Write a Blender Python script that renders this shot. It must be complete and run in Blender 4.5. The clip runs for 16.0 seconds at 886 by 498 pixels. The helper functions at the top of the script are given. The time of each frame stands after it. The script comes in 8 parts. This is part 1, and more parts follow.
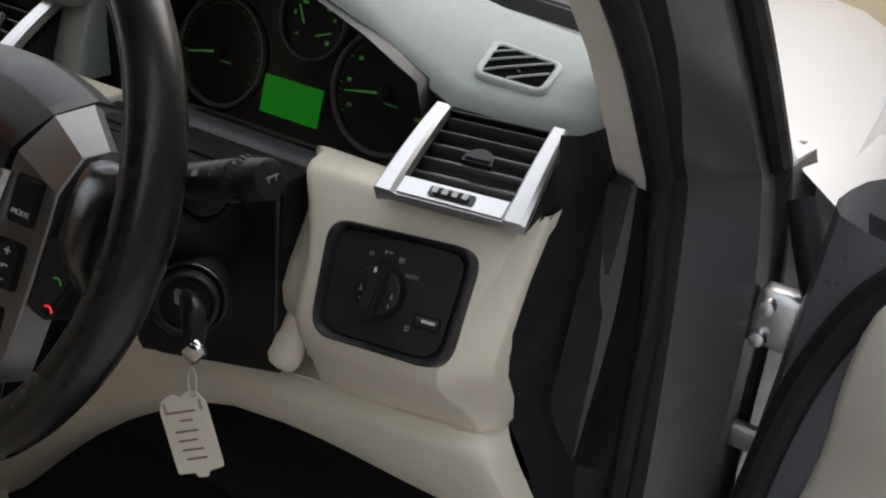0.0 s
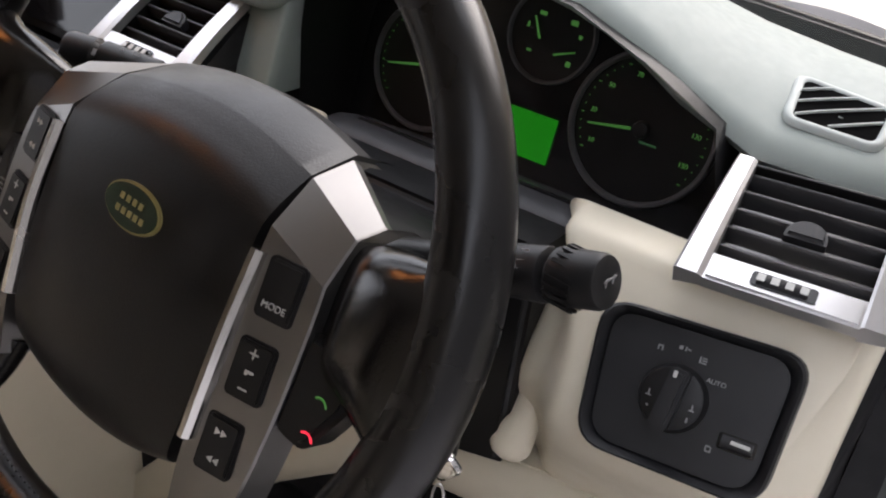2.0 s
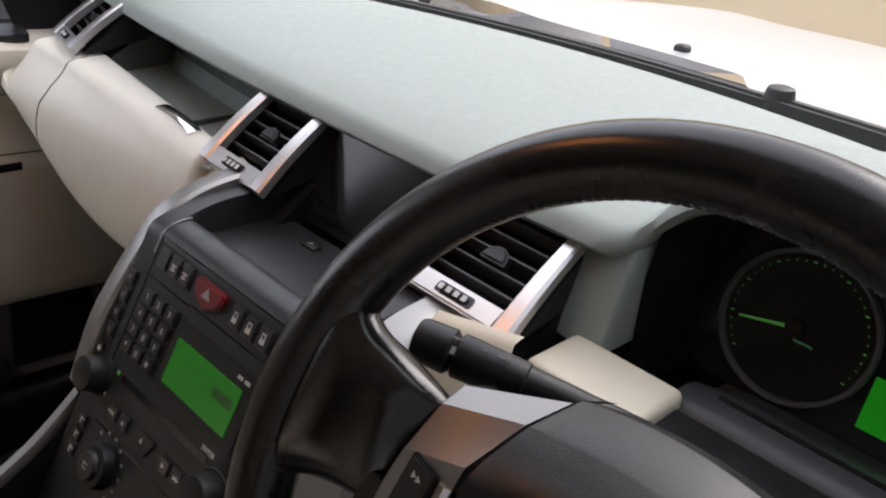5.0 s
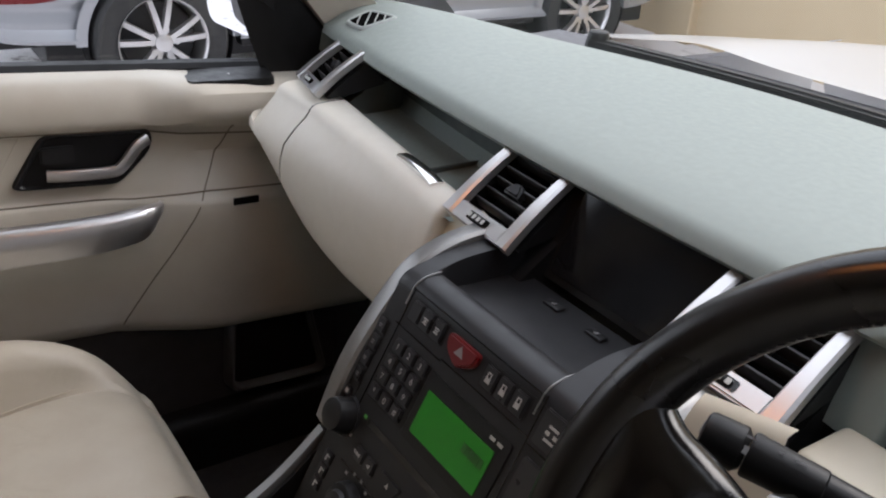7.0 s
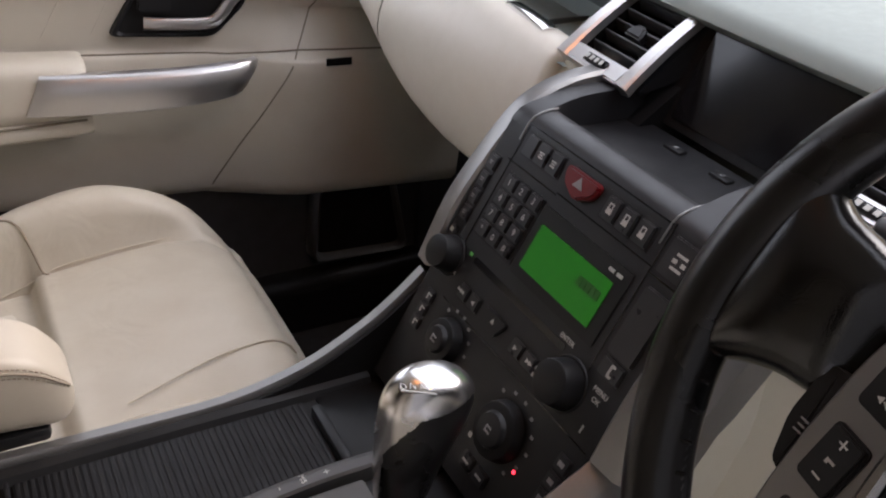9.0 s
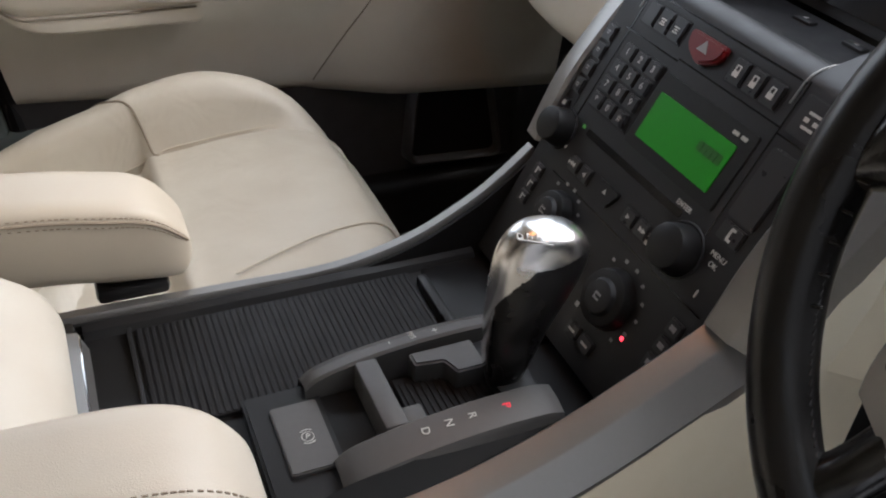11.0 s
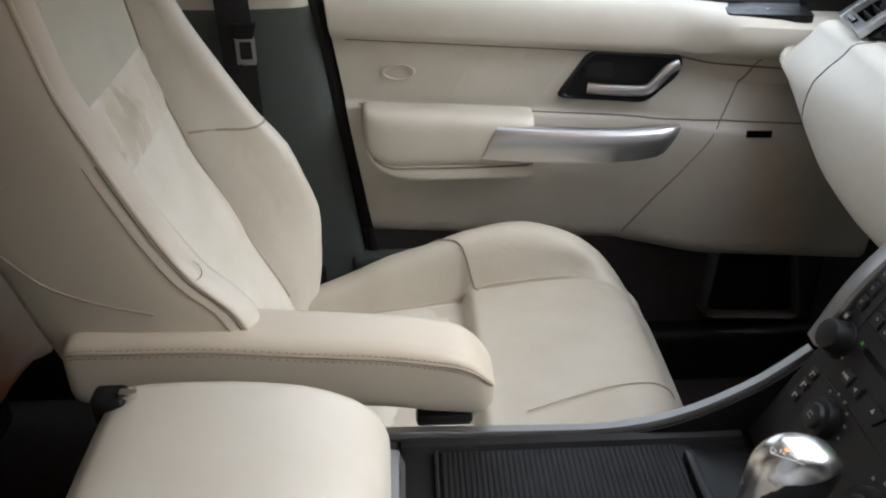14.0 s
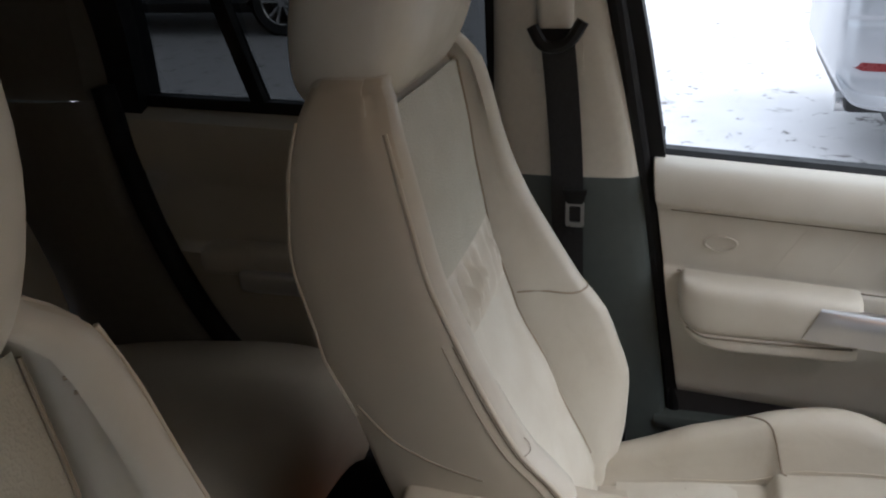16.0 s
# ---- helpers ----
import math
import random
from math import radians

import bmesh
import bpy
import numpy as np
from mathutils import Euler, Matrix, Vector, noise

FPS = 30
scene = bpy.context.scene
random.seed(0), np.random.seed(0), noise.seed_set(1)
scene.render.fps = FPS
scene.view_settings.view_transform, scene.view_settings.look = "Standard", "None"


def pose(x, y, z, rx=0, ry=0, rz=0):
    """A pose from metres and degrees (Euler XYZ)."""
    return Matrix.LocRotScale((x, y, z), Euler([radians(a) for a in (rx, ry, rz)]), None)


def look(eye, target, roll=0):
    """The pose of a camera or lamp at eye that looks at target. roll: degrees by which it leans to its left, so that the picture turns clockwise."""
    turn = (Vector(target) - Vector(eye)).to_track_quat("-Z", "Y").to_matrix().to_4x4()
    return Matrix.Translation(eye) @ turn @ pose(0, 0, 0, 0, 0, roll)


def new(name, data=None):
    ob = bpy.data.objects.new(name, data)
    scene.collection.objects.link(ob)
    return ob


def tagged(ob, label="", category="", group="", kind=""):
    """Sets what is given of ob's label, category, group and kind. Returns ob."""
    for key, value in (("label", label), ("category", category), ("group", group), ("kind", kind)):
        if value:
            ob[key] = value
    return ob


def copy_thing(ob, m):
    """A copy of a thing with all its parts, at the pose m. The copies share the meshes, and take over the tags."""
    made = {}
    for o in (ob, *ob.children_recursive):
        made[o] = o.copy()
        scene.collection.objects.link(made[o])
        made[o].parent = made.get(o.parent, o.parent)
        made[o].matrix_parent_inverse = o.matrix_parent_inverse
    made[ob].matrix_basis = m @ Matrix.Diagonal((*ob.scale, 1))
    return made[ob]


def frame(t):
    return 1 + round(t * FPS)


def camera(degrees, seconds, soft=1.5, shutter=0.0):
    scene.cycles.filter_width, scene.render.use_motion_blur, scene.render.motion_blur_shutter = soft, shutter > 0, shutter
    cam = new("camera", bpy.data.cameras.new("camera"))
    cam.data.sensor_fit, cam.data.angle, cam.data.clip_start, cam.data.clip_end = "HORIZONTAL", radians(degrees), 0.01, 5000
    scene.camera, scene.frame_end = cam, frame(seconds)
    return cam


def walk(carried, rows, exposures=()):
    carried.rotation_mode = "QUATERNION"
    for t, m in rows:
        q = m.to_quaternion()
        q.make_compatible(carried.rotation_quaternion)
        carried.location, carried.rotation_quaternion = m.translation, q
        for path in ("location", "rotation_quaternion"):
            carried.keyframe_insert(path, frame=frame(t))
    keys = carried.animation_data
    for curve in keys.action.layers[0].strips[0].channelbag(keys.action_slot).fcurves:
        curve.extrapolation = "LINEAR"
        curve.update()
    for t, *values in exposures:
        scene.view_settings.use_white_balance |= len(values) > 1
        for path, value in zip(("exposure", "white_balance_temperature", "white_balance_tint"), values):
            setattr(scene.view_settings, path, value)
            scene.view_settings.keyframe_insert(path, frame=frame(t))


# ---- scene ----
cam = camera(53.3, 16.0, soft=2.1)
METRES, START, TILT, LEAN, TURN = 1.06, (0.919, -0.294, 1.4495), -28.48, -6.07, 30.70
ROWS = [
    (0.0, 0.0, 0.0, 0.0, 0.0, 0.0, -0.0),
    (0.5, -0.0388, 0.0453, 0.0191, 1.82, -1.18, -0.76),
    (1.0, -0.0859, 0.0736, 0.0287, 0.19, -1.66, 0.03),
    (1.5, -0.1204, 0.1018, 0.0405, 2.47, -2.47, -1.49),
    (2.0, -0.1417, 0.1241, 0.0615, 4.02, -1.74, -2.77),
    (2.5, -0.1602, 0.138, 0.0836, 5.76, -1.32, -3.17),
    (3.0, -0.178, 0.1552, 0.1096, 7.66, -0.26, -3.89),
    (3.5, -0.2001, 0.1709, 0.1345, 8.89, 1.29, -4.74),
    (4.0, -0.2396, 0.1905, 0.1536, 10.56, 1.77, -5.66),
    (6.5, -0.3484, 0.2013, 0.2114, 20.18, 3.0, -8.99),
    (7.0, -0.3656, 0.1842, 0.2079, 23.96, 2.22, -10.46),
    (7.5, -0.3781, 0.1778, 0.1951, 26.6, 0.68, -11.7),
    (8.0, -0.3849, 0.1825, 0.1716, 27.44, -1.01, -12.44),
    (8.5, -0.3896, 0.1905, 0.15, 27.47, -2.13, -12.96),
    (9.0, -0.4001, 0.1957, 0.1309, 27.93, -3.57, -13.39),
    (11.5, -0.4033, 0.1733, 0.0606, 35.61, -9.67, -16.11),
    (12.0, -0.3971, 0.1403, 0.0638, 38.84, -9.34, -17.1),
    (12.5, -0.3959, 0.0985, 0.0668, 37.7, -7.62, -16.31),
    (13.0, -0.3903, 0.0804, 0.0867, 39.23, -7.36, -15.8),
    (13.5, -0.3619, 0.102, 0.1255, 46.51, -7.31, -18.5),
    (14.0, -0.3448, 0.0919, 0.1519, 54.54, -9.05, -20.06),
    (14.5, -0.3383, 0.0764, 0.1737, 59.16, -8.91, -20.09),
    (15.0, -0.3313, 0.051, 0.1957, 63.02, -8.33, -20.01),
    (15.5, -0.3294, 0.0256, 0.2117, 67.67, -8.17, -20.72),
    (16.0, -0.3508, -0.0023, 0.2232, 74.33, -10.43, -23.25),
]
walk(cam, [(t, pose(*START, TILT, LEAN, TURN) @ pose(METRES * x, METRES * y, METRES * z, 90 + pitch, roll, yaw)) for t, x, y, z, yaw, pitch, roll in ROWS],
     exposures=[(0.0, 0.53, 6400, 12), (0.5, 0.80, 6450, 15), (1.0, 0.93, 6450, 16), (1.5, 1.08, 6450, 17), (2.0, 1.13, 6450, 17), (2.5, 1.16, 6450, 17), (4.0, 1.06, 6450, 19), (6.5, 0.81, 6180, 14), (7.5, 0.65, 6250, 16), (8.0, 0.69, 6300, 17), (9.0, 1.08, 6250, 18), (11.5, 1.20, 6050, 11), (12.0, 1.21, 6020, 11), (12.5, 1.42, 5980, 10), (13.5, 1.30, 5880, 9), (14.0, 1.18, 5870, 9), (15.0, 1.04, 5830, 10), (15.5, 0.75, 5840, 10), (16.0, 0.76, 5850, 10)])

# ---- light ----
world = bpy.data.worlds.new("overcast_sky")
scene.world = world
world.use_nodes = True
wn = world.node_tree.nodes
sky = wn.new("ShaderNodeTexSky")
sky.sky_type = "NISHITA"
sky.sun_disc = False
sky.sun_elevation = radians(42)
sky.sun_rotation = radians(10)
sky.air_density, sky.dust_density, sky.ozone_density = 1.0, 5.0, 1.0
SKY_STRENGTH = 0.16
mixed = wn.new("ShaderNodeMix")
mixed.data_type = "RGBA"
mixed.inputs[0].default_value = 0.75
mixed.inputs[7].default_value = (9.0, 9.4, 9.8, 1)
world.node_tree.links.new(sky.outputs[0], mixed.inputs[6])
world.node_tree.links.new(mixed.outputs[2], wn["Background"].inputs[0])
wn["Background"].inputs[1].default_value = SKY_STRENGTH
sun = new("sun", bpy.data.lights.new("sun", "SUN"))
sun.data.energy, sun.data.angle, sun.data.color = 1.0, radians(40), (1.0, 0.96, 0.9)
sun.matrix_world = look((1.06, 6.0, 5.5), (0, 0, 0))

# ---- materials ----
def material(name, color, rough=0.5, metal=0.0, color2=None, scale=30.0, mix=0.35, bump=0.0, bump_scale=300.0, bump_kind="noise", coat=0.0, spec=0.5, rough_var=0.08, big=3.0, stretch=None, wrinkle=0.0):
    m = bpy.data.materials.new(name)
    m.use_nodes = True
    nt = m.node_tree
    b = nt.nodes["Principled BSDF"]
    tc = nt.nodes.new("ShaderNodeTexCoord")
    vec = tc.outputs["Object"]
    if stretch:
        mp = nt.nodes.new("ShaderNodeMapping")
        mp.inputs["Scale"].default_value = stretch
        nt.links.new(vec, mp.inputs["Vector"])
        vec = mp.outputs[0]
    n1 = nt.nodes.new("ShaderNodeTexNoise")
    n1.inputs["Scale"].default_value, n1.inputs["Detail"].default_value = scale, 6
    n2 = nt.nodes.new("ShaderNodeTexNoise")
    n2.inputs["Scale"].default_value, n2.inputs["Detail"].default_value = big, 3
    for n in (n1, n2):
        nt.links.new(vec, n.inputs["Vector"])
    add = nt.nodes.new("ShaderNodeMath")
    add.operation = "ADD"
    nt.links.new(n1.outputs[0], add.inputs[0])
    nt.links.new(n2.outputs[0], add.inputs[1])
    half = nt.nodes.new("ShaderNodeMapRange")
    half.inputs[1].default_value, half.inputs[2].default_value = 0.75, 1.3
    half.inputs[3].default_value, half.inputs[4].default_value = 0.0, mix
    nt.links.new(add.outputs[0], half.inputs[0])
    mx = nt.nodes.new("ShaderNodeMix")
    mx.data_type = "RGBA"
    c2 = color2 or tuple(c * 0.78 for c in color)
    mx.inputs[6].default_value, mx.inputs[7].default_value = (*color, 1), (*c2, 1)
    nt.links.new(half.outputs[0], mx.inputs[0])
    nt.links.new(mx.outputs[2], b.inputs["Base Color"])
    rr = nt.nodes.new("ShaderNodeMapRange")
    rr.inputs[1].default_value, rr.inputs[2].default_value = 0.3, 0.7
    rr.inputs[3].default_value, rr.inputs[4].default_value = max(0.02, rough - rough_var), min(1, rough + rough_var)
    nt.links.new(n1.outputs[0], rr.inputs[0])
    nt.links.new(rr.outputs[0], b.inputs["Roughness"])
    b.inputs["Metallic"].default_value = metal
    b.inputs["Specular IOR Level"].default_value = spec
    b.inputs["Coat Weight"].default_value = coat
    if bump:
        if bump_kind == "noise":
            t = nt.nodes.new("ShaderNodeTexNoise")
            t.inputs["Detail"].default_value = 4
        else:
            t = nt.nodes.new("ShaderNodeTexVoronoi")
        t.inputs["Scale"].default_value = bump_scale
        nt.links.new(vec, t.inputs["Vector"])
        bp = nt.nodes.new("ShaderNodeBump")
        bp.inputs["Strength"].default_value, bp.inputs["Distance"].default_value = bump, 0.002
        nt.links.new(t.outputs[0], bp.inputs["Height"])
        nt.links.new(bp.outputs[0], b.inputs["Normal"])
        if wrinkle:
            wt = nt.nodes.new("ShaderNodeTexNoise")
            wt.inputs["Scale"].default_value, wt.inputs["Detail"].default_value, wt.inputs["Distortion"].default_value = 13, 3, 1.5
            nt.links.new(vec, wt.inputs["Vector"])
            wb = nt.nodes.new("ShaderNodeBump")
            wb.inputs["Strength"].default_value, wb.inputs["Distance"].default_value = wrinkle, 0.01
            nt.links.new(wt.outputs[0], wb.inputs["Height"])
            nt.links.new(wb.outputs[0], bp.inputs["Normal"])
    return m


def glow(name, color, strength):
    m = bpy.data.materials.new(name)
    m.use_nodes = True
    b = m.node_tree.nodes["Principled BSDF"]
    b.inputs["Base Color"].default_value = (*[c * 0.3 for c in color], 1)
    b.inputs["Emission Color"].default_value = (*color, 1)
    b.inputs["Emission Strength"].default_value = strength
    b.inputs["Roughness"].default_value = 0.3
    return m


def glass(name, tint=(0.97, 0.975, 0.96), reflect=0.04):
    """Thin car glass: clear with a light mirror coat."""
    m = bpy.data.materials.new(name)
    m.use_nodes = True
    nt = m.node_tree
    nt.nodes.remove(nt.nodes["Principled BSDF"])
    tr, gl, mx = (nt.nodes.new(k) for k in ("ShaderNodeBsdfTransparent", "ShaderNodeBsdfGlossy", "ShaderNodeMixShader"))
    tr.inputs[0].default_value = (*tint, 1)
    gl.inputs["Roughness"].default_value = 0.02
    mx.inputs[0].default_value = reflect
    nt.links.new(tr.outputs[0], mx.inputs[1])
    nt.links.new(gl.outputs[0], mx.inputs[2])
    nt.links.new(mx.outputs[0], nt.nodes["Material Output"].inputs[0])
    return m


LEATHER = material("cream_leather", (0.60, 0.565, 0.49), 0.40, color2=(0.47, 0.41, 0.33), scale=16, bump=0.10, bump_scale=1300, bump_kind="voronoi", mix=0.4, big=5.0)
SEAT_LEATHER = material("worn_seat_leather", (0.60, 0.568, 0.495), 0.38, color2=(0.47, 0.42, 0.34), scale=16, bump=0.10, bump_scale=1300, bump_kind="voronoi", mix=0.5, big=5.0, wrinkle=0.16)
LEATHER_CREASED = material("creased_cream_leather", (0.59, 0.555, 0.48), 0.40, color2=(0.46, 0.40, 0.32), scale=14, bump=0.30, bump_scale=30, mix=0.4, stretch=(1.0, 2.6, 1.0))
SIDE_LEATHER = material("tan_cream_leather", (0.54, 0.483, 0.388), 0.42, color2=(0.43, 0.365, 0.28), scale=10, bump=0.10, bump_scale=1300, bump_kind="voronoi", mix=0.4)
CUSHION_LEATHER = material("tan_worn_cushion_leather", (0.53, 0.487, 0.405), 0.40, color2=(0.40, 0.345, 0.265), scale=14, bump=0.10, bump_scale=1300, bump_kind="voronoi", mix=0.55, big=4.0, wrinkle=0.20)
STITCH = material("beige_stitching", (0.34, 0.285, 0.215), 0.7)
SEAM_DARK = material("dark_seam_shadow_thread", (0.17, 0.135, 0.10), 0.8)
PERFORATED = material("perforated_cream_leather", (0.50, 0.485, 0.415), 0.46, color2=(0.42, 0.40, 0.335), scale=16, bump=0.35, bump_scale=420, bump_kind="voronoi", mix=0.5, big=5.0)
CREAM = material("cream_soft_plastic", (0.68, 0.625, 0.50), 0.5, color2=(0.61, 0.555, 0.43), scale=60, bump=0.06, bump_scale=1500, bump_kind="voronoi", mix=0.3)
CREAM_PALE = material("pale_cream_soft_plastic", (0.67, 0.635, 0.56), 0.5, color2=(0.60, 0.56, 0.485), scale=60, bump=0.06, bump_scale=1500, bump_kind="voronoi", mix=0.3)
PAD = material("grey_green_soft_plastic", (0.240, 0.272, 0.252), 0.60, color2=(0.226, 0.257, 0.239), scale=120, bump=0.07, bump_scale=1500, bump_kind="voronoi", mix=0.3)
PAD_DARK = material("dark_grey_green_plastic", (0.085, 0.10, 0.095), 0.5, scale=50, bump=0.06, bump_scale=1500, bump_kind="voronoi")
BLACK = material("black_plastic", (0.008, 0.008, 0.0085), 0.42, spec=0.3, scale=60, bump=0.05, bump_scale=1500, bump_kind="voronoi", color2=(0.018, 0.018, 0.019))
BLACK_GLOSS = material("gloss_black_plastic", (0.012, 0.012, 0.013), 0.15, scale=20, rough_var=0.04)
CHARCOAL = material("charcoal_soft_plastic", (0.013, 0.0132, 0.0148), 0.42, spec=0.38, scale=40, bump=0.05, bump_scale=1500, bump_kind="voronoi")
SCREEN = material("dark_screen_glass", (0.010, 0.010, 0.011), 0.12, scale=12, rough_var=0.05)
BLACK_LEATHER = material("black_leather", (0.006, 0.0058, 0.006), 0.30, spec=0.42, scale=18, bump=0.025, bump_scale=1200, bump_kind="voronoi", color2=(0.020, 0.019, 0.019))
SHINY_LEATHER = material("shiny_worn_black_leather", (0.005, 0.0048, 0.005), 0.16, spec=0.5, scale=18, bump=0.05, bump_scale=900, bump_kind="voronoi", color2=(0.014, 0.013, 0.013))
GRAIN = material("grained_black_airbag_cover", (0.0032, 0.0030, 0.0032), 0.38, spec=0.42, scale=30, bump=0.12, bump_scale=850, color2=(0.018, 0.018, 0.02))
RUBBER = material("black_rubber", (0.010, 0.010, 0.011), 0.6, spec=0.25, scale=30, rough_var=0.1)
CARPET = material("black_carpet", (0.030, 0.027, 0.027), 0.95, scale=80, bump=0.8, bump_scale=500)
SILVER = material("satin_silver_trim", (0.62, 0.61, 0.61), 0.33, metal=0.9, scale=300, mix=0.06, rough_var=0.04)
TITAN = material("titanium_grey_trim", (0.27, 0.265, 0.26), 0.38, metal=0.75, scale=300, mix=0.08, rough_var=0.04)
CHROME = material("chrome", (0.80, 0.80, 0.80), 0.10, metal=1.0, scale=20, mix=0.1, rough_var=0.05)
PANEL_SILVER = material("brushed_dark_silver", (0.22, 0.213, 0.208), 0.34, metal=0.9, scale=1500, mix=0.08, rough_var=0.04)
POLISHED = material("satin_polished_silver", (0.74, 0.73, 0.72), 0.25, metal=1.0, scale=20, mix=0.1, rough_var=0.04)
STEEL = material("zinc_plated_steel", (0.55, 0.55, 0.55), 0.32, metal=1.0, scale=30)
PAINT = material("silver_metallic_paint", (0.58, 0.59, 0.61), 0.30, metal=0.3, scale=2, mix=0.10, coat=0.5, rough_var=0.02)
CAR_PAINT = material("parked_silver_paint", (0.33, 0.34, 0.36), 0.30, metal=0.45, scale=2, mix=0.10, coat=0.5, rough_var=0.02)
JAMB = material("grey_metallic_paint", (0.088, 0.086, 0.090), 0.38, metal=0.3, scale=60, mix=0.25, coat=0.2)
TYRE = material("worn_tyre_rubber", (0.03, 0.03, 0.03), 0.8, scale=40)
RED = material("red_plastic", (0.13, 0.008, 0.010), 0.3, scale=40, mix=0.2)
WHITE_INK = material("white_print", (0.50, 0.50, 0.48), 0.6, scale=50, mix=0.1)
GREY_INK = material("grey_print", (0.25, 0.25, 0.255), 0.6, scale=50, mix=0.1)
GOLD_INK = material("gold_print", (0.40, 0.34, 0.15), 0.35, metal=0.5, scale=50, mix=0.1)
GREEN_ENAMEL = material("dark_green_enamel", (0.012, 0.03, 0.016), 0.2, scale=50)
PAPER = material("cream_card", (0.66, 0.61, 0.50), 0.75, scale=40, mix=0.25)
INK = material("brown_ink", (0.20, 0.13, 0.11), 0.7)
WEBBING = material("black_seatbelt_webbing", (0.018, 0.018, 0.02), 0.7, scale=200, bump=0.5, bump_scale=900)
GREEN_LCD = glow("green_lcd", (0.010, 0.36, 0.010), 0.155)
RADIO_LCD = glow("radio_lcd", (0.02, 0.32, 0.012), 0.09)
LCD_DARK = material("dark_lcd_digits", (0.02, 0.10, 0.015), 0.4)
GREEN_MARK = glow("green_dial_marks", (0.17, 0.60, 0.12), 0.075)
DIM_MARK = glow("dim_dial_marks", (0.08, 0.25, 0.10), 0.08)
JAMB_TRIM = material("dark_jamb_trim", (0.045, 0.05, 0.047), 0.55, scale=60)
KEY = material("satin_key_plastic", (0.022, 0.022, 0.025), 0.34, scale=60)
COWL = material("dark_grey_cowl_plastic", (0.034, 0.034, 0.037), 0.5, scale=60, bump=0.05, bump_scale=1500, bump_kind="voronoi")
GATE = material("gate_grey_paint", (0.085, 0.083, 0.083), 0.50, metal=0.25, scale=200, mix=0.1, rough_var=0.04)
DIAL_RING = material("dull_grey_ring", (0.13, 0.13, 0.135), 0.4, metal=0.4, scale=60, mix=0.1)
RED_LAMP = glow("red_telltale", (0.9, 0.03, 0.05), 2.2)
RED_LETTER = glow("red_gate_letter", (0.9, 0.03, 0.06), 0.6)
WALL = material("beige_painted_render", (0.58, 0.46, 0.30), 0.85, color2=(0.52, 0.41, 0.26), scale=6, bump=0.4, bump_scale=60, big=0.6)
HEADLINING = material("cream_headlining_cloth", (0.62, 0.58, 0.50), 0.9, scale=90, bump=0.4, bump_scale=600)
CLEAR = glass("clear_glass")
PRIVACY = glass("privacy_glass", (0.032, 0.034, 0.034), 0.03)
MIRROR = material("mirror_glass", (0.8, 0.82, 0.84), 0.02, metal=1.0, scale=5, mix=0.05, rough_var=0.01)


def ground_material():
    m = material("pale_wet_concrete", (0.62, 0.60, 0.61), 0.55, color2=(0.50, 0.48, 0.49), scale=3, bump=0.5, bump_scale=30, big=0.5)
    nt = m.node_tree
    b = nt.nodes["Principled BSDF"]
    tc = nt.nodes["Texture Coordinate"]
    speck = nt.nodes.new("ShaderNodeTexNoise")
    speck.inputs["Scale"].default_value, speck.inputs["Detail"].default_value, speck.inputs["Roughness"].default_value = 5.5, 8, 0.75
    nt.links.new(tc.outputs["Object"], speck.inputs["Vector"])
    ramp = nt.nodes.new("ShaderNodeMapRange")
    ramp.inputs[1].default_value, ramp.inputs[2].default_value = 0.565, 0.64
    nt.links.new(speck.outputs[0], ramp.inputs[0])
    mx = nt.nodes.new("ShaderNodeMix")
    mx.data_type = "RGBA"
    old = b.inputs["Base Color"].links[0].from_socket
    nt.links.new(ramp.outputs[0], mx.inputs[0])
    nt.links.new(old, mx.inputs[6])
    mx.inputs[7].default_value = (0.13, 0.11, 0.11, 1)
    nt.links.new(mx.outputs[2], b.inputs["Base Color"])
    return m


CONCRETE = ground_material()


# ---- building tools ----
def thing(name, at, label, category, group="", kind=""):
    e = new(name)
    e.location = at
    e.empty_display_size = 0.05
    return tagged(e, label, category, group, kind)


def finish(name, bm, mat, smooth=35):
    bmesh.ops.remove_doubles(bm, verts=bm.verts, dist=1e-6)
    bmesh.ops.recalc_face_normals(bm, faces=bm.faces)
    me = bpy.data.meshes.new(name)
    bm.to_mesh(me)
    bm.free()
    me.materials.append(mat)
    if smooth:
        me.polygons.foreach_set("use_smooth", [True] * len(me.polygons))
        me.set_sharp_from_angle(angle=radians(smooth))
    return me


def part(name, bm, mat, parent=None, label="", smooth=35, local=False):
    """One mesh in world places under a thing (an Empty that is only moved) or under a part."""
    ob = new(name, finish(name, bm, mat, smooth))
    if parent is not None:
        ob.parent = parent
        if parent.type == "EMPTY" and not local:
            ob.location = -parent.location
    return tagged(ob, label)


def solo(name, bm, mat, label, category, group="", kind="", smooth=35):
    return tagged(new(name, finish(name, bm, mat, smooth)), label, category, group, kind)


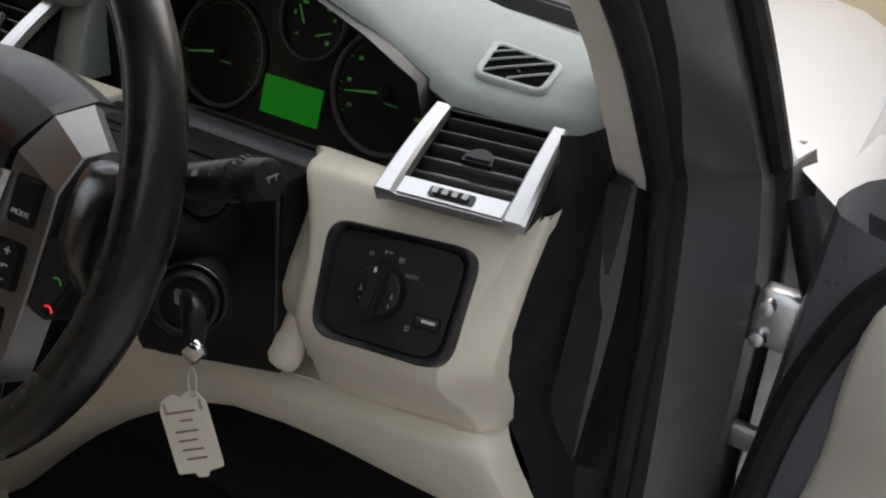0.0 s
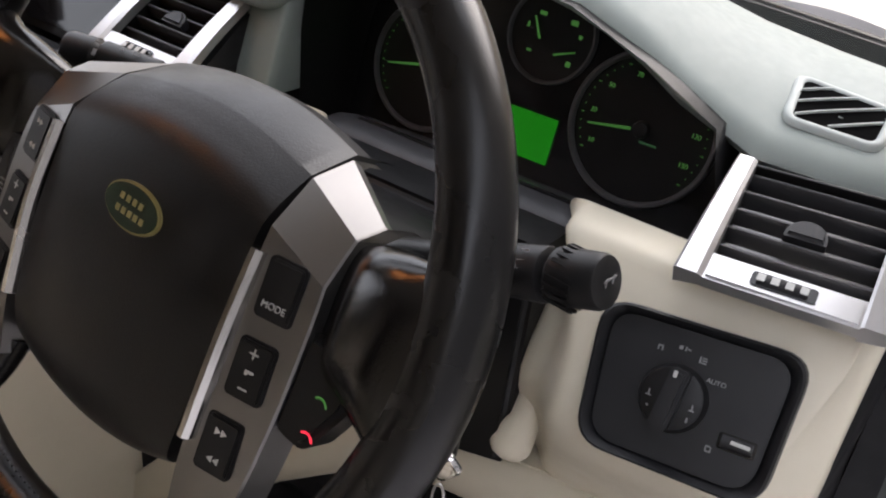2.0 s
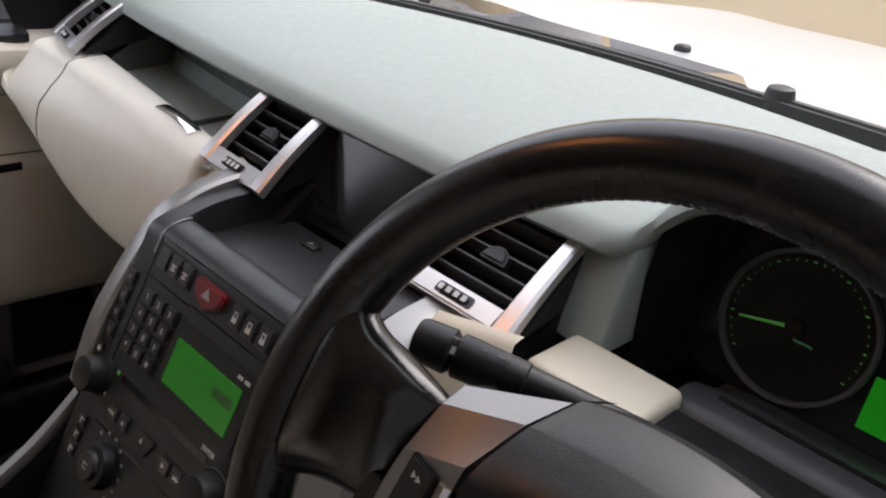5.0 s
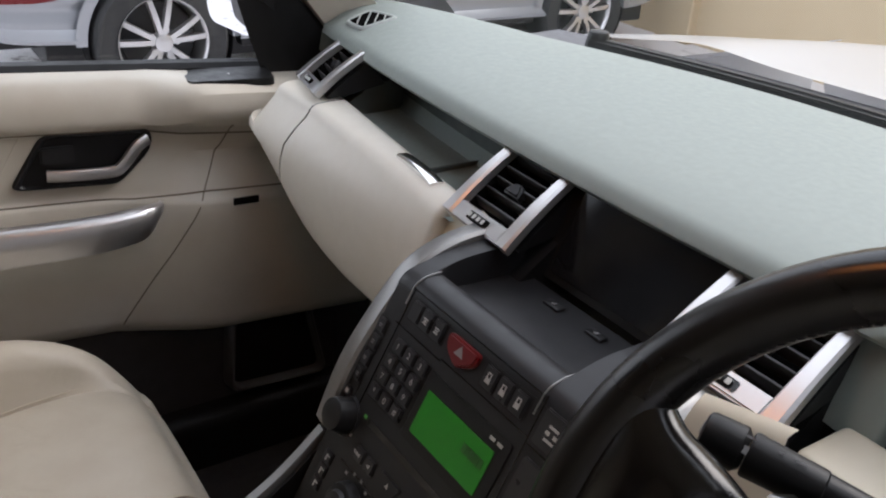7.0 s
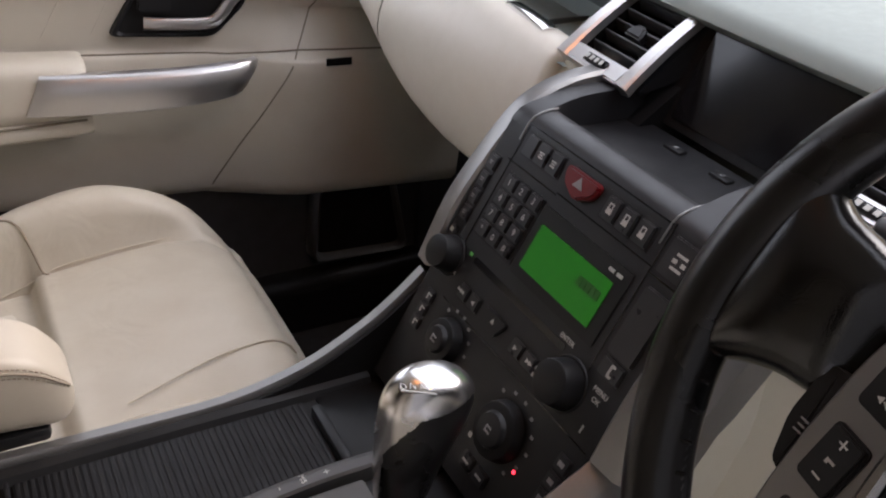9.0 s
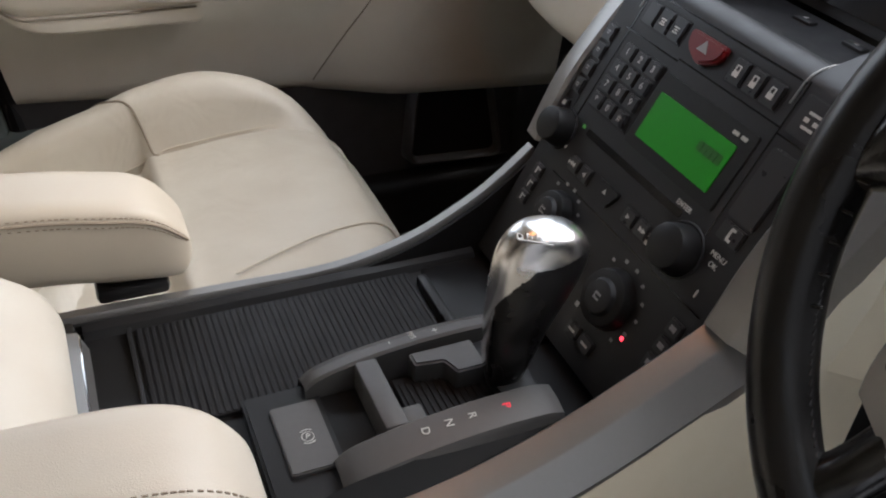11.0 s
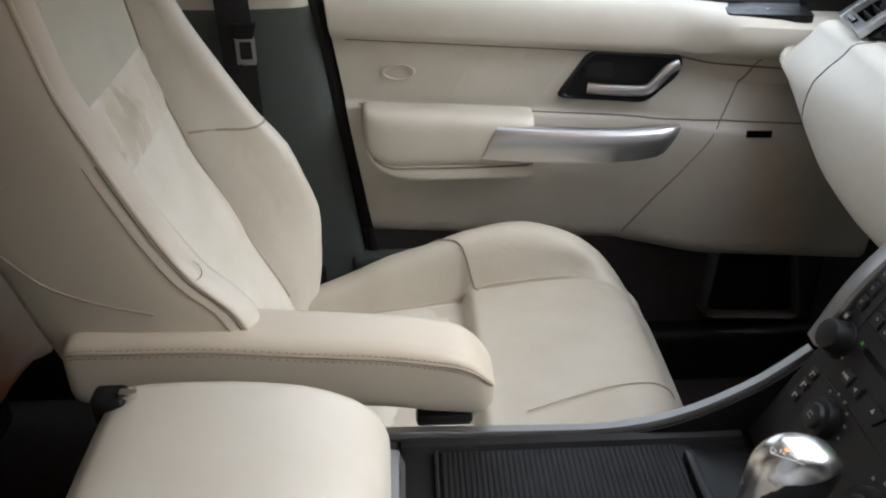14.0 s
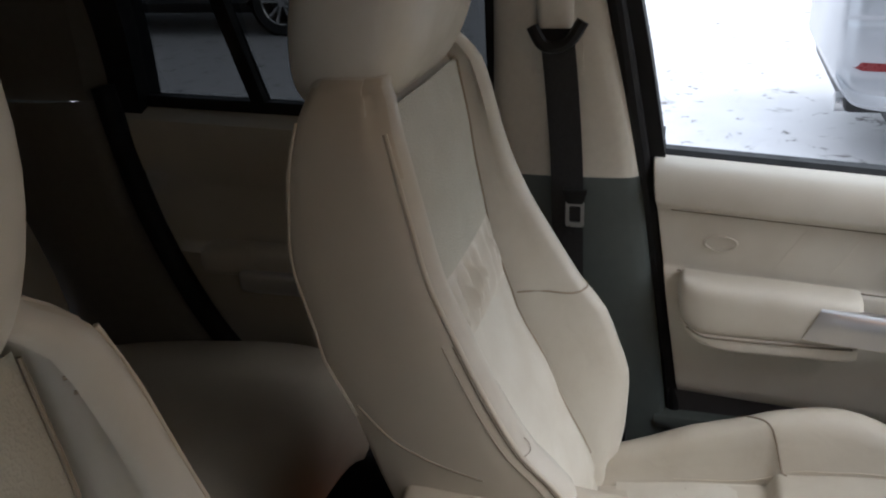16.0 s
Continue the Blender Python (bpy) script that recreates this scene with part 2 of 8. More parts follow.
def box(lo, hi, bevel=0.0, seg=2, m=None, bm=None):
    bm = bm or bmesh.new()
    lo, hi = Vector(lo), Vector(hi)
    r = bmesh.ops.create_cube(bm, size=1, matrix=Matrix.LocRotScale((lo + hi) / 2, None, [abs(a) for a in hi - lo]))
    vs = r["verts"]
    if bevel:
        es = list({e for v in vs for e in v.link_edges})
        got = bmesh.ops.bevel(bm, geom=es, offset=bevel, segments=seg, affect="EDGES", clamp_overlap=True, profile=0.5)
        vs = list({v for f in got["faces"] for v in f.verts} | {v for v in vs if v.is_valid})
        vs = [v for v in vs if v.is_valid]
    if m is not None:
        seen = set(vs)
        for v in list(seen):
            for f in v.link_faces:
                seen.update(f.verts)
        bmesh.ops.transform(bm, matrix=m, verts=list(seen))
    return bm


def cyl(p0, p1, r0, r1=None, n=24, bm=None, bevel=0.0):
    bm = bm or bmesh.new()
    p0, p1 = Vector(p0), Vector(p1)
    d = p1 - p0
    q = d.to_track_quat("Z", "Y").to_matrix()
    r1 = r0 if r1 is None else r1
    L = d.length
    prof = [(0.0001, 0), (r0, 0), (r1, L), (0.0001, L)]
    if bevel:
        prof = [(0.0001, 0), (r0 - bevel, 0), (r0, bevel), (r1, L - bevel), (r1 - bevel * 0.3, L - bevel * 0.3), (r1 - bevel, L), (0.0001, L)]
    rings = [[p0 + q @ Vector((r * math.cos(2 * math.pi * k / n), r * math.sin(2 * math.pi * k / n), z)) for k in range(n)] for r, z in prof]
    return skin(rings, True, True, bm)


def skin(rings, closed=True, caps=True, bm=None):
    """A mesh through rings with the same number of points."""
    bm = bm or bmesh.new()
    rows = [[bm.verts.new(p) for p in ring] for ring in rings]
    n = len(rows[0])
    for a, b in zip(rows, rows[1:]):
        for k in range(n if closed else n - 1):
            bm.faces.new((a[k], a[(k + 1) % n], b[(k + 1) % n], b[k]))
    if caps and closed:
        bm.faces.new(rows[0][::-1])
        bm.faces.new(rows[-1])
    return bm


def smoothed(pts, per=3, closed=False):
    """Catmull-Rom through points."""
    pts = [Vector(p) for p in pts]
    n, out = len(pts), []
    spans = n if closed else n - 1
    for i in range(spans):
        if closed:
            p = [pts[(i + k) % n] for k in (-1, 0, 1, 2)]
        else:
            p = [pts[max(0, min(n - 1, i + k))] for k in (-1, 0, 1, 2)]
        for s in range(per):
            t = s / per
            out.append(0.5 * (2 * p[1] + (p[2] - p[0]) * t + (2 * p[0] - 5 * p[1] + 4 * p[2] - p[3]) * t * t + (3 * p[1] - p[0] - 3 * p[2] + p[3]) * t ** 3))
    if not closed:
        out.append(pts[-1])
    return out


def soft_skin(rings, closed=True, per_u=2, per_v=3, caps=True, bm=None):
    rings = [smoothed(r, per_u, closed) for r in rings]
    cols = [smoothed([r[k] for r in rings], per_v) for k in range(len(rings[0]))]
    return skin([[c[j] for c in cols] for j in range(len(cols[0]))], closed, caps, bm)


def table(rows, z):
    """Linear reading of rows (key, value...)."""
    rows = sorted(rows)
    if z <= rows[0][0]:
        return rows[0][1:] if len(rows[0]) > 2 else rows[0][1]
    for a, b in zip(rows, rows[1:]):
        if z <= b[0]:
            f = (z - a[0]) / (b[0] - a[0])
            f = f * f * (3 - 2 * f) * 0.4 + f * 0.6
            v = [p + (q - p) * f for p, q in zip(a[1:], b[1:])]
            return v if len(v) > 1 else v[0]
    return rows[-1][1:] if len(rows[-1]) > 2 else rows[-1][1]


def sweep(path, profile, bm=None, up=(0, 0, 1), closed_profile=True, caps=True):
    """A profile of (side, height) pairs carried along a path."""
    path = [Vector(p) for p in path]
    rings = []
    for i, p in enumerate(path):
        d = (path[min(i + 1, len(path) - 1)] - path[max(i - 1, 0)]).normalized()
        side = d.cross(Vector(up)).normalized()
        top = side.cross(d)
        rings.append([p + side * a + top * b for a, b in profile])
    return skin(rings, closed_profile, caps, bm)


def tube(path, r, n=10, bm=None, up=(0, 0, 1)):
    return sweep(path, [(r * math.cos(2 * math.pi * k / n), r * math.sin(2 * math.pi * k / n)) for k in range(n)], bm, up)


def slab(outline, depth, m, bevel=0.0, bm=None, seg=2):
    """A flat outline of (x, y), standing depth proud along local z, put in place by m."""
    one = bmesh.new()
    vs = [one.verts.new((x, y, 0)) for x, y in outline]
    f = one.faces.new(vs)
    r = bmesh.ops.extrude_face_region(one, geom=[f])
    tops = [v for v in r["geom"] if isinstance(v, bmesh.types.BMVert)]
    bmesh.ops.translate(one, verts=tops, vec=(0, 0, depth))
    if bevel:
        es = [e for e in one.edges if all(v in tops for v in e.verts)]
        bmesh.ops.bevel(one, geom=es, offset=bevel, segments=seg, affect="EDGES", clamp_overlap=True)
    bmesh.ops.transform(one, matrix=m, verts=one.verts)
    if bm is None:
        return one
    me = bpy.data.meshes.new("joined")
    one.to_mesh(me)
    one.free()
    bm.from_mesh(me)
    bpy.data.meshes.remove(me)
    return bm


def rounded(x0, y0, x1, y1, r, n=4):
    pts = []
    for cx, cy, a in ((x1 - r, y1 - r, 0), (x0 + r, y1 - r, 90), (x0 + r, y0 + r, 180), (x1 - r, y0 + r, 270)):
        for k in range(n + 1):
            t = radians(a + 90 * k / n)
            pts.append((cx + r * math.cos(t), cy + r * math.sin(t)))
    return pts


def round_quad(quad, r, n=4):
    """A four-sided outline with rounded corners."""
    out = []
    for i in range(len(quad)):
        p, c, q = (Vector(quad[(i + k) % len(quad)]) for k in (-1, 0, 1))
        a, b = c + (p - c).normalized() * r, c + (q - c).normalized() * r
        for k in range(n + 1):
            t = k / n
            out.append(tuple(a * (1 - t) ** 2 + 2 * c * t * (1 - t) + b * t * t))
    return out


def facing(origin, right, up):
    """A flat frame: local x to the right, y up the face, z out of it."""
    x = Vector(right).normalized()
    y = Vector(up)
    y = (y - x * x.dot(y)).normalized()
    z = x.cross(y)
    m = Matrix((x, y, z)).transposed().to_4x4()
    m.translation = origin
    return m


def ring_mesh(m, r_in, r_out, depth, n=48, bm=None):
    """A flat ring with a raised, rounded section."""
    prof = [(r_in, 0), (r_in, depth * 0.6), (r_in + (r_out - r_in) * 0.3, depth), (r_in + (r_out - r_in) * 0.7, depth), (r_out, depth * 0.6), (r_out, 0)]
    rings = [[m @ Vector((r * math.cos(2 * math.pi * k / n), r * math.sin(2 * math.pi * k / n), z)) for r, z in prof] for k in range(n + 1)]
    return skin(rings, True, False, bm)


def words(text, size, m, mat, parent, name="lettering", depth=0.0004, local=False):
    cu = bpy.data.curves.new("text", "FONT")
    cu.body, cu.size, cu.align_x, cu.align_y, cu.extrude = text, size, "CENTER", "CENTER", depth
    ob = bpy.data.objects.new("text", cu)
    scene.collection.objects.link(ob)
    me = bpy.data.meshes.new_from_object(ob.evaluated_get(bpy.context.evaluated_depsgraph_get()))
    bpy.data.objects.remove(ob)
    me.transform(m)
    me.materials.clear()
    me.materials.append(mat)
    o = new(name, me)
    o.parent = parent
    if parent.type == "EMPTY" and not local:
        o.location = -parent.location
    return o


def bars(lines, m, mat, parent, name="print", local=False):
    """Small plain bars (x, y, width, height) on a face."""
    bm = bmesh.new()
    for x, y, w, h in lines:
        slab([(x - w / 2, y - h / 2), (x + w / 2, y - h / 2), (x + w / 2, y + h / 2), (x - w / 2, y + h / 2)], 0.0004, m, bm=bm)
    return tagged(part(name, bm, mat, parent, local=local, smooth=0), kind="stuff" if len(lines) > 1 else "")


def shift(m, x, y, z=0.0):
    return m @ Matrix.Translation((x, y, z))


MID = -0.013  # the car's middle plane

# ---- ground, building, car shell ----
def grid_sheet(x0, y0, x1, y1, z, n=2):
    bm = bmesh.new()
    bmesh.ops.create_grid(bm, x_segments=n, y_segments=n, size=0.5, matrix=Matrix.LocRotScale(((x0 + x1) / 2, (y0 + y1) / 2, z), None, (x1 - x0, y1 - y0, 1)))
    return bm


solo("ground", grid_sheet(-300, -300, 300, 300, 0.0), CONCRETE, "pale wet concrete yard with dark specks of gravel", "ground", kind="structure")

bm = box((-14, 5.3, 0), (12, 5.6, 3.2))
for x in (-1.1, 2.4, 5.9, -4.6, -8.1):
    box((x, 5.22, 0), (x + 0.35, 5.32, 3.2), 0.01, 1, bm=bm)
solo("wall_front", bm, WALL, "beige rendered building wall with shallow piers", "wall", kind="structure", smooth=0)

# floor pan and carpets
bm = box((-0.80, -1.75, 0.46), (0.80, 0.75, 0.50), 0.01)
solo("car_floor", bm, CARPET, "black carpeted car floor", "floor", kind="structure")
bm = box((-0.80, 0.62, 0.45), (0.80, 0.70, 1.18), 0.01)
box((-0.80, 0.40, 0.50), (0.80, 0.64, 0.56), 0.03, bm=bm)
solo("bulkhead", bm, CARPET, "black carpeted front bulkhead below the dashboard", "bulkhead", kind="structure")

mat_bm = slab(rounded(-0.66, -0.08, -0.21, 0.38, 0.04), 0.012, Matrix.Translation((0, 0, 0.5005)), 0.004)
solo("floor_mat", mat_bm, CARPET, "dark carpet floor mat in the passenger footwell", "floor mat")

# sills
for name, s in (("sill_left", -1), ("sill_right", 1)):
    bm = box((min(s * 0.72, s * 0.88), -1.6, 0.42), (max(s * 0.72, s * 0.88), 0.40, 0.60), 0.025, 3)
    solo(name, bm, JAMB if s > 0 else BLACK, "painted metal door sill of the car", "sill", kind="structure")


def roof_line(y):
    return table([(-2.2, 1.60), (-1.4, 1.69), (-0.6, 1.715), (-0.2, 1.69), (-0.02, 1.63), (0.07, 1.578)], y)


def roof_sheet(dz, inset, bm=None):
    rings = []
    for k in range(17):
        y = -2.2 + 2.27 * k / 16
        w = table([(-2.2, 0.60), (-1.0, 0.66), (-0.02, 0.60), (0.07, 0.61)], y) - inset
        rings.append([(MID + w * u, y, roof_line(y) + dz - 0.05 * abs(u) ** 3) for u in (-1, -0.9, -0.6, -0.3, 0, 0.3, 0.6, 0.9, 1)])
    return skin(rings, False, False, bm)


bm = roof_sheet(0.0, 0.0)
solo("ceiling", bm, HEADLINING, "cream cloth headlining of the car roof", "headlining", kind="structure")
solo("roof_panel", roof_sheet(0.05, -0.02), PAINT, "silver painted roof panel of the car", "roof", kind="structure")


def strip(a, b, thick=0.004, bm=None):
    """A band between two lines of points, with a little thickness away from the cabin's middle."""
    a, b = smoothed(a, 4), smoothed(b, 4)
    rings = []
    for p, q in zip(a, b):
        rings.append([p, p.lerp(q, 0.33), p.lerp(q, 0.66), q])
    return skin(rings, False, False, bm)


def flip(pts, s):
    return [(MID + (x - MID) * s, y, z) for x, y, z in pts]


# A-pillars: lines from the windscreen's foot up to the roof and back
INNER0 = [(0.725, 0.385, 1.165), (0.722, 0.35, 1.20), (0.712, 0.233, 1.332), (0.66, 0.05, 1.50), (0.60, -0.12, 1.62), (0.61, -0.55, 1.675), (0.60, -1.2, 1.66)]
INNER1 = [(0.752, 0.375, 1.165), (0.750, 0.345, 1.205), (0.737, 0.22, 1.34), (0.69, 0.03, 1.51), (0.63, -0.13, 1.62), (0.64, -0.55, 1.67), (0.63, -1.2, 1.655)]
SEAL1 = [(0.780, 0.40, 1.165), (0.776, 0.37, 1.205), (0.768, 0.25, 1.342), (0.72, 0.06, 1.515), (0.66, -0.11, 1.63), (0.67, -0.55, 1.675), (0.66, -1.2, 1.66)]
METAL1 = [(0.830, 0.45, 1.165), (0.822, 0.43, 1.20), (0.790, 0.31, 1.335), (0.74, 0.11, 1.525), (0.68, -0.07, 1.65), (0.70, -0.55, 1.70), (0.69, -1.2, 1.69)]
OUTER1 = [(0.852, 0.66, 1.10), (0.833, 0.60, 1.138), (0.790, 0.41, 1.325), (0.745, 0.17, 1.53), (0.68, -0.03, 1.67), (0.70, -0.55, 1.74), (0.69, -1.2, 1.73)]
JZ = (1.10, 1.03, 0.90, 0.70, 0.50)
EDGES = [
    [(0.722, 0.350), (0.722, 0.340), (0.724, 0.32), (0.726, 0.32), (0.73, 0.32)],
    [(0.738, 0.365), (0.746, 0.355), (0.752, 0.34), (0.76, 0.34), (0.77, 0.34)],
    [(0.764, 0.373), (0.774, 0.366), (0.785, 0.35), (0.79, 0.35), (0.80, 0.35)],
    [(0.792, 0.388), (0.803, 0.375), (0.818, 0.36), (0.83, 0.36), (0.84, 0.36)],
    [(0.846, 0.440), (0.857, 0.425), (0.868, 0.40), (0.88, 0.40), (0.885, 0.40)],
    [(0.872, 0.555), (0.884, 0.535), (0.895, 0.52), (0.905, 0.52), (0.905, 0.52)],
]


def foot(k):
    """The door jamb's line k, from the pillar's foot down to the sill."""
    return [(x, y, z) for (x, y), z in zip(EDGES[k], JZ)]


for side, s in (("left", -1), ("right", 1)):
    pil = thing("pillar_" + side, (MID + s * 0.75, 0.3, 1.2), "windscreen pillar with cream trim and black rubber door seal", "pillar", kind="structure")
    bm = strip(flip(INNER0, s), flip(INNER1, s))
    strip(flip([(x - 0.03, y + 0.10, z - 0.005) for x, y, z in INNER0], s), flip(INNER0, s), bm=bm)
    part("trim", bm, HEADLINING, pil, "cream cloth pillar trim")
    inner1, seal1, metal1, outer1 = INNER1, SEAL1, METAL1, OUTER1
    if s > 0:
        inner1, seal1, metal1, outer1 = (top[::-1] + foot(k) for top, k in ((INNER1, 2), (SEAL1, 3), (METAL1, 4), ([(0.850, 0.60, 1.165)] + OUTER1[1:], 5)))
    bm = strip(flip(inner1, s), flip(seal1, s))
    tube(smoothed(flip([(x + 0.012, y - 0.004, z + 0.004) for x, y, z in inner1], s), 6), 0.011, 10, bm)
    part("door_seal", bm, RUBBER, pil, "black rubber seal")
    part("metal_flange", strip(flip(seal1, s), flip(metal1, s)), JAMB, pil, "grey painted metal")
    part("outer_flange", strip(flip(metal1, s), flip(outer1, s)), JAMB, pil)
    part("outer_seal", tube(smoothed(flip([(x + 0.004, y + 0.045, z) for x, y, z in metal1], s), 6), 0.013, 10), RUBBER, pil)
    part("outer_skin", strip(flip(OUTER1, s), flip([(x - 0.05, y + 0.06, z + 0.01) for x, y, z in OUTER1], s)), PAINT if s < 0 else JAMB, pil)

# dark side trim below the right-hand pillar
jamb = thing("door_jamb_right", (MID + 0.80, 0.36, 0.6), "dark plastic lining inside the front door opening", "door jamb", kind="structure")
lines = [flip([(x, y, 1.17)] + foot(k), 1) for k, (x, y) in ((0, (0.722, 0.36)), (1, (0.728, 0.372)), (2, (0.752, 0.374)))]
part("kick_trim", strip(lines[0], lines[1]), RUBBER, jamb)
upper = [[(x - 0.10 * (1.17 - z), y - 0.006, z) for x, y, z in row[:4]] for row in lines[1:]]
part("side_trim", strip(upper[0], [(x - 0.006, y, z) for x, y, z in upper[1]]), JAMB_TRIM, jamb, "dark grey-green plastic side trim")
lower = [[(x, y - 0.001, min(z, 0.897)) for x, y, z in row[3:]] for row in lines[1:]]
part("lower_trim", strip([(x + 0.006, y, z) for x, y, z in lower[0]], [(x - 0.004, y, z) for x, y, z in lower[1]]), RUBBER, jamb)

# windscreen, bonnet, scuttle and wipers
def screen_point(u, v):
    """u from -1 to 1 across, v from 0 at the foot to 1 at the roof."""
    x = MID + u * (0.80 - 0.18 * v)
    y = 0.715 - 0.16 * u * u - v * (0.755 - 0.16 * u * u * 0.6)
    return (x, y, 1.19 + 0.46 * v - 0.02 * u * u * (1 - v))


rings = [[screen_point(u / 8, v / 6) for u in range(-8, 9)] for v in range(7)]
wind = solo("window_1", skin(rings, False, False), CLEAR, "clear raked windscreen glass", "windscreen", kind="structure")
wind.visible_shadow = False
bm = skin([[Vector(screen_point(u / 8, v)) + Vector((0, 0.0, -0.006)) for u in range(-8, 9)] for v in (-0.03, 0.02)], False, False)
solo("windscreen_band", bm, RUBBER, "black windscreen border along the glass foot", "trim", kind="structure")


def bonnet_point(u, v):
    x = MID + u * (0.86 - 0.04 * v)
    z = 1.185 - 0.10 * v ** 1.5 - 0.05 * abs(u) ** 4 + 0.012 * math.exp(-((abs(u) - 0.62) / 0.12) ** 2)
    step = max(0.0, min(1.0, (x + 0.07) / 0.06))
    back = 0.955 - 0.06 * u * u - 0.07 * step * step * (3 - 2 * step) * (1 - abs(u))
    return (x, back + (1.98 - 0.17 * u * u - back) * v, z - (0.25 * max(0, v - 0.9) * 6))


bonnet = thing("bonnet", (MID, 1.2, 1.1), "silver metallic painted car bonnet with washer jets", "bonnet")
rings = [[bonnet_point(u / 40, v / 12) for u in range(-40, 41)] for v in range(13)]
part("panel", skin(rings, False, False), PAINT, bonnet)
for x in (-0.187, 0.30):
    part("washer_jet", box((x - 0.011, 0.985, 1.176), (x + 0.011, 1.008, 1.194), 0.006, 3), BLACK, bonnet, "black plastic washer jet")
SCUTTLE = material("grey_scuttle_plastic", (0.10, 0.10, 0.11), 0.6, scale=60)
scut = thing("scuttle_panel", (MID, 0.85, 1.15), "grey plastic scuttle panel at the windscreen foot", "trim", kind="structure")
part("panel", skin([[(MID + 0.85 * u / 8, 0.97 - 0.08 * (u / 8) ** 2 - 0.27 * k / 3, 1.169 + 0.004 * k - 0.010 * math.sin(k * 1.05) - 0.02 * (u / 8) ** 2) for u in range(-8, 9)] for k in range(4)], False, False), SCUTTLE, scut)
for k, (p, q) in enumerate((((-0.60, 0.745, 1.196), (0.196, 0.811, 1.200)), ((0.061, 0.804, 1.205), (0.70, 0.695, 1.205)))):
    wip = thing("wiper", p, "black windscreen wiper lying at the glass foot", "wiper", group="windscreen wipers")
    p, q = Vector(p), Vector(q)
    mid_p = [p + (q - p) * f + Vector((0, 0.012 * math.sin(math.pi * f), 0.006 * math.sin(math.pi * f))) for f in [i / 8 for i in range(9)]]
    part("arm", sweep(mid_p, [(-0.008, -0.004), (0.008, -0.004), (0.005, 0.006), (-0.005, 0.006)]), BLACK, wip)
    part("blade", sweep([v + Vector((0, -0.016, -0.006)) for v in mid_p], [(-0.006, -0.01), (0.006, -0.01), (0.003, 0.01), (-0.003, 0.01)]), RUBBER, wip)
    part("pivot", cyl(mid_p[0] - Vector((0, 0, 0.03)), mid_p[0] + Vector((0, 0, 0.018)), 0.024, 0.017, 20, bevel=0.005), BLACK, wip)

# rear end of the cabin
bm = box((-0.72, -2.25, 0.5), (0.70, -2.2, 1.05), 0.01)
for s in (-1, 1):
    box((min(s * 0.74, s * 0.66), -2.25, 0.5), (max(s * 0.74, s * 0.66), -2.18, 1.66), 0.01, bm=bm)
solo("tailgate", bm, BLACK, "dark inner side of the tailgate", "tailgate", kind="structure")
solo("window_2", skin([[(x, -2.22, 1.05), (x, -2.20, 1.6)] for x in (-0.68, 0.66)], False, False), PRIVACY, "dark tinted tailgate window", "window", kind="structure")

# cantrails close the roof to the side glass behind the front seats
for side, s in (("left", -1), ("right", 1)):
    rail_rings = [[(MID + s * 0.56, y, roof_line(y) - 0.004), (MID + s * 0.64, y, roof_line(y) - 0.03), (MID + s * 0.75, y, 1.60), (MID + s * 0.78, y, 1.56)] for y in (-2.26, -1.9, -1.5, -1.1, -0.70)]
    solo("cantrail_" + side, skin(rail_rings, False, False), HEADLINING, "cream cloth covered roof rail over the rear side glass", "headlining", kind="structure")
    solo("rear_corner_" + side, skin([[(MID + s * 0.62, -2.24, z), (MID + s * 0.79, -2.16, z)] for z in (0.48, 1.0, 1.62)], False, False), BLACK, "dark rear corner lining", "lining", kind="structure")
solo("rear_header", box((-0.74, -2.26, 1.57), (0.72, -2.17, 1.66), 0.01), HEADLINING, "cream trim over the tailgate window", "headlining", kind="structure")

# lit courtesy lamp in the front of the headlining
LAMP_GLOW = glow("warm_lamp_lens", (1.0, 0.36, 0.10), 3.2)
cl = thing("courtesy_lamp", (MID, -0.09, 1.64), "lit warm courtesy lamp in the roof lining", "lamp")
part("housing", slab(rounded(-0.11, -0.105, 0.11, 0.105, 0.03), 0.012, Matrix.Translation((MID, -0.055, 1.652)) @ Matrix.Rotation(math.pi, 4, "X"), 0.008, seg=3), HEADLINING, cl, "cream lamp housing")
part("lens", slab(rounded(-0.070, -0.066, 0.070, 0.066, 0.024), 0.024, Matrix.Translation((MID, -0.055, 1.641)) @ Matrix.Rotation(math.pi, 4, "X"), 0.008, seg=3), LAMP_GLOW, cl, "glowing amber lens")

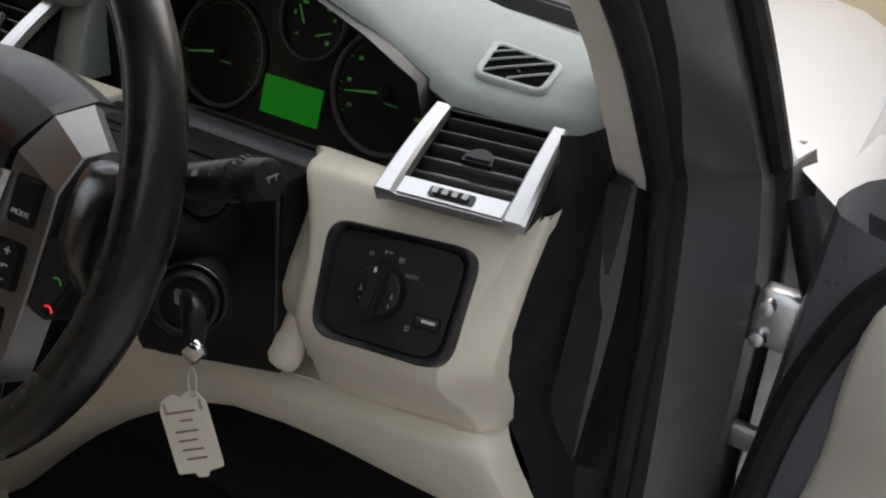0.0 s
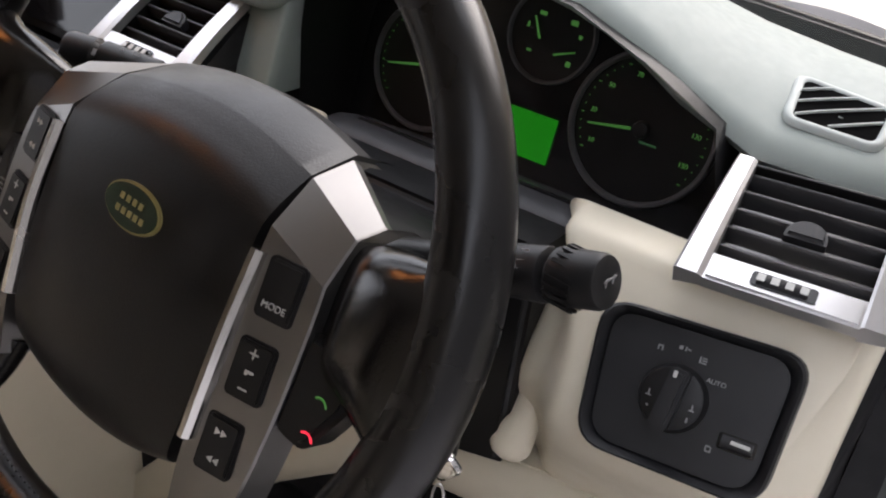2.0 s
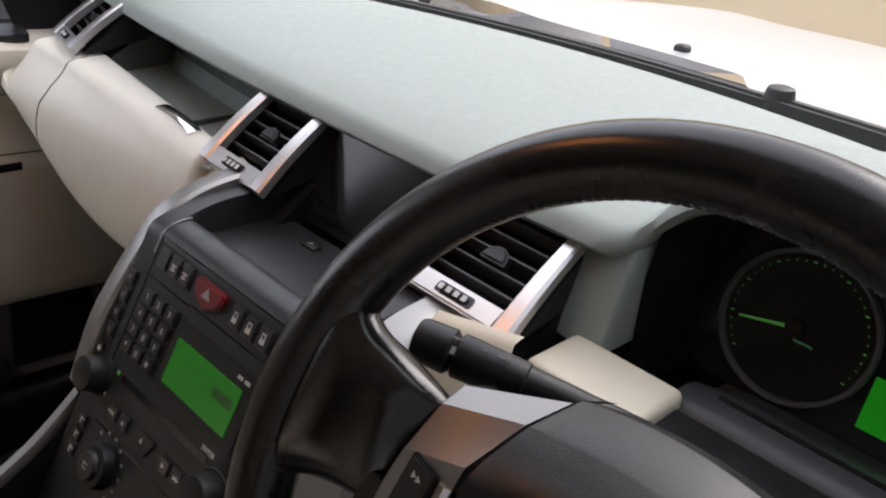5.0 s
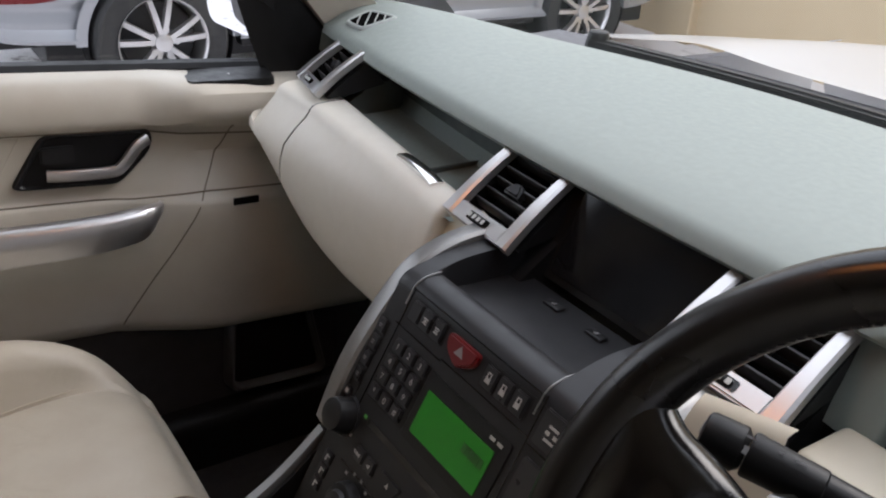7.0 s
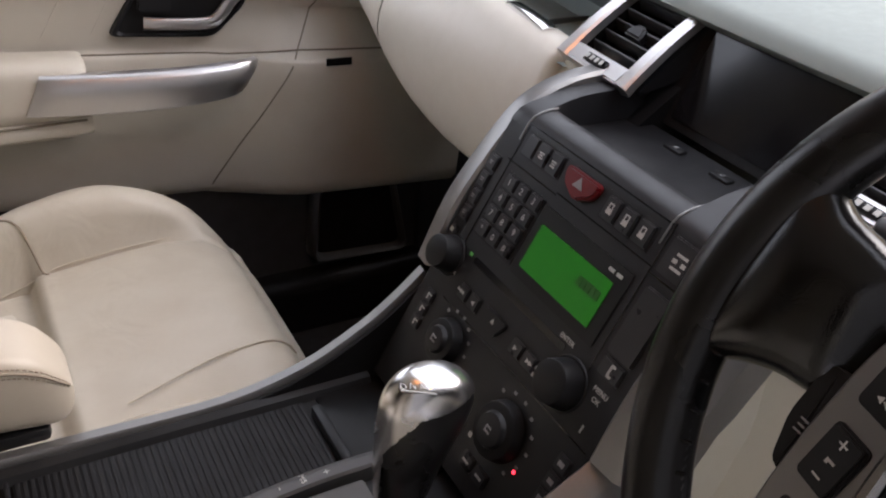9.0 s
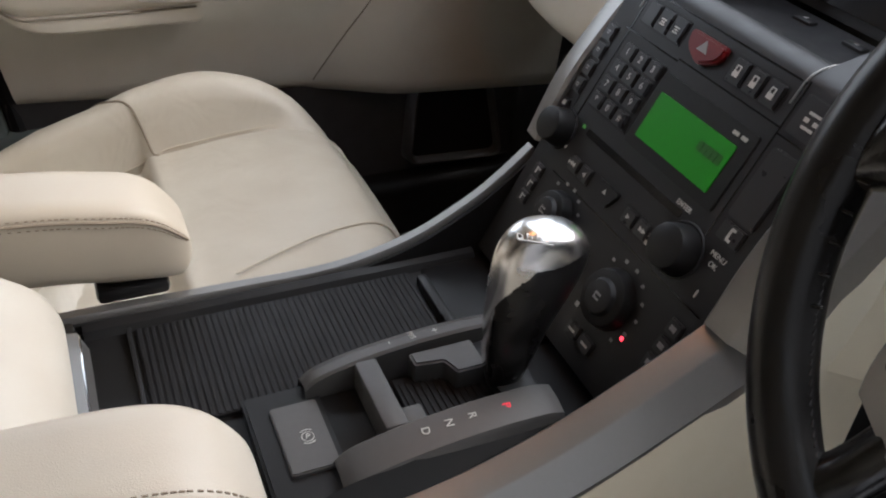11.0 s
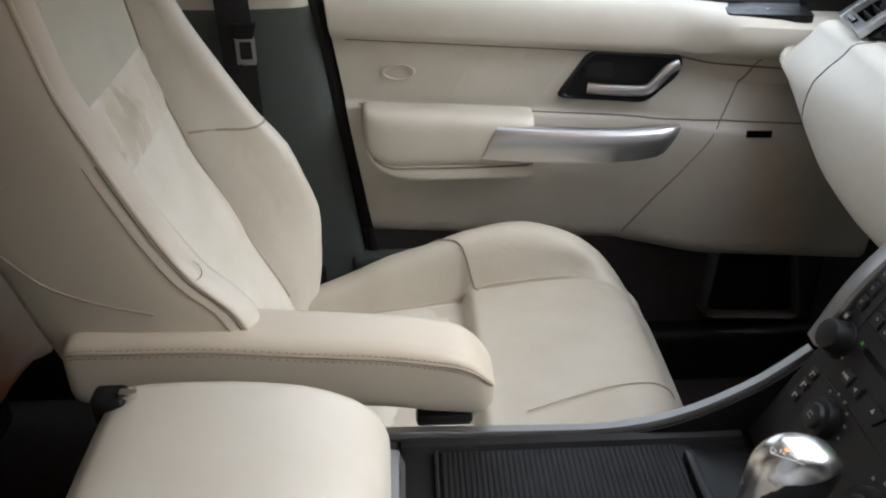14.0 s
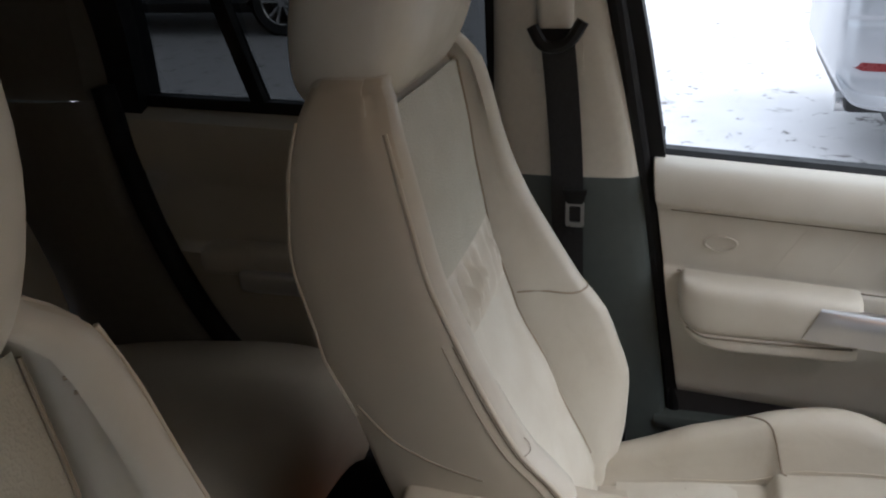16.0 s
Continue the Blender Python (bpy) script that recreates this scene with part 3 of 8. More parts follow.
# kick panels and front wings
for side, s in (("left", -1), ("right", 1)):
    bm = box((min(MID + s * 0.735, MID + s * 0.755), 0.36, 0.48), (max(MID + s * 0.735, MID + s * 0.755), 0.70, 1.17), 0.004)
    solo("kick_panel_" + side, bm, CARPET, "black footwell side lining", "lining", kind="structure")
    rings = [[(MID + s * 0.78, 0.56, z), (MID + s * 0.90, 0.565, z), (MID + s * 0.955, 0.60, z), (MID + s * 0.965, 1.1, z), (MID + s * 0.94, 1.9, z)] for z in ((0.40, 0.80, 0.95, 1.02) if s < 0 else (0.40, 0.80, 1.02, 1.10))]
    rings.append([(x - s * 0.06, y, 1.05 if s < 0 else 1.145) for x, y, z in rings[-1]])
    if s > 0:
        top = [[(0.64, 0.850 + d, 1.176 - f), (0.74, 0.765 + d, 1.174 - f), (0.80, 0.660 + d, 1.168 - f), (0.85, 0.545 + d, 1.158 - f), (0.895, 0.500 + d, 1.146 - f), (0.935, 0.497 + d, 1.122 - f), (0.958, 0.497 + d, 1.085 - f)] for d, f in ((0.0, 0.0), (0.3, 0.008), (0.7, 0.035), (1.3, 0.12))]
        solo("wing_top_right", skin(top, False, False), PAINT, "silver painted top of the front wing", "wing", kind="structure")
    solo("front_wing_" + side, skin(rings, False, False), PAINT, "painted front wing of the car", "wing", kind="structure")
# added wall, out of view, that blocks light on the driver's side
SIDE_BLOCK = material("grey_brown_blocker", (0.20, 0.19, 0.18), 0.9, scale=5, big=0.5)
solo("wall_right_side", box((4.2, -14, 0), (4.5, 5.3, 5.5)), SIDE_BLOCK, "added unseen grey-brown wall that blocks light from the driver's side", "wall", kind="structure", smooth=0)

# ---- dashboard ----
def lip(x):
    """Near edge of the dashboard's top pad: y and z."""
    u = (x - MID) / 0.65
    y = 0.252 + 0.058 * u * u
    z = 1.237 - 0.010 * u * u
    z += table([(0.204, 0.0), (0.212, 0.003), (0.219, 0.012), (0.229, 0.027), (0.243, 0.041), (0.259, 0.050), (0.30, 0.063), (0.36, 0.071), (0.40, 0.069), (0.44, 0.063), (0.48, 0.052), (0.51, 0.039), (0.55, 0.017), (0.60, 0.0)], x)
    y += table([(0.200, 0.0), (0.225, 0.022), (0.40, 0.025), (0.55, 0.012), (0.62, 0.0)], x)
    return y, z


def far_edge(x):
    u = (x - MID) / 0.75
    return 0.655 - 0.16 * u * u, 1.235 - 0.012 * u * u


dash = thing("dashboard", (MID, 0.4, 0.6), "two-tone dashboard, grey-green top and cream lower panels", "dashboard")
xs = [-0.755, -0.74, -0.70] + [-0.64 + 0.06 * k for k in range(13)] + [0.12, 0.15, 0.17, 0.19, 0.20, 0.205, 0.209, 0.213, 0.217, 0.221, 0.225, 0.230, 0.236, 0.243, 0.25, 0.26, 0.27, 0.30, 0.33, 0.36, 0.39, 0.42, 0.45, 0.48, 0.51, 0.54, 0.57, 0.60, 0.64, 0.68, 0.70, 0.715, 0.720]
rings = []
for x in xs:
    (y0, z0), (y1, z1) = lip(x), far_edge(x)
    hood = z0 - (1.237 - 0.010 * ((x - MID) / 0.65) ** 2)
    flat = 1.238 - 0.010 * ((x - MID) / 0.65) ** 2
    drop = 0.03 if x == -0.755 else 0.006 if x == 0.720 else 0.0
    y1 = max(y1, y0 + 0.12)
    pts = [(x, y0 + 0.10, z0 - 0.030 - drop), (x, y0 + 0.04, z0 - 0.024 - drop), (x, y0 + 0.008, z0 - 0.021 - drop), (x, y0, z0 - 0.014 - drop), (x, y0 + 0.004, z0 - 0.004 - drop), (x, y0 + 0.016, z0 + 0.002 - drop)]
    for k in range(1, 9):
        f = k / 8
        y = y0 + 0.016 + (y1 - y0 - 0.016) * f
        fade = max(0.0, 1 - (f / 0.85) ** 1.6)
        base = flat + (z1 - flat) * f + (0.014 + 0.012 * min(1, max(0, (abs(x - MID) - 0.45) / 0.15))) * math.sin(math.pi * f) ** 0.8
        pts.append((x, y, base + hood * fade + 0.002 * (1 - f) - drop))
    rings.append(pts)
part("top_pad", skin(rings, False, False), PAD, dash, "grey-green soft top pad with instrument hood", smooth=60)

# carrier behind everything, the floor of the shelf and the back of the recesses
def back_wall(x0, x1, mat, name):
    r = []
    for k in range(9):
        x = x0 + (x1 - x0) * k / 8
        y, z = lip(x)
        r.append([(x, y + 0.075, z - 0.02), (x, y + 0.075, 1.15), (x, y + 0.07, 1.0), (x, y + 0.10, 0.90)])
    part(name, skin(r, False, False), mat, dash)


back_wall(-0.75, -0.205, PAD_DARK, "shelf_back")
back_wall(-0.205, 0.19, BLACK, "centre_back")
back_wall(0.56, 0.73, BLACK, "outer_back")
r = []
for k in range(9):
    x = -0.64 + 0.43 * k / 8
    y, _ = lip(x)
    r.append([(x, y - 0.055, 1.148), (x, y + 0.0, 1.140), (x, y + 0.06, 1.142), (x, y + 0.078, 1.16)])
part("shelf", skin(r, False, False), PAD, dash, "dark green-grey shelf tray")
for x in (-0.595, -0.343):
    part("shelf_divider", box((x - 0.002, 0.235, 1.138), (x + 0.002, 0.36, 1.1465), 0.001), PAD_DARK, dash)

# end cap on the right of the outer vent
HOUSE_Y = [(0.94, 0.246), (0.97, 0.231), (0.99, 0.220), (1.02, 0.194), (1.045, 0.176), (1.066, 0.172), (1.104, 0.194), (1.168, 0.232)]
rings = []
for z in (1.225, 1.19, 1.17, 1.15, 1.12, 1.08, 1.04, 1.0, 0.975, 0.955, 0.93, 0.90, 0.86, 0.82):
    y = table(HOUSE_Y, z) + 0.036
    if z > 1.16:
        rings.append([(0.704, 0.285, z), (0.716, 0.296, z), (0.722, 0.32, z), (0.725, 0.44, z)])
    else:
        e = table([(0.82, 0.050), (0.90, 0.030), (0.95, 0.006), (0.98, 0.0), (1.0, -0.002), (1.04, -0.003), (1.10, 0.0)], z)
        rings.append([(0.7085 + e, y, z), (0.7165 + e, y + 0.022, z), (0.722 + e, y + 0.07, z), (0.725 + e, 0.44, z)])
part("end_cap", skin(rings, False, False), RUBBER, dash, "black end cap of the dashboard", smooth=60)

# glovebox: cream, bulging, narrower towards the door
def glove_ring(x):
    f = max(0.0, min(1.0, (-0.23 - x) / 0.34))            # 0 by the centre, 1 near the door
    y = 0.176
    low = 0.985 + 1.43 * max(0.0, -0.39 - x) ** 2
    c, b = 0.024 + 0.020 * f, 0.053 + 0.042 * f
    mid = (1.13 + low) / 2
    return [(x, y + b + 0.012, 1.150), (x, y + b + 0.002, 1.162), (x, y + b - 0.006, 1.165), (x, y + c + 0.010, 1.163), (x, y + c, 1.156), (x, y + c - 0.006, 1.147), (x, y + 0.007, 1.115), (x, y, mid), (x, y + 0.004, low + 0.030), (x, y + 0.016, low + 0.009), (x, y + 0.035, low), (x, y + 0.10, low - 0.005)]


rings = [glove_ring(x) for x in (-0.222, -0.2228, -0.226, -0.24, -0.30, -0.40, -0.48, -0.53, -0.560)]
rings[0] = [(x, y + 0.016, z - 0.004) for x, y, z in rings[0]]
rings[1] = [(x, y + 0.005, z - 0.001) for x, y, z in rings[1]]
rings.insert(0, [(x + 0.004, y + 0.05, z - 0.006) for x, y, z in rings[0]])
part("glovebox", soft_skin(rings, False, 2, 2, False), CREAM_PALE, dash, "cream glovebox lid", smooth=50)
rings = [glove_ring(x) for x in (-0.5632, -0.60, -0.63, -0.655, -0.666, -0.672, -0.676)]
for k, d in ((-3, 0.002), (-2, 0.016), (-1, 0.06)):
    rings[k] = [(x, y + d, z - 0.1 * d) for x, y, z in rings[k]]
part("outer_panel", soft_skin(rings, False, 2, 2, False), CREAM_PALE, dash, "cream outer dashboard panel", smooth=50)
bm = sweep([(-0.350, 0.2315, 1.1655), (-0.338, 0.2300, 1.1672), (-0.30, 0.2255, 1.1680), (-0.272, 0.2215, 1.1672), (-0.262, 0.2200, 1.1655)], [(-0.008, -0.004), (0.008, -0.004), (0.008, 0.0005), (0.005, 0.002), (-0.005, 0.002), (-0.008, 0.0005)])
part("glovebox_button", bm, CHROME, dash, "chrome glovebox release bar")
# footwell lining under the glovebox and knee side
part("under_panel_left", skin([[(x, 0.31, 0.985), (x, 0.36, 0.93), (x, 0.55, 0.86)] for x in (-0.60, -0.45, -0.17)], False, False), BLACK, dash)
part("under_panel_right", skin([[(x, 0.26, 0.90), (x, 0.36, 0.86), (x, 0.55, 0.84)] for x in (0.15, 0.45, 0.72)], False, False), BLACK, dash)

# cream wedge between centre stack and glovebox and the one by the driver's inner vent
part("stack_wedge_left", soft_skin([[(-0.240, 0.245, 1.158), (-0.240, 0.222, 1.152), (-0.238, 0.205, 1.10), (-0.235, 0.195, 1.02)], [(-0.168, 0.225, 1.160), (-0.168, 0.200, 1.155), (-0.168, 0.165, 1.11), (-0.168, 0.13, 1.02)]], False, 3, 2, False), CREAM, dash)
part("stack_wedge_right", soft_skin([[(0.145, 0.165, 1.180), (0.145, 0.15, 1.165), (0.142, 0.13, 1.11), (0.142, 0.08, 0.98)], [(0.20, 0.19, 1.178), (0.20, 0.178, 1.165), (0.22, 0.17, 1.10), (0.22, 0.16, 0.98)]], False, 3, 2, False), CREAM, dash)
# grey-green block between inner vent and instruments
rings = []
for x, yo in ((0.172, 0.08), (0.173, 0.02), (0.176, 0.002), (0.182, 0.0), (0.198, -0.002), (0.212, 0.0), (0.2175, 0.002), (0.220, 0.02), (0.221, 0.06)):
    rings.append([(x, 0.345, 1.224), (x, 0.288 + yo, 1.2235), (x, 0.279 + yo, 1.221), (x, 0.274 + yo, 1.212), (x, 0.258 + yo, 1.165), (x, 0.254 + yo, 1.148)])
part("inner_block", soft_skin(rings, False, 2, 2, False), PAD, dash, "grey-green block beside the vent", smooth=50)

# cowl under the instruments: cream ledge, charcoal bar with a slot
part("cream_ledge", box((0.195, 0.200, 1.09), (0.286, 0.258, 1.156), 0.006, 3), CREAM, dash, "cream ledge beside the column shroud")
rings = []
for x in (0.275, 0.30, 0.35, 0.41, 0.47, 0.53, 0.556, 0.562):
    e = 0.004 if x in (0.275, 0.562) else 0.0
    rings.append([(x, 0.345, 1.122 - e), (x, 0.318, 1.128 - e), (x, 0.300, 1.142 - e), (x, 0.282, 1.150 - e), (x, 0.262, 1.150 - e), (x, 0.250, 1.142 - e), (x, 0.244, 1.120 - e), (x, 0.244, 1.06)])
part("lower_cowl", soft_skin(rings, False, 2, 2, False), COWL, dash, "charcoal cowl below the instruments", smooth=50)
part("cowl_slot", box((0.30, 0.274, 1.147), (0.50, 0.2785, 1.1525), 0.001), BLACK_GLOSS, dash)

# switch housing to the right of the wheel: cream
lamp_face = facing((0.6275, 0.189, 1.1065), (0.11, 0.010, 0.008), (0.0, 0.045, 0.075))
CREASE = lambda x: 0.970 + 0.11 * (x - 0.64)


def housing_ring(z, tilt=0.0):
    y = table(HOUSE_Y, z)
    xl = table([(0.98, 0.536), (1.0, 0.543), (1.03, 0.550), (1.06, 0.552), (1.11, 0.548), (1.13, 0.538), (1.15, 0.520), (1.166, 0.516)], z)
    xr = min(xl - 0.014, table([(0.98, 0.498), (1.02, 0.506), (1.06, 0.511), (1.11, 0.514), (1.13, 0.513), (1.166, 0.504)], z))
    xe = table([(0.97, 0.698), (1.0, 0.688), (1.045, 0.678), (1.09, 0.688), (1.14, 0.700), (1.166, 0.702)], z)
    g = table([(0.97, 0.50), (1.0, 0.72), (1.045, 1.0)], z)
    row = [(xr - 0.004, min(0.262, y + 0.07)), (xr, min(0.258, y + 0.034)), ((xr + xl) / 2, y + 0.022), (xl - 0.006, y + 0.008), (xl + 0.004, y - 0.001), (xl + 0.02, y - 0.003), (0.60, y - 0.002), (0.65, y + 0.002), (xe - 0.008, y + 0.005), (xe - 0.001, y + 0.0062), (xe + 0.001, y + 0.0078), (xe * 0.7 + 0.710 * 0.3, y + 0.0078 + 0.0082 * g), (0.7065 + 0.002 * g, y + 0.033 * g), (0.7090 + 0.0035 * g, y + 0.039 * g), (0.7095 + 0.0045 * g, y + 0.039 * g + 0.021)]
    return [(x, v, z + tilt * (x - 0.64)) for x, v in row]


rings = [housing_ring(z, t) for z, t in ((0.970, 0.11), (0.985, 0.11), (1.005, 0.10), (1.03, 0.06), (1.06, 0.02), (1.10, 0.0), (1.14, 0.0), (1.156, 0.0))]
rings.append([(x + (0.004 if x < 0.55 else 0), min(y + 0.010, 0.258) if x < 0.60 else y + 0.008, 1.1655) for x, y, z in rings[-1]])
rings.append([(x + (0.008 if x < 0.55 else 0), max(0.262, y), 1.1655) for x, y, z in rings[-1]])
rings.insert(0, [(x, y + 0.004, z - 0.005) for x, y, z in rings[0]])
rings.insert(0, [(x - (0.006 if x > 0.70 else 0.0), y + 0.030, z - 0.003) for x, y, z in rings[0]])
part("switch_housing", soft_skin(rings, False, 3, 2, False), CREAM, dash, "cream housing of the light switch", smooth=60)
# rounded lobe at the foot of the housing's inner side
ch = [(0.526, 0.222, 1.050), (0.522, 0.214, 1.020), (0.519, 0.208, 0.998), (0.518, 0.206, 0.984), (0.519, 0.210, 0.972)]
rings = [[Vector(p) + Vector((0.022 * math.cos(a) * w, 0.020 * math.sin(a) * w, 0)) for a in [2 * math.pi * k / 12 for k in range(12)]] for p, w in zip(ch, (0.35, 0.55, 0.72, 0.70, 0.30))]
part("housing_lobe", soft_skin(rings, True, 1, 3, True), CREAM, dash, smooth=60)
# knee panel: a long cream bar that curves down to the centre and tucks under the housing
rings = []
for x, dz, dy in ((0.15, -0.25, -0.09), (0.22, -0.17, -0.07), (0.30, -0.095, -0.045), (0.40, -0.04, -0.01), (0.47, -0.028, 0.0), (0.53, -0.018, 0.003), (0.60, -0.006, 0.004), (0.66, 0.002, 0.006), (0.690, 0.004, 0.010), (0.700, 0.004, 0.014), (0.704, 0.003, 0.020), (0.707, 0.002, 0.030), (0.708, 0.0, 0.050)):
    z, y = 0.957 + dz, 0.215 + dy
    lo = 0.035 * max(0.0, min(1.0, (x - 0.50) / 0.15))
    hi = 0.045 if x < 0.45 else min(0.045, CREASE(x) - 0.004 - z)
    flare = 0.38 if x > 0.699 else 0.0
    rings.append([(x, y + 0.10, z + hi), (x, y + 0.020, z + hi), (x, y + 0.013, z + hi - 0.003), (x, y + 0.008, z + min(0.012, hi - 0.008)), (x + 0.03 * flare, y + 0.002, z - 0.012), (x + 0.10 * flare, y + 0.012 + 0.3 * lo, z - 0.045 - lo), (x + 0.11 * flare, y + 0.05, z - 0.065 - lo), (x + 0.11 * flare, y + 0.10, z - 0.06 - lo)])
part("knee_panel", soft_skin(rings, False, 3, 2, False), CREAM, dash, "cream knee panel below the column", smooth=60)

# demister outlets flush in both front corners of the top pad
def pad_z(x, y):
    (y0, z0), (y1, z1) = lip(x), far_edge(x)
    flat = 1.238 - 0.010 * ((x - MID) / 0.65) ** 2
    y1 = max(y1, y0 + 0.12)
    f = max(0.0, min(1.0, (y - y0 - 0.016) / (y1 - y0 - 0.016)))
    bulge = (0.014 + 0.012 * min(1, max(0, (abs(x - MID) - 0.45) / 0.15))) * math.sin(math.pi * f) ** 0.8
    return flat + (z1 - flat) * f + bulge + (z0 - flat + 0.001) * max(0.0, 1 - (f / 0.85) ** 1.6) + 0.002 * (1 - f)


LIGHT_PAD = material("pale_grey_green_plastic", (0.36, 0.39, 0.375), 0.5, scale=120, mix=0.2)
DUCT_BLACK = material("dark_duct_depth", (0.006, 0.006, 0.006), 0.95, spec=0.0, scale=60)
def demister(side):
    dem = thing("demister_outlet", (MID + side * 0.655, 0.335, 1.25), "side demister outlet with slanted slats in the dashboard top", "air outlet", group="demister outlets")
    quad = [(0.593, 0.384), (0.664, 0.377), (0.666, 0.335), (0.602, 0.329)]
    cx, cy = (sum(q[i] for q in quad) / 4 for i in (0, 1))

    def at(x, y, h):
        return Vector((MID + side * (x - MID), y, pad_z(x, y) + h + 0.0008))

    def ring(f, h, r):
        return [at(cx + (x - cx) * f, cy + (y - cy) * f, h) for x, y in round_quad(quad, r, 5)]
    part("frame", skin([ring(1.0, -0.002, 0.012), ring(0.985, 0.0012, 0.012), ring(0.94, 0.0020, 0.011), ring(0.86, 0.0020, 0.009), ring(0.82, 0.0012, 0.008), ring(0.805, 0.0004, 0.008)], True, False), LIGHT_PAD, dem, "pale grey-green frame", smooth=60)
    # flat face above the pad; its dull black stands for the duct's shaded depth
    bmd = bmesh.new()
    bmd.faces.new([bmd.verts.new(v) for v in ring(0.82, 0.0006, 0.008)])
    part("duct", bmd, DUCT_BLACK, dem, smooth=0)
    a, b, c, d = ((cx + (x - cx) * 0.82, cy + (y - cy) * 0.82) for x, y in quad)
    a, b, c, d = (Vector(v) for v in (a, b, c, d))
    for p, q in ((d.lerp(a, 0.66), b.lerp(a, 0.66)), (d.lerp(a, 0.36), b.lerp(a, 0.36)), (d.lerp(a, 0.05), b.lerp(a, 0.05)), (d.lerp(c, 0.42), b.lerp(c, 0.42))):
        p, q = p.lerp(q, 0.03), q.lerp(p, 0.03)
        part("slat", sweep([at(*p.lerp(q, k / 4), 0.0014) for k in range(5)], [(-0.0008, -0.0008), (0.0008, -0.0008), (0.0006, 0.0007), (-0.0006, 0.0007)]), LIGHT_PAD, dem, smooth=0)


for side in (1, -1):
    demister(side)


# ---- air vents ----
SLAT = material("satin_black_louvre", (0.030, 0.030, 0.032), 0.36, spec=0.5, scale=60)
def build_vent():
    v = thing("air_vent", (0, 0, 0), "square dashboard air vent in a satin silver frame", "air vent", group="dashboard vents")
    m = Matrix.Identity(4)
    part("housing", skin([[(-0.0415, -0.0305, z), (0.0415, -0.0305, z), (0.0415, 0.0475, z), (-0.0415, 0.0475, z)] for z in (0.0, -0.028)], True, False), BLACK, v, local=True)
    part("duct", box((-0.041, -0.030, -0.030), (0.041, 0.047, -0.026)), DUCT_BLACK, v, local=True)
    part("top_edge", box((-0.0415, 0.0475, -0.02), (0.0415, 0.0495, 0.0015), 0.0006), BLACK, v, local=True)
    # frame: two bowed uprights, wider towards a broad sill, with dark cheeks under them
    for s in (-1, 1):
        bm = bmesh.new()
        ring = []
        for k in range(13):
            f = k / 12
            y, hw, z = -0.049 + 0.098 * f, 0.0080 - 0.0022 * f, 0.0040 + 0.0030 * math.sin(math.pi * (0.10 + 0.85 * f))
            cx = s * (0.0405 + hw)
            ring.append([(cx + a * hw, y, z + h) for a, h in ((-1, -0.012), (-1, 0.0012), (-0.80, 0.0026), (0.62, 0.0022), (1, 0.0), (1, -0.008))])
        part("upright", skin(ring, True, True), SILVER, v, "satin silver upright", local=True, smooth=30)
        part("cheek", skin([[(s * 0.0415, y, -0.008), (s * (0.0555 - 0.045 * (y + 0.047)), y, -0.008), (s * (0.0540 - 0.045 * (y + 0.047)), y, d), (s * 0.0415, y, d)] for y, d in ((-0.038, -0.012), (-0.010, -0.026), (0.046, -0.046))], True, True), CHARCOAL, v, "charcoal side cheek", local=True, smooth=30)
    bm = slab([(-0.0410, -0.049), (0.0410, -0.049), (0.0410, -0.030), (-0.0410, -0.030)], 0.0105, shift(m, 0, 0, -0.004), 0.0018)
    part("sill", bm, SILVER, v, "satin silver lower frame", local=True)
    for k in range(5):
        y = -0.0165 + 0.0150 * k
        bm = box((-0.041, -0.0013, -0.0120), (0.041, 0.0013, 0.0), 0.0010, 2, m=Matrix.Translation((0, y, -0.002)) @ Matrix.Rotation(-0.32, 4, "X"))
        part("slat", bm, SLAT, v, local=True)
    dome = [(0.0115 * math.cos(radians(a)), -0.004 + 0.0125 * math.sin(radians(a))) for a in range(0, 181, 15)]
    bm = slab([(0.0115, -0.0065)] + dome + [(-0.0115, -0.0065)], 0.010, shift(m, 0.0, 0.008, -0.007), 0.0024, seg=3)
    part("slider", bm, CHARCOAL, v, "black rounded slider tab", local=True)
    part("wheel_slot", slab(rounded(-0.017, -0.0445, 0.017, -0.035, 0.002), 0.0006, shift(m, 0, 0, 0.0069)), BLACK_GLOSS, v, local=True)
    part("thumbwheel", cyl((-0.011, -0.040, 0.0045), (0.011, -0.040, 0.0045), 0.0052, n=18), RUBBER, v, local=True)
    bars([(-0.012 + 0.0075 * k, -0.0398, 0.0042, 0.0050) for k in range(4)], shift(m, 0, 0, 0.0096), WHITE_INK, v, "marking", local=True)
    return v


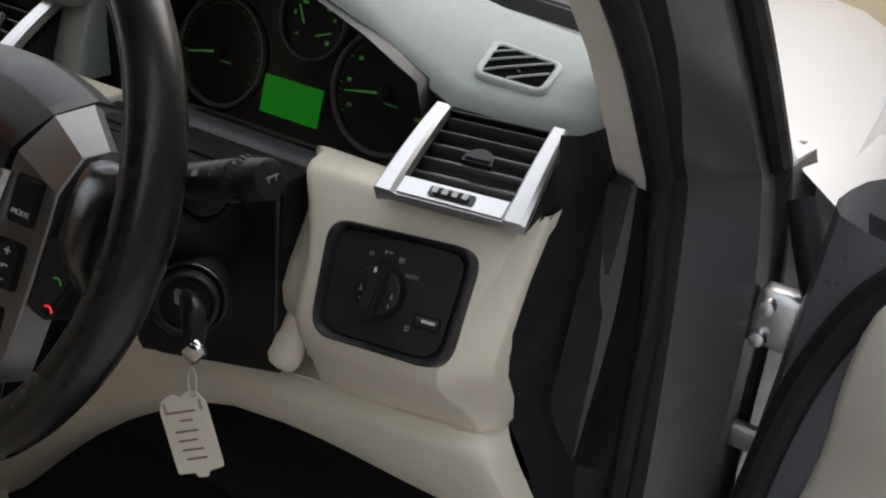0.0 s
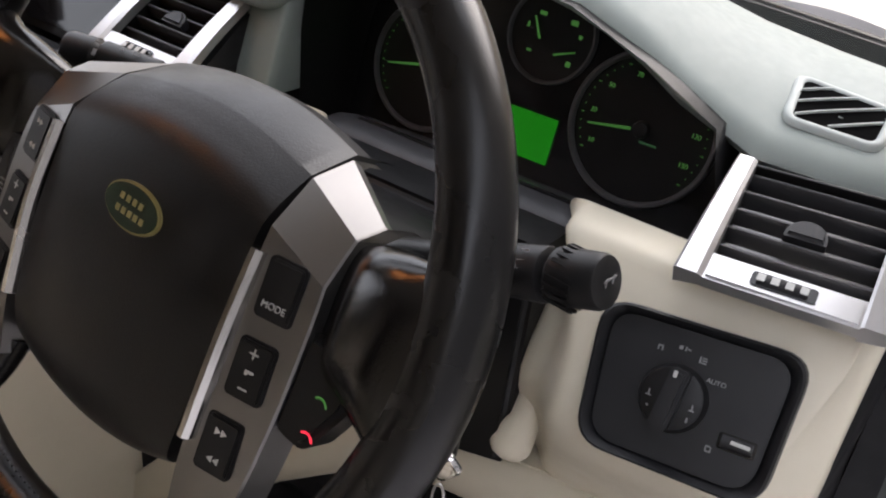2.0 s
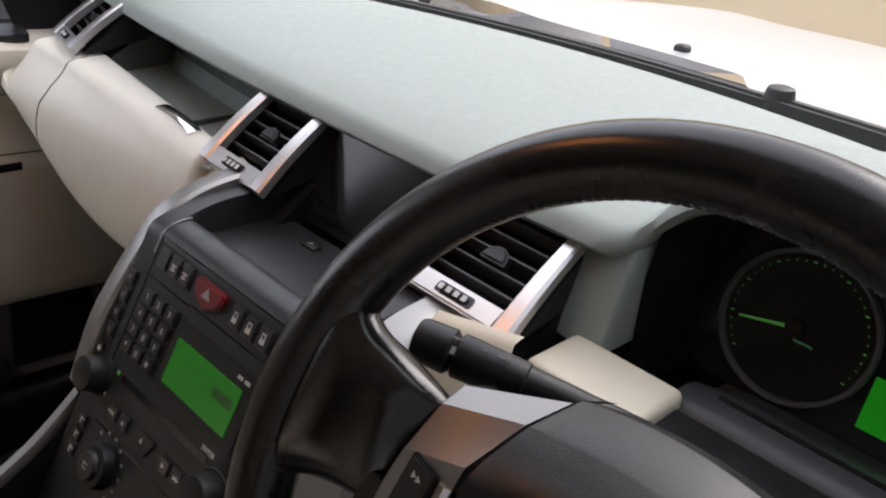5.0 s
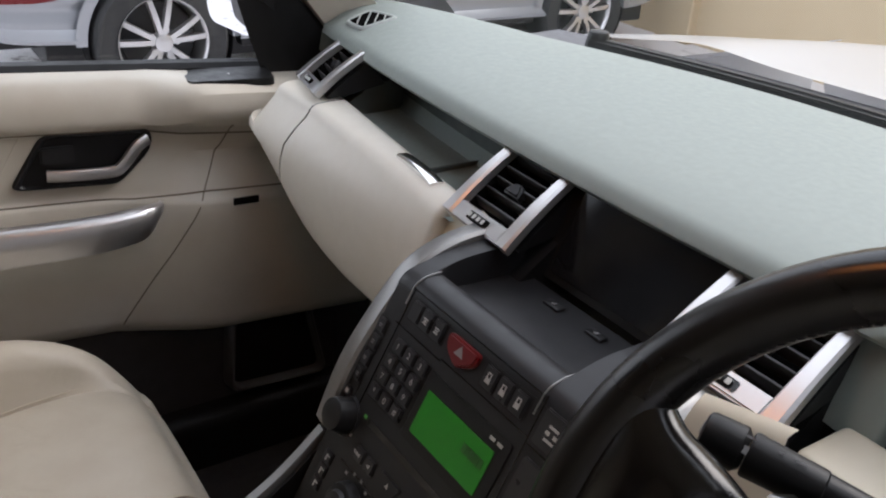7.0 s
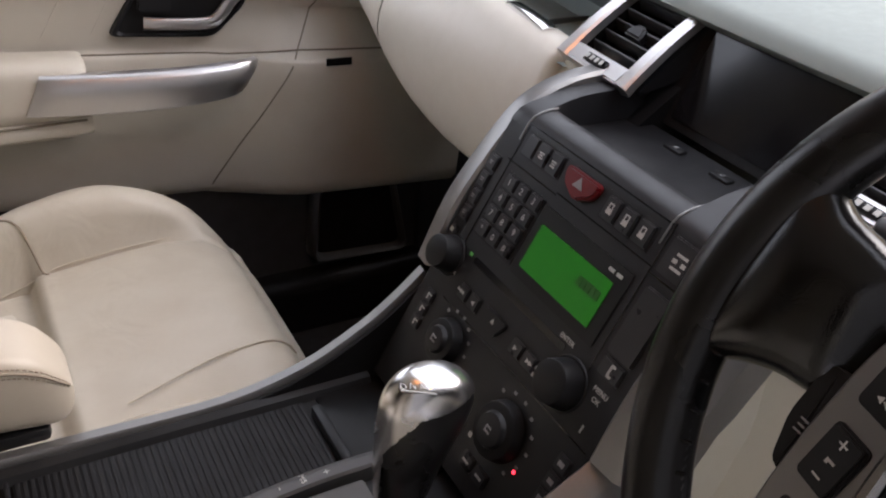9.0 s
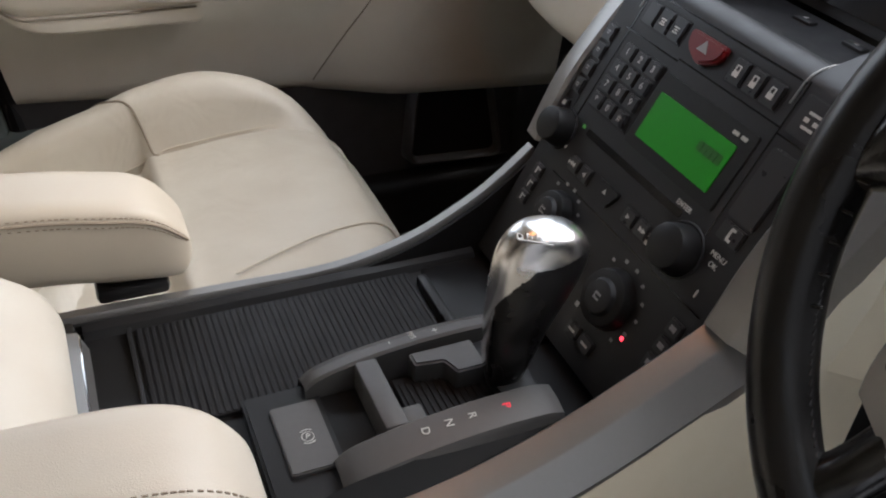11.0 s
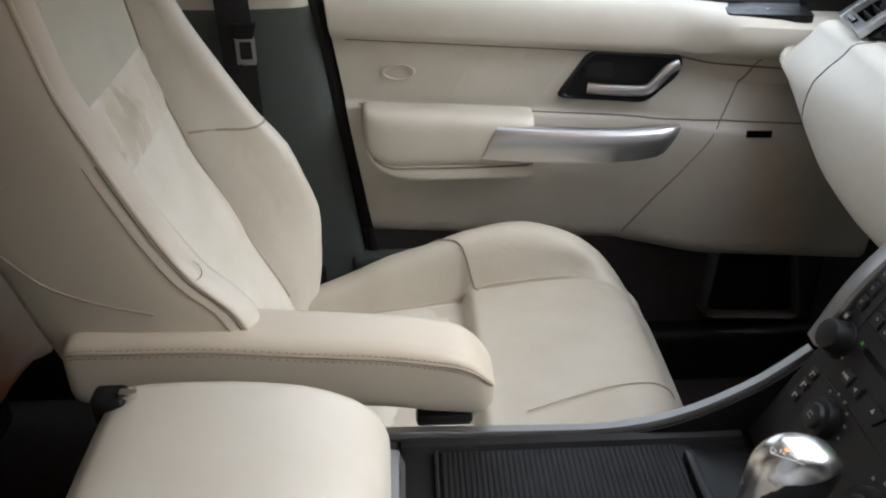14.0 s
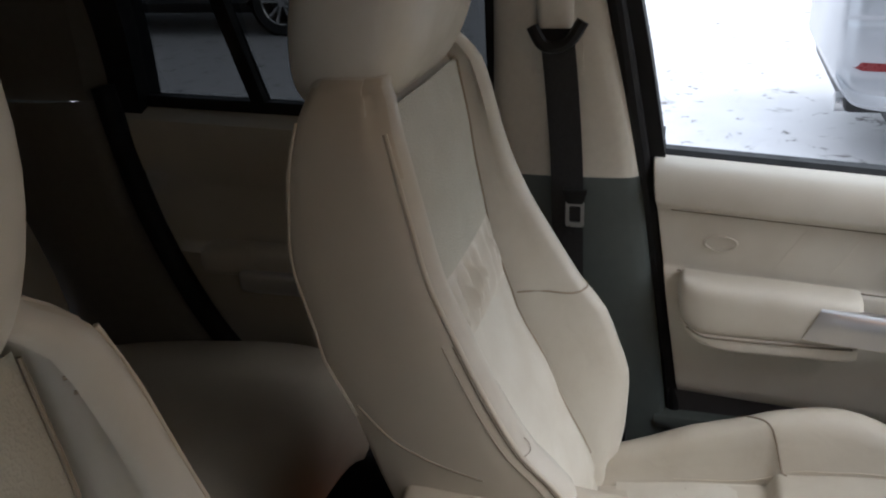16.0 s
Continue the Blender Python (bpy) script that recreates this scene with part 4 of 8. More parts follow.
vent = build_vent()
part("vent_carrier", skin([[(x, y + o, z) for y, z in ((0.230, 1.1545), (0.298, 1.197), (0.36, 1.197), (0.36, 1.12), (0.275, 1.135))] for x, o in ((0.590, 0.0), (0.700, 0.016))], True, True), TITAN, dash, "grey vent surround", smooth=0)
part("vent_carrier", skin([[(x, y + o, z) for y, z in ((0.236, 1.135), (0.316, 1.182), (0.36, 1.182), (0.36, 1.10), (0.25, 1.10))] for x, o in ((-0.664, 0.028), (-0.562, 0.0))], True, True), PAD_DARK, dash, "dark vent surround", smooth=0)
VENTS = [
    ((0.6513, 0.2579, 1.1936), (0.9961, 0.0762, 0.0437), (-0.0876, 0.8981, 0.4310), 1.066, 1.01),
    ((-0.1585, 0.2326, 1.1891), (0.9988, -0.049, 0.004), (0.0358, 0.7805, 0.6241), 0.893, 0.933),
    ((0.1293, 0.2305, 1.1892), (0.9997, 0.0165, -0.0199), (-0.0029, 0.8358, 0.549), 0.940, 0.925),
    ((-0.6158, 0.2781, 1.1924), (0.9732, -0.2242, 0.051), (0.1482, 0.7814, 0.6061), 0.950, 0.853),
]
vent.matrix_basis = facing(*VENTS[0][:3]) @ Matrix.Diagonal((*VENTS[0][3:], 1, 1))
for o, rgt, up, fx, fy in VENTS[1:]:
    copy_thing(vent, facing(o, rgt, up) @ Matrix.Diagonal((fx, fy, 1, 1)))

# ---- instruments ----
clus = thing("instrument_cluster", (0.40, 0.34, 1.12), "black instrument cluster with green-lit dials and display", "instruments")
cm = facing((0.405, 0.357, 1.180), (1, 0, 0), (0, 0.26, 1))
part("panel", slab(round_quad([(-0.19, -0.06), (0.175, -0.062), (0.165, 0.04), (0.06, 0.105), (-0.06, 0.105), (-0.185, 0.06)], 0.02), 0.006, shift(cm, 0, 0, -0.006)), BLACK_GLOSS, clus)
TUNNEL = ((0.222, 1.11, 1.115), (0.221, 1.20, 1.20), (0.226, 1.238, 1.238), (0.26, 1.268, 1.268), (0.33, 1.286, 1.288), (0.40, 1.286, 1.287), (0.46, 1.274, 1.280), (0.52, 1.252, 1.258), (0.575, 1.226, 1.231), (0.604, 1.12, 1.12))
for rows, mat in ((TUNNEL[:4], BLACK), (TUNNEL[3:], BLACK)):
    part("tunnel", skin([[(x, 0.29, z2), (x + (0.012 if x < 0.25 else 0), 0.33, (z + z2) / 2), (x + (0.016 if x < 0.25 else 0), 0.365, z)] for x, z, z2 in rows], False, False), mat, clus, smooth=60)
DIALS = [("rev_counter", 0.308, 1.180, 0.055, 214), ("speedometer", 0.504, 1.187, 0.0575, 206), ("fuel_gauge", 0.411, 1.232, 0.0375, 0)]
for name, x, z, r, a in DIALS:
    y = 0.357 + (z - 1.18) * 0.26
    dmx = shift(facing((x, y, z), (1, 0, 0), (0, 0.26, 1)), 0, 0, 0.001)
    d = part(name, cyl(dmx @ Vector((0, 0, 0.0)), dmx @ Vector((0, 0, 0.001)), r * 0.95, n=40), BLACK, clus, "round black dial with a silver ring")
    part("ring", ring_mesh(dmx, r * 0.945, r * 1.03, 0.005), DIAL_RING, d, "dull silver ring")
    marks = []
    if a:
        for k in range(33):
            t = radians(a + 6 - k * (248 / 32))
            big = k % 4 == 0
            marks.append((r * 0.86 * math.cos(t), r * 0.86 * math.sin(t), 0.0024 if big else 0.0010, 0.0010))
        tagged(bars(marks, shift(dmx, 0, 0, 0.0014), GREEN_MARK, d, "dial_mark"), kind="stuff")
        if name == "speedometer":
            for k, n in enumerate(("10", "30", "50", "70", "90", "110", "130", "150")):
                t = radians(a + 3 - k * 33)
                words(n, 0.0052, shift(dmx, r * 0.72 * math.cos(t), r * 0.70 * math.sin(t), 0.0014), GREEN_MARK, d, "numeral")
        t = radians(a - 16) if name == "speedometer" else radians(a - 22)
    else:
        marks = [(-0.016, -0.016, 0.004, 0.002), (0.02, -0.018, 0.004, 0.004), (0.016, 0.013, 0.006, 0.004), (-0.012, 0.014, 0.006, 0.003), (-0.022, 0.003, 0.002, 0.004), (0.024, 0.004, 0.003, 0.003)]
        bars(marks, shift(dmx, 0, 0, 0.0014), GREEN_MARK, d, "dial_mark")
        t = radians(118)
        for u in (radians(118), radians(20)):
            c, s = math.cos(u), math.sin(u)
            o = Vector((-0.012, 0.0)) if u > 1 else Vector((0.012, -0.012))
            ql = [o + Vector((c * l - s * w, s * l + c * w)) for l, w in ((-0.006, 0.0008), (-0.006, -0.0008), (0.012, -0.0005), (0.012, 0.0005))]
            part("needle", slab([tuple(p) for p in ql], 0.0012, shift(dmx, 0, 0, 0.002)), GREEN_MARK, d, "green pointer", smooth=0)
    if a:
        c, s = math.cos(t), math.sin(t)
        ql = [(c * l - s * w, s * l + c * w) for l, w in ((0.008, 0.0012), (0.008, -0.0012), (r * 0.74, -0.0006), (r * 0.74, 0.0006))]
        part("needle", slab(ql, 0.0016, shift(dmx, 0, 0, 0.003)), GREEN_MARK, d, "green pointer", smooth=0)
        part("needle_hub", cyl(dmx @ Vector((0, 0, 0.001)), dmx @ Vector((0, 0, 0.006)), 0.007, 0.006, 18, bevel=0.001), BLACK, d)
        bars([(0.008, -0.009, 0.014, 0.0016)], shift(dmx, 0, 0, 0.0014), DIM_MARK, d, "print")
dd = shift(facing((0.402, 0.351, 1.1545), (1, 0, 0), (0, 0.26, 1)), 0, 0, 0.001)
part("display", slab([(-0.035, -0.0185), (0.035, -0.0185), (0.035, 0.0185), (-0.035, 0.0185)], 0.0015, dd), GREEN_LCD, clus, "blank bright green display", smooth=0)

# ---- light switch ----
lsw = thing("light_switch", (0.6275, 0.193, 1.104), "charcoal headlamp switch panel with a rotary knob", "switch panel")
o4 = round_quad([(-0.055, -0.048), (0.058, -0.048), (0.0635, 0.045), (-0.063, 0.0435)], 0.020, 6)
i4 = [(x * 0.86, y * 0.86) for x, y in o4]
bm = skin([[lamp_face @ Vector((o[0] * (1 - f) + i[0] * f, o[1] * (1 - f) + i[1] * f, h)) for o, i in zip(o4, i4)] for f, h in ((0, -0.010), (0.1, 0.004), (0.30, 0.0055), (0.55, 0.0035), (1.0, -0.0035))], True, False)
part("bezel", bm, CHARCOAL, lsw, "charcoal rounded bezel")
part("panel", slab(i4, 0.0105, shift(lamp_face, 0, 0, -0.010)), CHARCOAL, lsw)
km = shift(lamp_face, -0.0050, -0.0028, 0.0)
knob = part("knob", cyl(km @ Vector((0, 0, 0)), km @ Vector((0, 0, 0.010)), 0.0205, 0.019, 36, bevel=0.002), BLACK, lsw, "black rotary knob")
bm = slab(rounded(-0.0058, -0.0185, 0.0058, 0.0185, 0.003), 0.011, shift(km, 0, 0, 0.0095) @ Matrix.Rotation(-0.12, 4, "Z"), 0.0025)
part("grip", bm, CHARCOAL, knob)
bars([(0.0, 0.015, 0.0022, 0.004)], shift(km, 0, 0, 0.0207), WHITE_INK, knob, "pointer")
bars([(-0.013, -0.002, 0.0032, 0.0008), (-0.013, 0.0, 0.0008, 0.003), (0.013, -0.003, 0.003, 0.0008), (0.013, -0.001, 0.0008, 0.003), (-0.012, -0.008, 0.0012, 0.0012), (0.012, -0.009, 0.0010, 0.003)], shift(km, 0, 0, 0.0101), GREY_INK, knob, "symbol")
bars([(-0.021, 0.0245, 0.0030, 0.0008), (-0.0222, 0.023, 0.0007, 0.0025), (-0.0198, 0.023, 0.0007, 0.0025), (-0.0095, 0.0270, 0.0022, 0.0022), (-0.0065, 0.0270, 0.0008, 0.0025), (-0.0045, 0.0270, 0.002, 0.0007), (0.003, 0.0235, 0.0008, 0.004), (0.0055, 0.025, 0.003, 0.0006), (0.0055, 0.0235, 0.003, 0.0006), (0.0055, 0.022, 0.003, 0.0006), (0.022, -0.0225, 0.003, 0.0007), (0.022, -0.0255, 0.003, 0.0007), (0.0206, -0.024, 0.0007, 0.003), (0.0234, -0.024, 0.0007, 0.003)], shift(lamp_face, 0, 0, 0.0006), GREY_INK, lsw, "symbol")
words("AUTO", 0.0042, shift(lamp_face, 0.0155, 0.0135, 0.0006), GREY_INK, lsw)
part("dimmer_slot", slab(rounded(0.0255, -0.0215, 0.0475, -0.0115, 0.002), 0.0006, shift(lamp_face, 0, 0, 0.0004)), BLACK_GLOSS, lsw)
part("dimmer_wheel", cyl(lamp_face @ Vector((0.0275, -0.0165, -0.001)), lamp_face @ Vector((0.0455, -0.0165, -0.001)), 0.0045, n=16), CHARCOAL, lsw)
bars([(0.0385, -0.0155, 0.011, 0.0022)], shift(lamp_face, 0, 0, 0.0036), WHITE_INK, lsw, "pointer")

# ---- steering wheel, column, key ----
wheel = thing("steering_wheel", (0.374, 0.014, 1.194), "black leather steering wheel with silver switch panels", "steering wheel")
wm = facing((0.374, 0.014, 1.194), (1, -0.02, 0), (0, math.sin(radians(25)), math.cos(radians(25))))
R, TR = 0.193, 0.0168
rings = []
for k in range(121):
    t = 2 * math.pi * k / 120
    side = abs(math.cos(t)) ** 10
    a, b = TR * (1 + 0.10 * side), TR * (1.05 + 0.08 * side)
    c, s = math.cos(t), math.sin(t)
    rings.append([wm @ Vector(((R + a * math.cos(u)) * c, (R + a * math.cos(u)) * s, b * math.sin(u))) for u in [2 * math.pi * j / 18 for j in range(18)]])
rim = part("rim", skin(rings, True, False), BLACK_LEATHER, wheel, "worn black leather rim", smooth=60)
# stitches round the inner edge
bm = bmesh.new()
for k in range(230):
    t = 2 * math.pi * (k + 0.5) / 230
    c, s = math.cos(t), math.sin(t)
    q = wm @ Matrix.Translation(((R - TR * 1.0) * c, (R - TR * 1.0) * s, 0.002)) @ Matrix.Rotation(t, 4, "Z") @ Matrix.Rotation(0.6, 4, "X")
    box((-0.0004, -0.0017, -0.0006), (0.0006, 0.0017, 0.0006), m=q, bm=bm)
tagged(part("stitching", bm, COWL, rim, "black cross stitching"), kind="stuff")
for t in (radians(197), radians(-17)):
    c, s = math.cos(t), math.sin(t)
    bm = ring_mesh(wm @ Matrix.Translation((R * c, R * s, 0)) @ Matrix.Rotation(t, 4, "Z") @ Matrix.Rotation(math.pi / 2, 4, "X"), TR * 1.0, TR * 1.035, 0.0016, 24)
    part("seam_band", bm, CHARCOAL, rim)


BRIGHT_BAR = material("polished_bar", (0.60, 0.585, 0.56), 0.26, metal=1.0, scale=30, mix=0.04, rough_var=0.02)


wm = facing((0.3845, 0.014, 1.194), (1, -0.02, 0), (0, math.sin(radians(25)), math.cos(radians(25)))) @ Matrix.Rotation(radians(-3), 4, "Z") @ Matrix.Translation((-0.005, 0, 0))


def cover_column(u):
    """Profile of the airbag cover at u from -1 to 1 across: lip, two sloping bands, face, rounded foot."""
    q, k = u * u, 1 - u * u
    band = [(0.0715, 0.079 - 0.011 * q, -0.062), (0.0715, 0.080 - 0.011 * q, -0.047), (0.0716, 0.0792 - 0.011 * q, -0.0440), (0.0730, 0.0652 - 0.011 * q, -0.0150)]
    face = [(0.0730, 0.0652 - 0.011 * q, -0.0150), (0.0742, 0.0560 - 0.0125 * q, -0.0035), (0.0752, 0.0440 - 0.0125 * q, 0.0066 + 0.0012 * k), (0.0756, 0.024 - 0.004 * q, 0.0098 + 0.0030 * k), (0.0756, -0.02, 0.0105 + 0.0042 * k), (0.0750, -0.055, 0.0100 + 0.0040 * k), (0.0720, -0.084 - 0.006 * k, 0.0082 + 0.0032 * k), (0.0680, -0.103 - 0.010 * k, 0.0030 + 0.0020 * k), (0.0642, -0.1125 - 0.0125 * k, -0.0070), (0.0630, -0.1145 - 0.0140 * k, -0.018), (0.0630, -0.1145 - 0.0140 * k, -0.040)]
    return [Vector((w * u, y, z)) for w, y, z in band[:3]] + smoothed([(w * u, y, z) for w, y, z in face], 6)


cols = []
for k in range(-24, 25):
    col = cover_column(k / 24)
    cols.append([wm @ v for v in col])
for s in (1, -1):
    edge_col = [wm @ (v + Vector((s * 0.0006, 0, -0.022))) for v in cover_column(s)]
    cols.insert(len(cols) if s > 0 else 0, edge_col)
part("airbag_cover", skin(cols, False, False), GRAIN, wheel, "grained black airbag cover with a sloping upper band", smooth=15)
for s in (1, -1):
    lines = [((0.0735, 0.0665, -0.0420), (0.1190, 0.0475, -0.0235)), ((0.0748, 0.0538, -0.0145), (0.1160, 0.0390, -0.0085)), ((0.0795, 0.0290, 0.0072), (0.1160, 0.0145, 0.0020))]
    low = [((0.0795, 0.0290, 0.0072), (0.1165, 0.0145, 0.0020)), ((0.0798, 0.002, 0.0092), (0.1185, -0.004, 0.0030)), ((0.0798, -0.05, 0.0098), (0.1195, -0.050, 0.0030)), ((0.0785, -0.090, 0.0080), (0.1170, -0.092, 0.0020)), ((0.0770, -0.1260, 0.0005), (0.1130, -0.1120, -0.0010))]
    inner = [Vector(p) for p, _ in lines[:2]] + smoothed([p for p, _ in low], 4)
    outer = [Vector(q) for _, q in lines[:2]] + smoothed([q for _, q in low], 4)
    rings = []
    for p, q in zip(inner, outer):
        rings.append([wm @ Vector((s * v.x, v.y, v.z)) for v in (p + Vector((0, 0, -0.020)), p, p.lerp(q, 0.33), p.lerp(q, 0.66), p.lerp(q, 0.985), q + Vector((0.0005, 0, -0.001)), q + Vector((0.001, 0, -0.024)))])
    rings.insert(0, [p + wm.to_3x3() @ Vector((0, -0.002, -0.008)) for p in rings[0]])
    spoke = part("switch_panel", skin(rings, False, False), PANEL_SILVER, wheel, "titanium grey switch panel", smooth=15)
    ends = [(0.0800, 0.0165, 0.0105), (0.0812, -0.03, 0.0135), (0.0812, -0.083, 0.0120)] if s > 0 else [(-0.0830, 0.0175, 0.0085), (-0.0800, -0.03, 0.0125), (-0.0745, -0.084, 0.0110)]
    part("bright_bar", sweep([wm @ Vector(v) for v in smoothed(ends, 4)], [(-0.0038, -0.008), (0.0038, -0.008), (0.0038, 0.0005), (0.0016, 0.0036), (-0.0016, 0.0036), (-0.0038, 0.0005)], up=wm.to_3x3() @ Vector((0, 0, 1))), BRIGHT_BAR, spoke, "polished silver bar", smooth=20)
    for j, (bx, by, bz) in enumerate(((0.0985, 0.0035, 0.0062), (0.1000, -0.0375, 0.0068), (0.0985, -0.0790, 0.0060))):
        q = wm @ Matrix.Translation((s * bx, by, bz)) @ Matrix.Rotation(s * 0.06, 4, "Z") @ Matrix.Rotation(s * 0.16, 4, "Y")
        part("button_well", slab(rounded(-0.0108, -0.0152, 0.0108, 0.0152, 0.003), 0.0012, shift(q, 0, 0, -0.0006)), RUBBER, spoke)
        b = part("button", slab(rounded(-0.0096, -0.0140, 0.0096, 0.0140, 0.0025), 0.0035, shift(q, 0, 0, -0.001), 0.001), BLACK, spoke, "black rocker button")
        if s > 0 and j == 0:
            words("MODE", 0.0048, shift(q, 0, -0.008, 0.0026), WHITE_INK, b)
        elif j == 1:
            bars([(0, 0.009, 0.005, 0.0008), (0, 0.009, 0.0008, 0.005), (0, -0.009, 0.005, 0.0008), (0.001, 0.0, 0.004, 0.0012), (-0.001, -0.0006, 0.0016, 0.0024)], shift(q, 0, 0, 0.0026), WHITE_INK, b, "symbol")
        else:
            for k, way in ((0.007, 1), (-0.007, -1)):
                for o in (-0.0018, 0.0018):
                    tri = [(o - way * 0.0016, k - 0.0018), (o - way * 0.0016, k + 0.0018), (o + way * 0.0016, k)]
                    part("symbol", slab(tri if way < 0 else tri[::-1], 0.0003, shift(q, 0, 0, 0.0025)), WHITE_INK, b, smooth=0)
    # black leather spoke from the panel's upper corner to the rim
    secs = []
    for x, y0, y1, hz, z in ((0.100, 0.030, -0.022, 0.006, -0.022), (0.116, 0.0370, -0.025, 0.011, -0.020), (0.132, 0.0440, -0.026, 0.0175, -0.011), (0.148, 0.0485, -0.028, 0.0195, -0.006), (0.164, 0.052, -0.034, 0.0185, -0.002), (0.180, 0.062, -0.044, 0.015, 0.0), (0.190, 0.070, -0.052, 0.010, 0.0)):
        cy, hy = (y0 + y1) / 2, (y0 - y1) / 2
        secs.append([wm @ Vector((s * x, cy + hy * math.copysign(abs(math.cos(u)) ** 0.7, math.cos(u)), z + hz * math.copysign(abs(math.sin(u)) ** 0.8, math.sin(u)))) for u in [2 * math.pi * j / 24 for j in range(24)]])
    part("spoke", soft_skin(secs, True, 1, 4, True), SHINY_LEATHER, wheel, "wrinkled shiny black leather spoke", smooth=60)
    # switch module under the spoke
    y1 = -0.060
    mod = part("side_module", slab(round_quad([(s * x, y) for x, y in (((0.118, y1 + 0.002), (0.138, y1), (0.153, -0.030), (0.150, -0.006), (0.118, -0.006)) if s > 0 else ((0.114, -0.058), (0.124, -0.060), (0.131, -0.036), (0.130, -0.006), (0.114, -0.006)))][::s], 0.006), 0.022, shift(wm, 0, 0, -0.020), 0.004, seg=3), BLACK, wheel, "black plastic switch module")
    if s > 0:
        for by, ink in ((-0.031, GREEN_MARK), (-0.049, RED_LETTER)):
            part("phone_symbol", tube([wm @ Vector((0.1385 + 0.0045 * math.cos(t), by - 0.004 + 0.0045 * math.sin(t), 0.0022)) for t in [radians(20 + 11 * j) for j in range(11)]], 0.0006, 6), ink, mod)
    else:
        bars([(-0.1225, -0.034, 0.005, 0.0008), (-0.1225, -0.037, 0.004, 0.0008), (-0.1225, -0.040, 0.005, 0.0008)], shift(wm, 0, 0, 0.0021), GREY_INK, mod, "symbol")
    secs = []
    for x, y, w, z in ((0.088, -0.118, 0.014, -0.012), (0.093, -0.142, 0.014, -0.010), (0.098, -0.158, 0.017, -0.004), (0.102, -0.172, 0.024, -0.001)):
        secs.append([wm @ Vector((s * (x + w * math.cos(u)), y, z + 0.013 * math.sin(u))) for u in [2 * math.pi * j / 14 for j in range(14)]])
    part("lower_spoke", soft_skin(secs, True, 1, 3, True), SHINY_LEATHER, wheel, smooth=60)
    # lacing where the rim's leather meets the spoke
    lace = bmesh.new()
    for k in range(9):
        t = radians(8 - 5.0 * k) if s > 0 else radians(172 + 5.0 * k)
        c, sn = math.cos(t), math.sin(t)
        q = wm @ Matrix.Translation(((R - TR * 0.92) * c, (R - TR * 0.92) * sn, 0.009)) @ Matrix.Rotation(t, 4, "Z") @ Matrix.Rotation(0.5 * s, 4, "X")
        box((-0.003, -0.0008, -0.001), (0.003, 0.0008, 0.0012), 0.0004, 1, m=q, bm=lace)
    tagged(part("lacing", lace, SHINY_LEATHER, rim, "black thread lacing"), kind="stuff")
bmx = shift(wm, -0.0005, 0.001, 0.0142) @ Matrix.Rotation(-0.02, 4, "Z")
ell = lambda a, b: [(a * math.cos(2 * math.pi * k / 36), b * math.sin(2 * math.pi * k / 36)) for k in range(36)]
badge = part("badge", slab(ell(0.0220, 0.0125), 0.0022, bmx, 0.0008), GOLD_INK, wheel, "oval green and gold badge")
part("badge_field", slab(ell(0.0206, 0.0112), 0.0006, shift(bmx, 0, 0, 0.0020)), GREEN_ENAMEL, badge, smooth=0)
bars([(-0.0080 + 0.0050 * k, 0.0034, 0.0030, 0.0034) for k in range(4)] + [(-0.0085 + 0.0048 * k, -0.0034, 0.0030, 0.0034) for k in range(5)], shift(bmx, 0, 0, 0.0027), GOLD_INK, badge, "emblem_bar")

col = thing("steering_column", (0.38, 0.16, 1.10), "black plastic steering column shroud", "column shroud")
rings = []
for y, zc, hw, hh in ((0.055, 1.165, 0.066, 0.050), (0.09, 1.144, 0.078, 0.052), (0.15, 1.115, 0.088, 0.052), (0.21, 1.095, 0.092, 0.048), (0.26, 1.08, 0.092, 0.045)):
    rings.append([(0.385 + hw * math.copysign(abs(math.cos(u)) ** 0.55, math.cos(u)), y, zc + hh * math.copysign(abs(math.sin(u)) ** 0.6, math.sin(u))) for u in [2 * math.pi * j / 24 for j in range(24)]])
part("shroud", soft_skin(rings, True, 1, 3, True), BLACK, col, smooth=50)
part("side_infill", slab([(0.29, 0.900), (0.29, 1.152), (0.514, 1.152), (0.514, 0.968), (0.45, 0.949)][::-1], 0.042, facing((0, 0.240, 0), (1, 0, 0), (0, 0, 1)), 0.005, seg=3), BLACK, col)
part("adjuster", cyl((0.488, 0.150, 1.160), (0.513, 0.116, 1.171), 0.016, 0.015, 28, bevel=0.003), RUBBER, col, "round black adjuster knob")
part("adjuster_ring", ring_mesh(facing((0.504, 0.128, 1.1665), (0.82, 0.55, 0.1), (-0.15, 0.3, 0.94)), 0.0165, 0.0215, 0.005, 32), BLACK_GLOSS, col)
part("lock_barrel", cyl((0.462, 0.165, 1.060), (0.4965, 0.113, 1.0770), 0.0265, 0.0245, 32, bevel=0.003), RUBBER, col, "round ignition lock")
part("lock_ring", ring_mesh(facing((0.4965, 0.113, 1.0770), (0.82, 0.56, 0.1), (-0.15, 0.3, 0.94)), 0.0195, 0.0245, 0.004, 44), CHARCOAL, col)
part("lock_collar", ring_mesh(facing((0.490, 0.1225, 1.0740), (0.82, 0.56, 0.1), (-0.15, 0.3, 0.94)), 0.0255, 0.0300, 0.005, 44), BLACK_GLOSS, col)

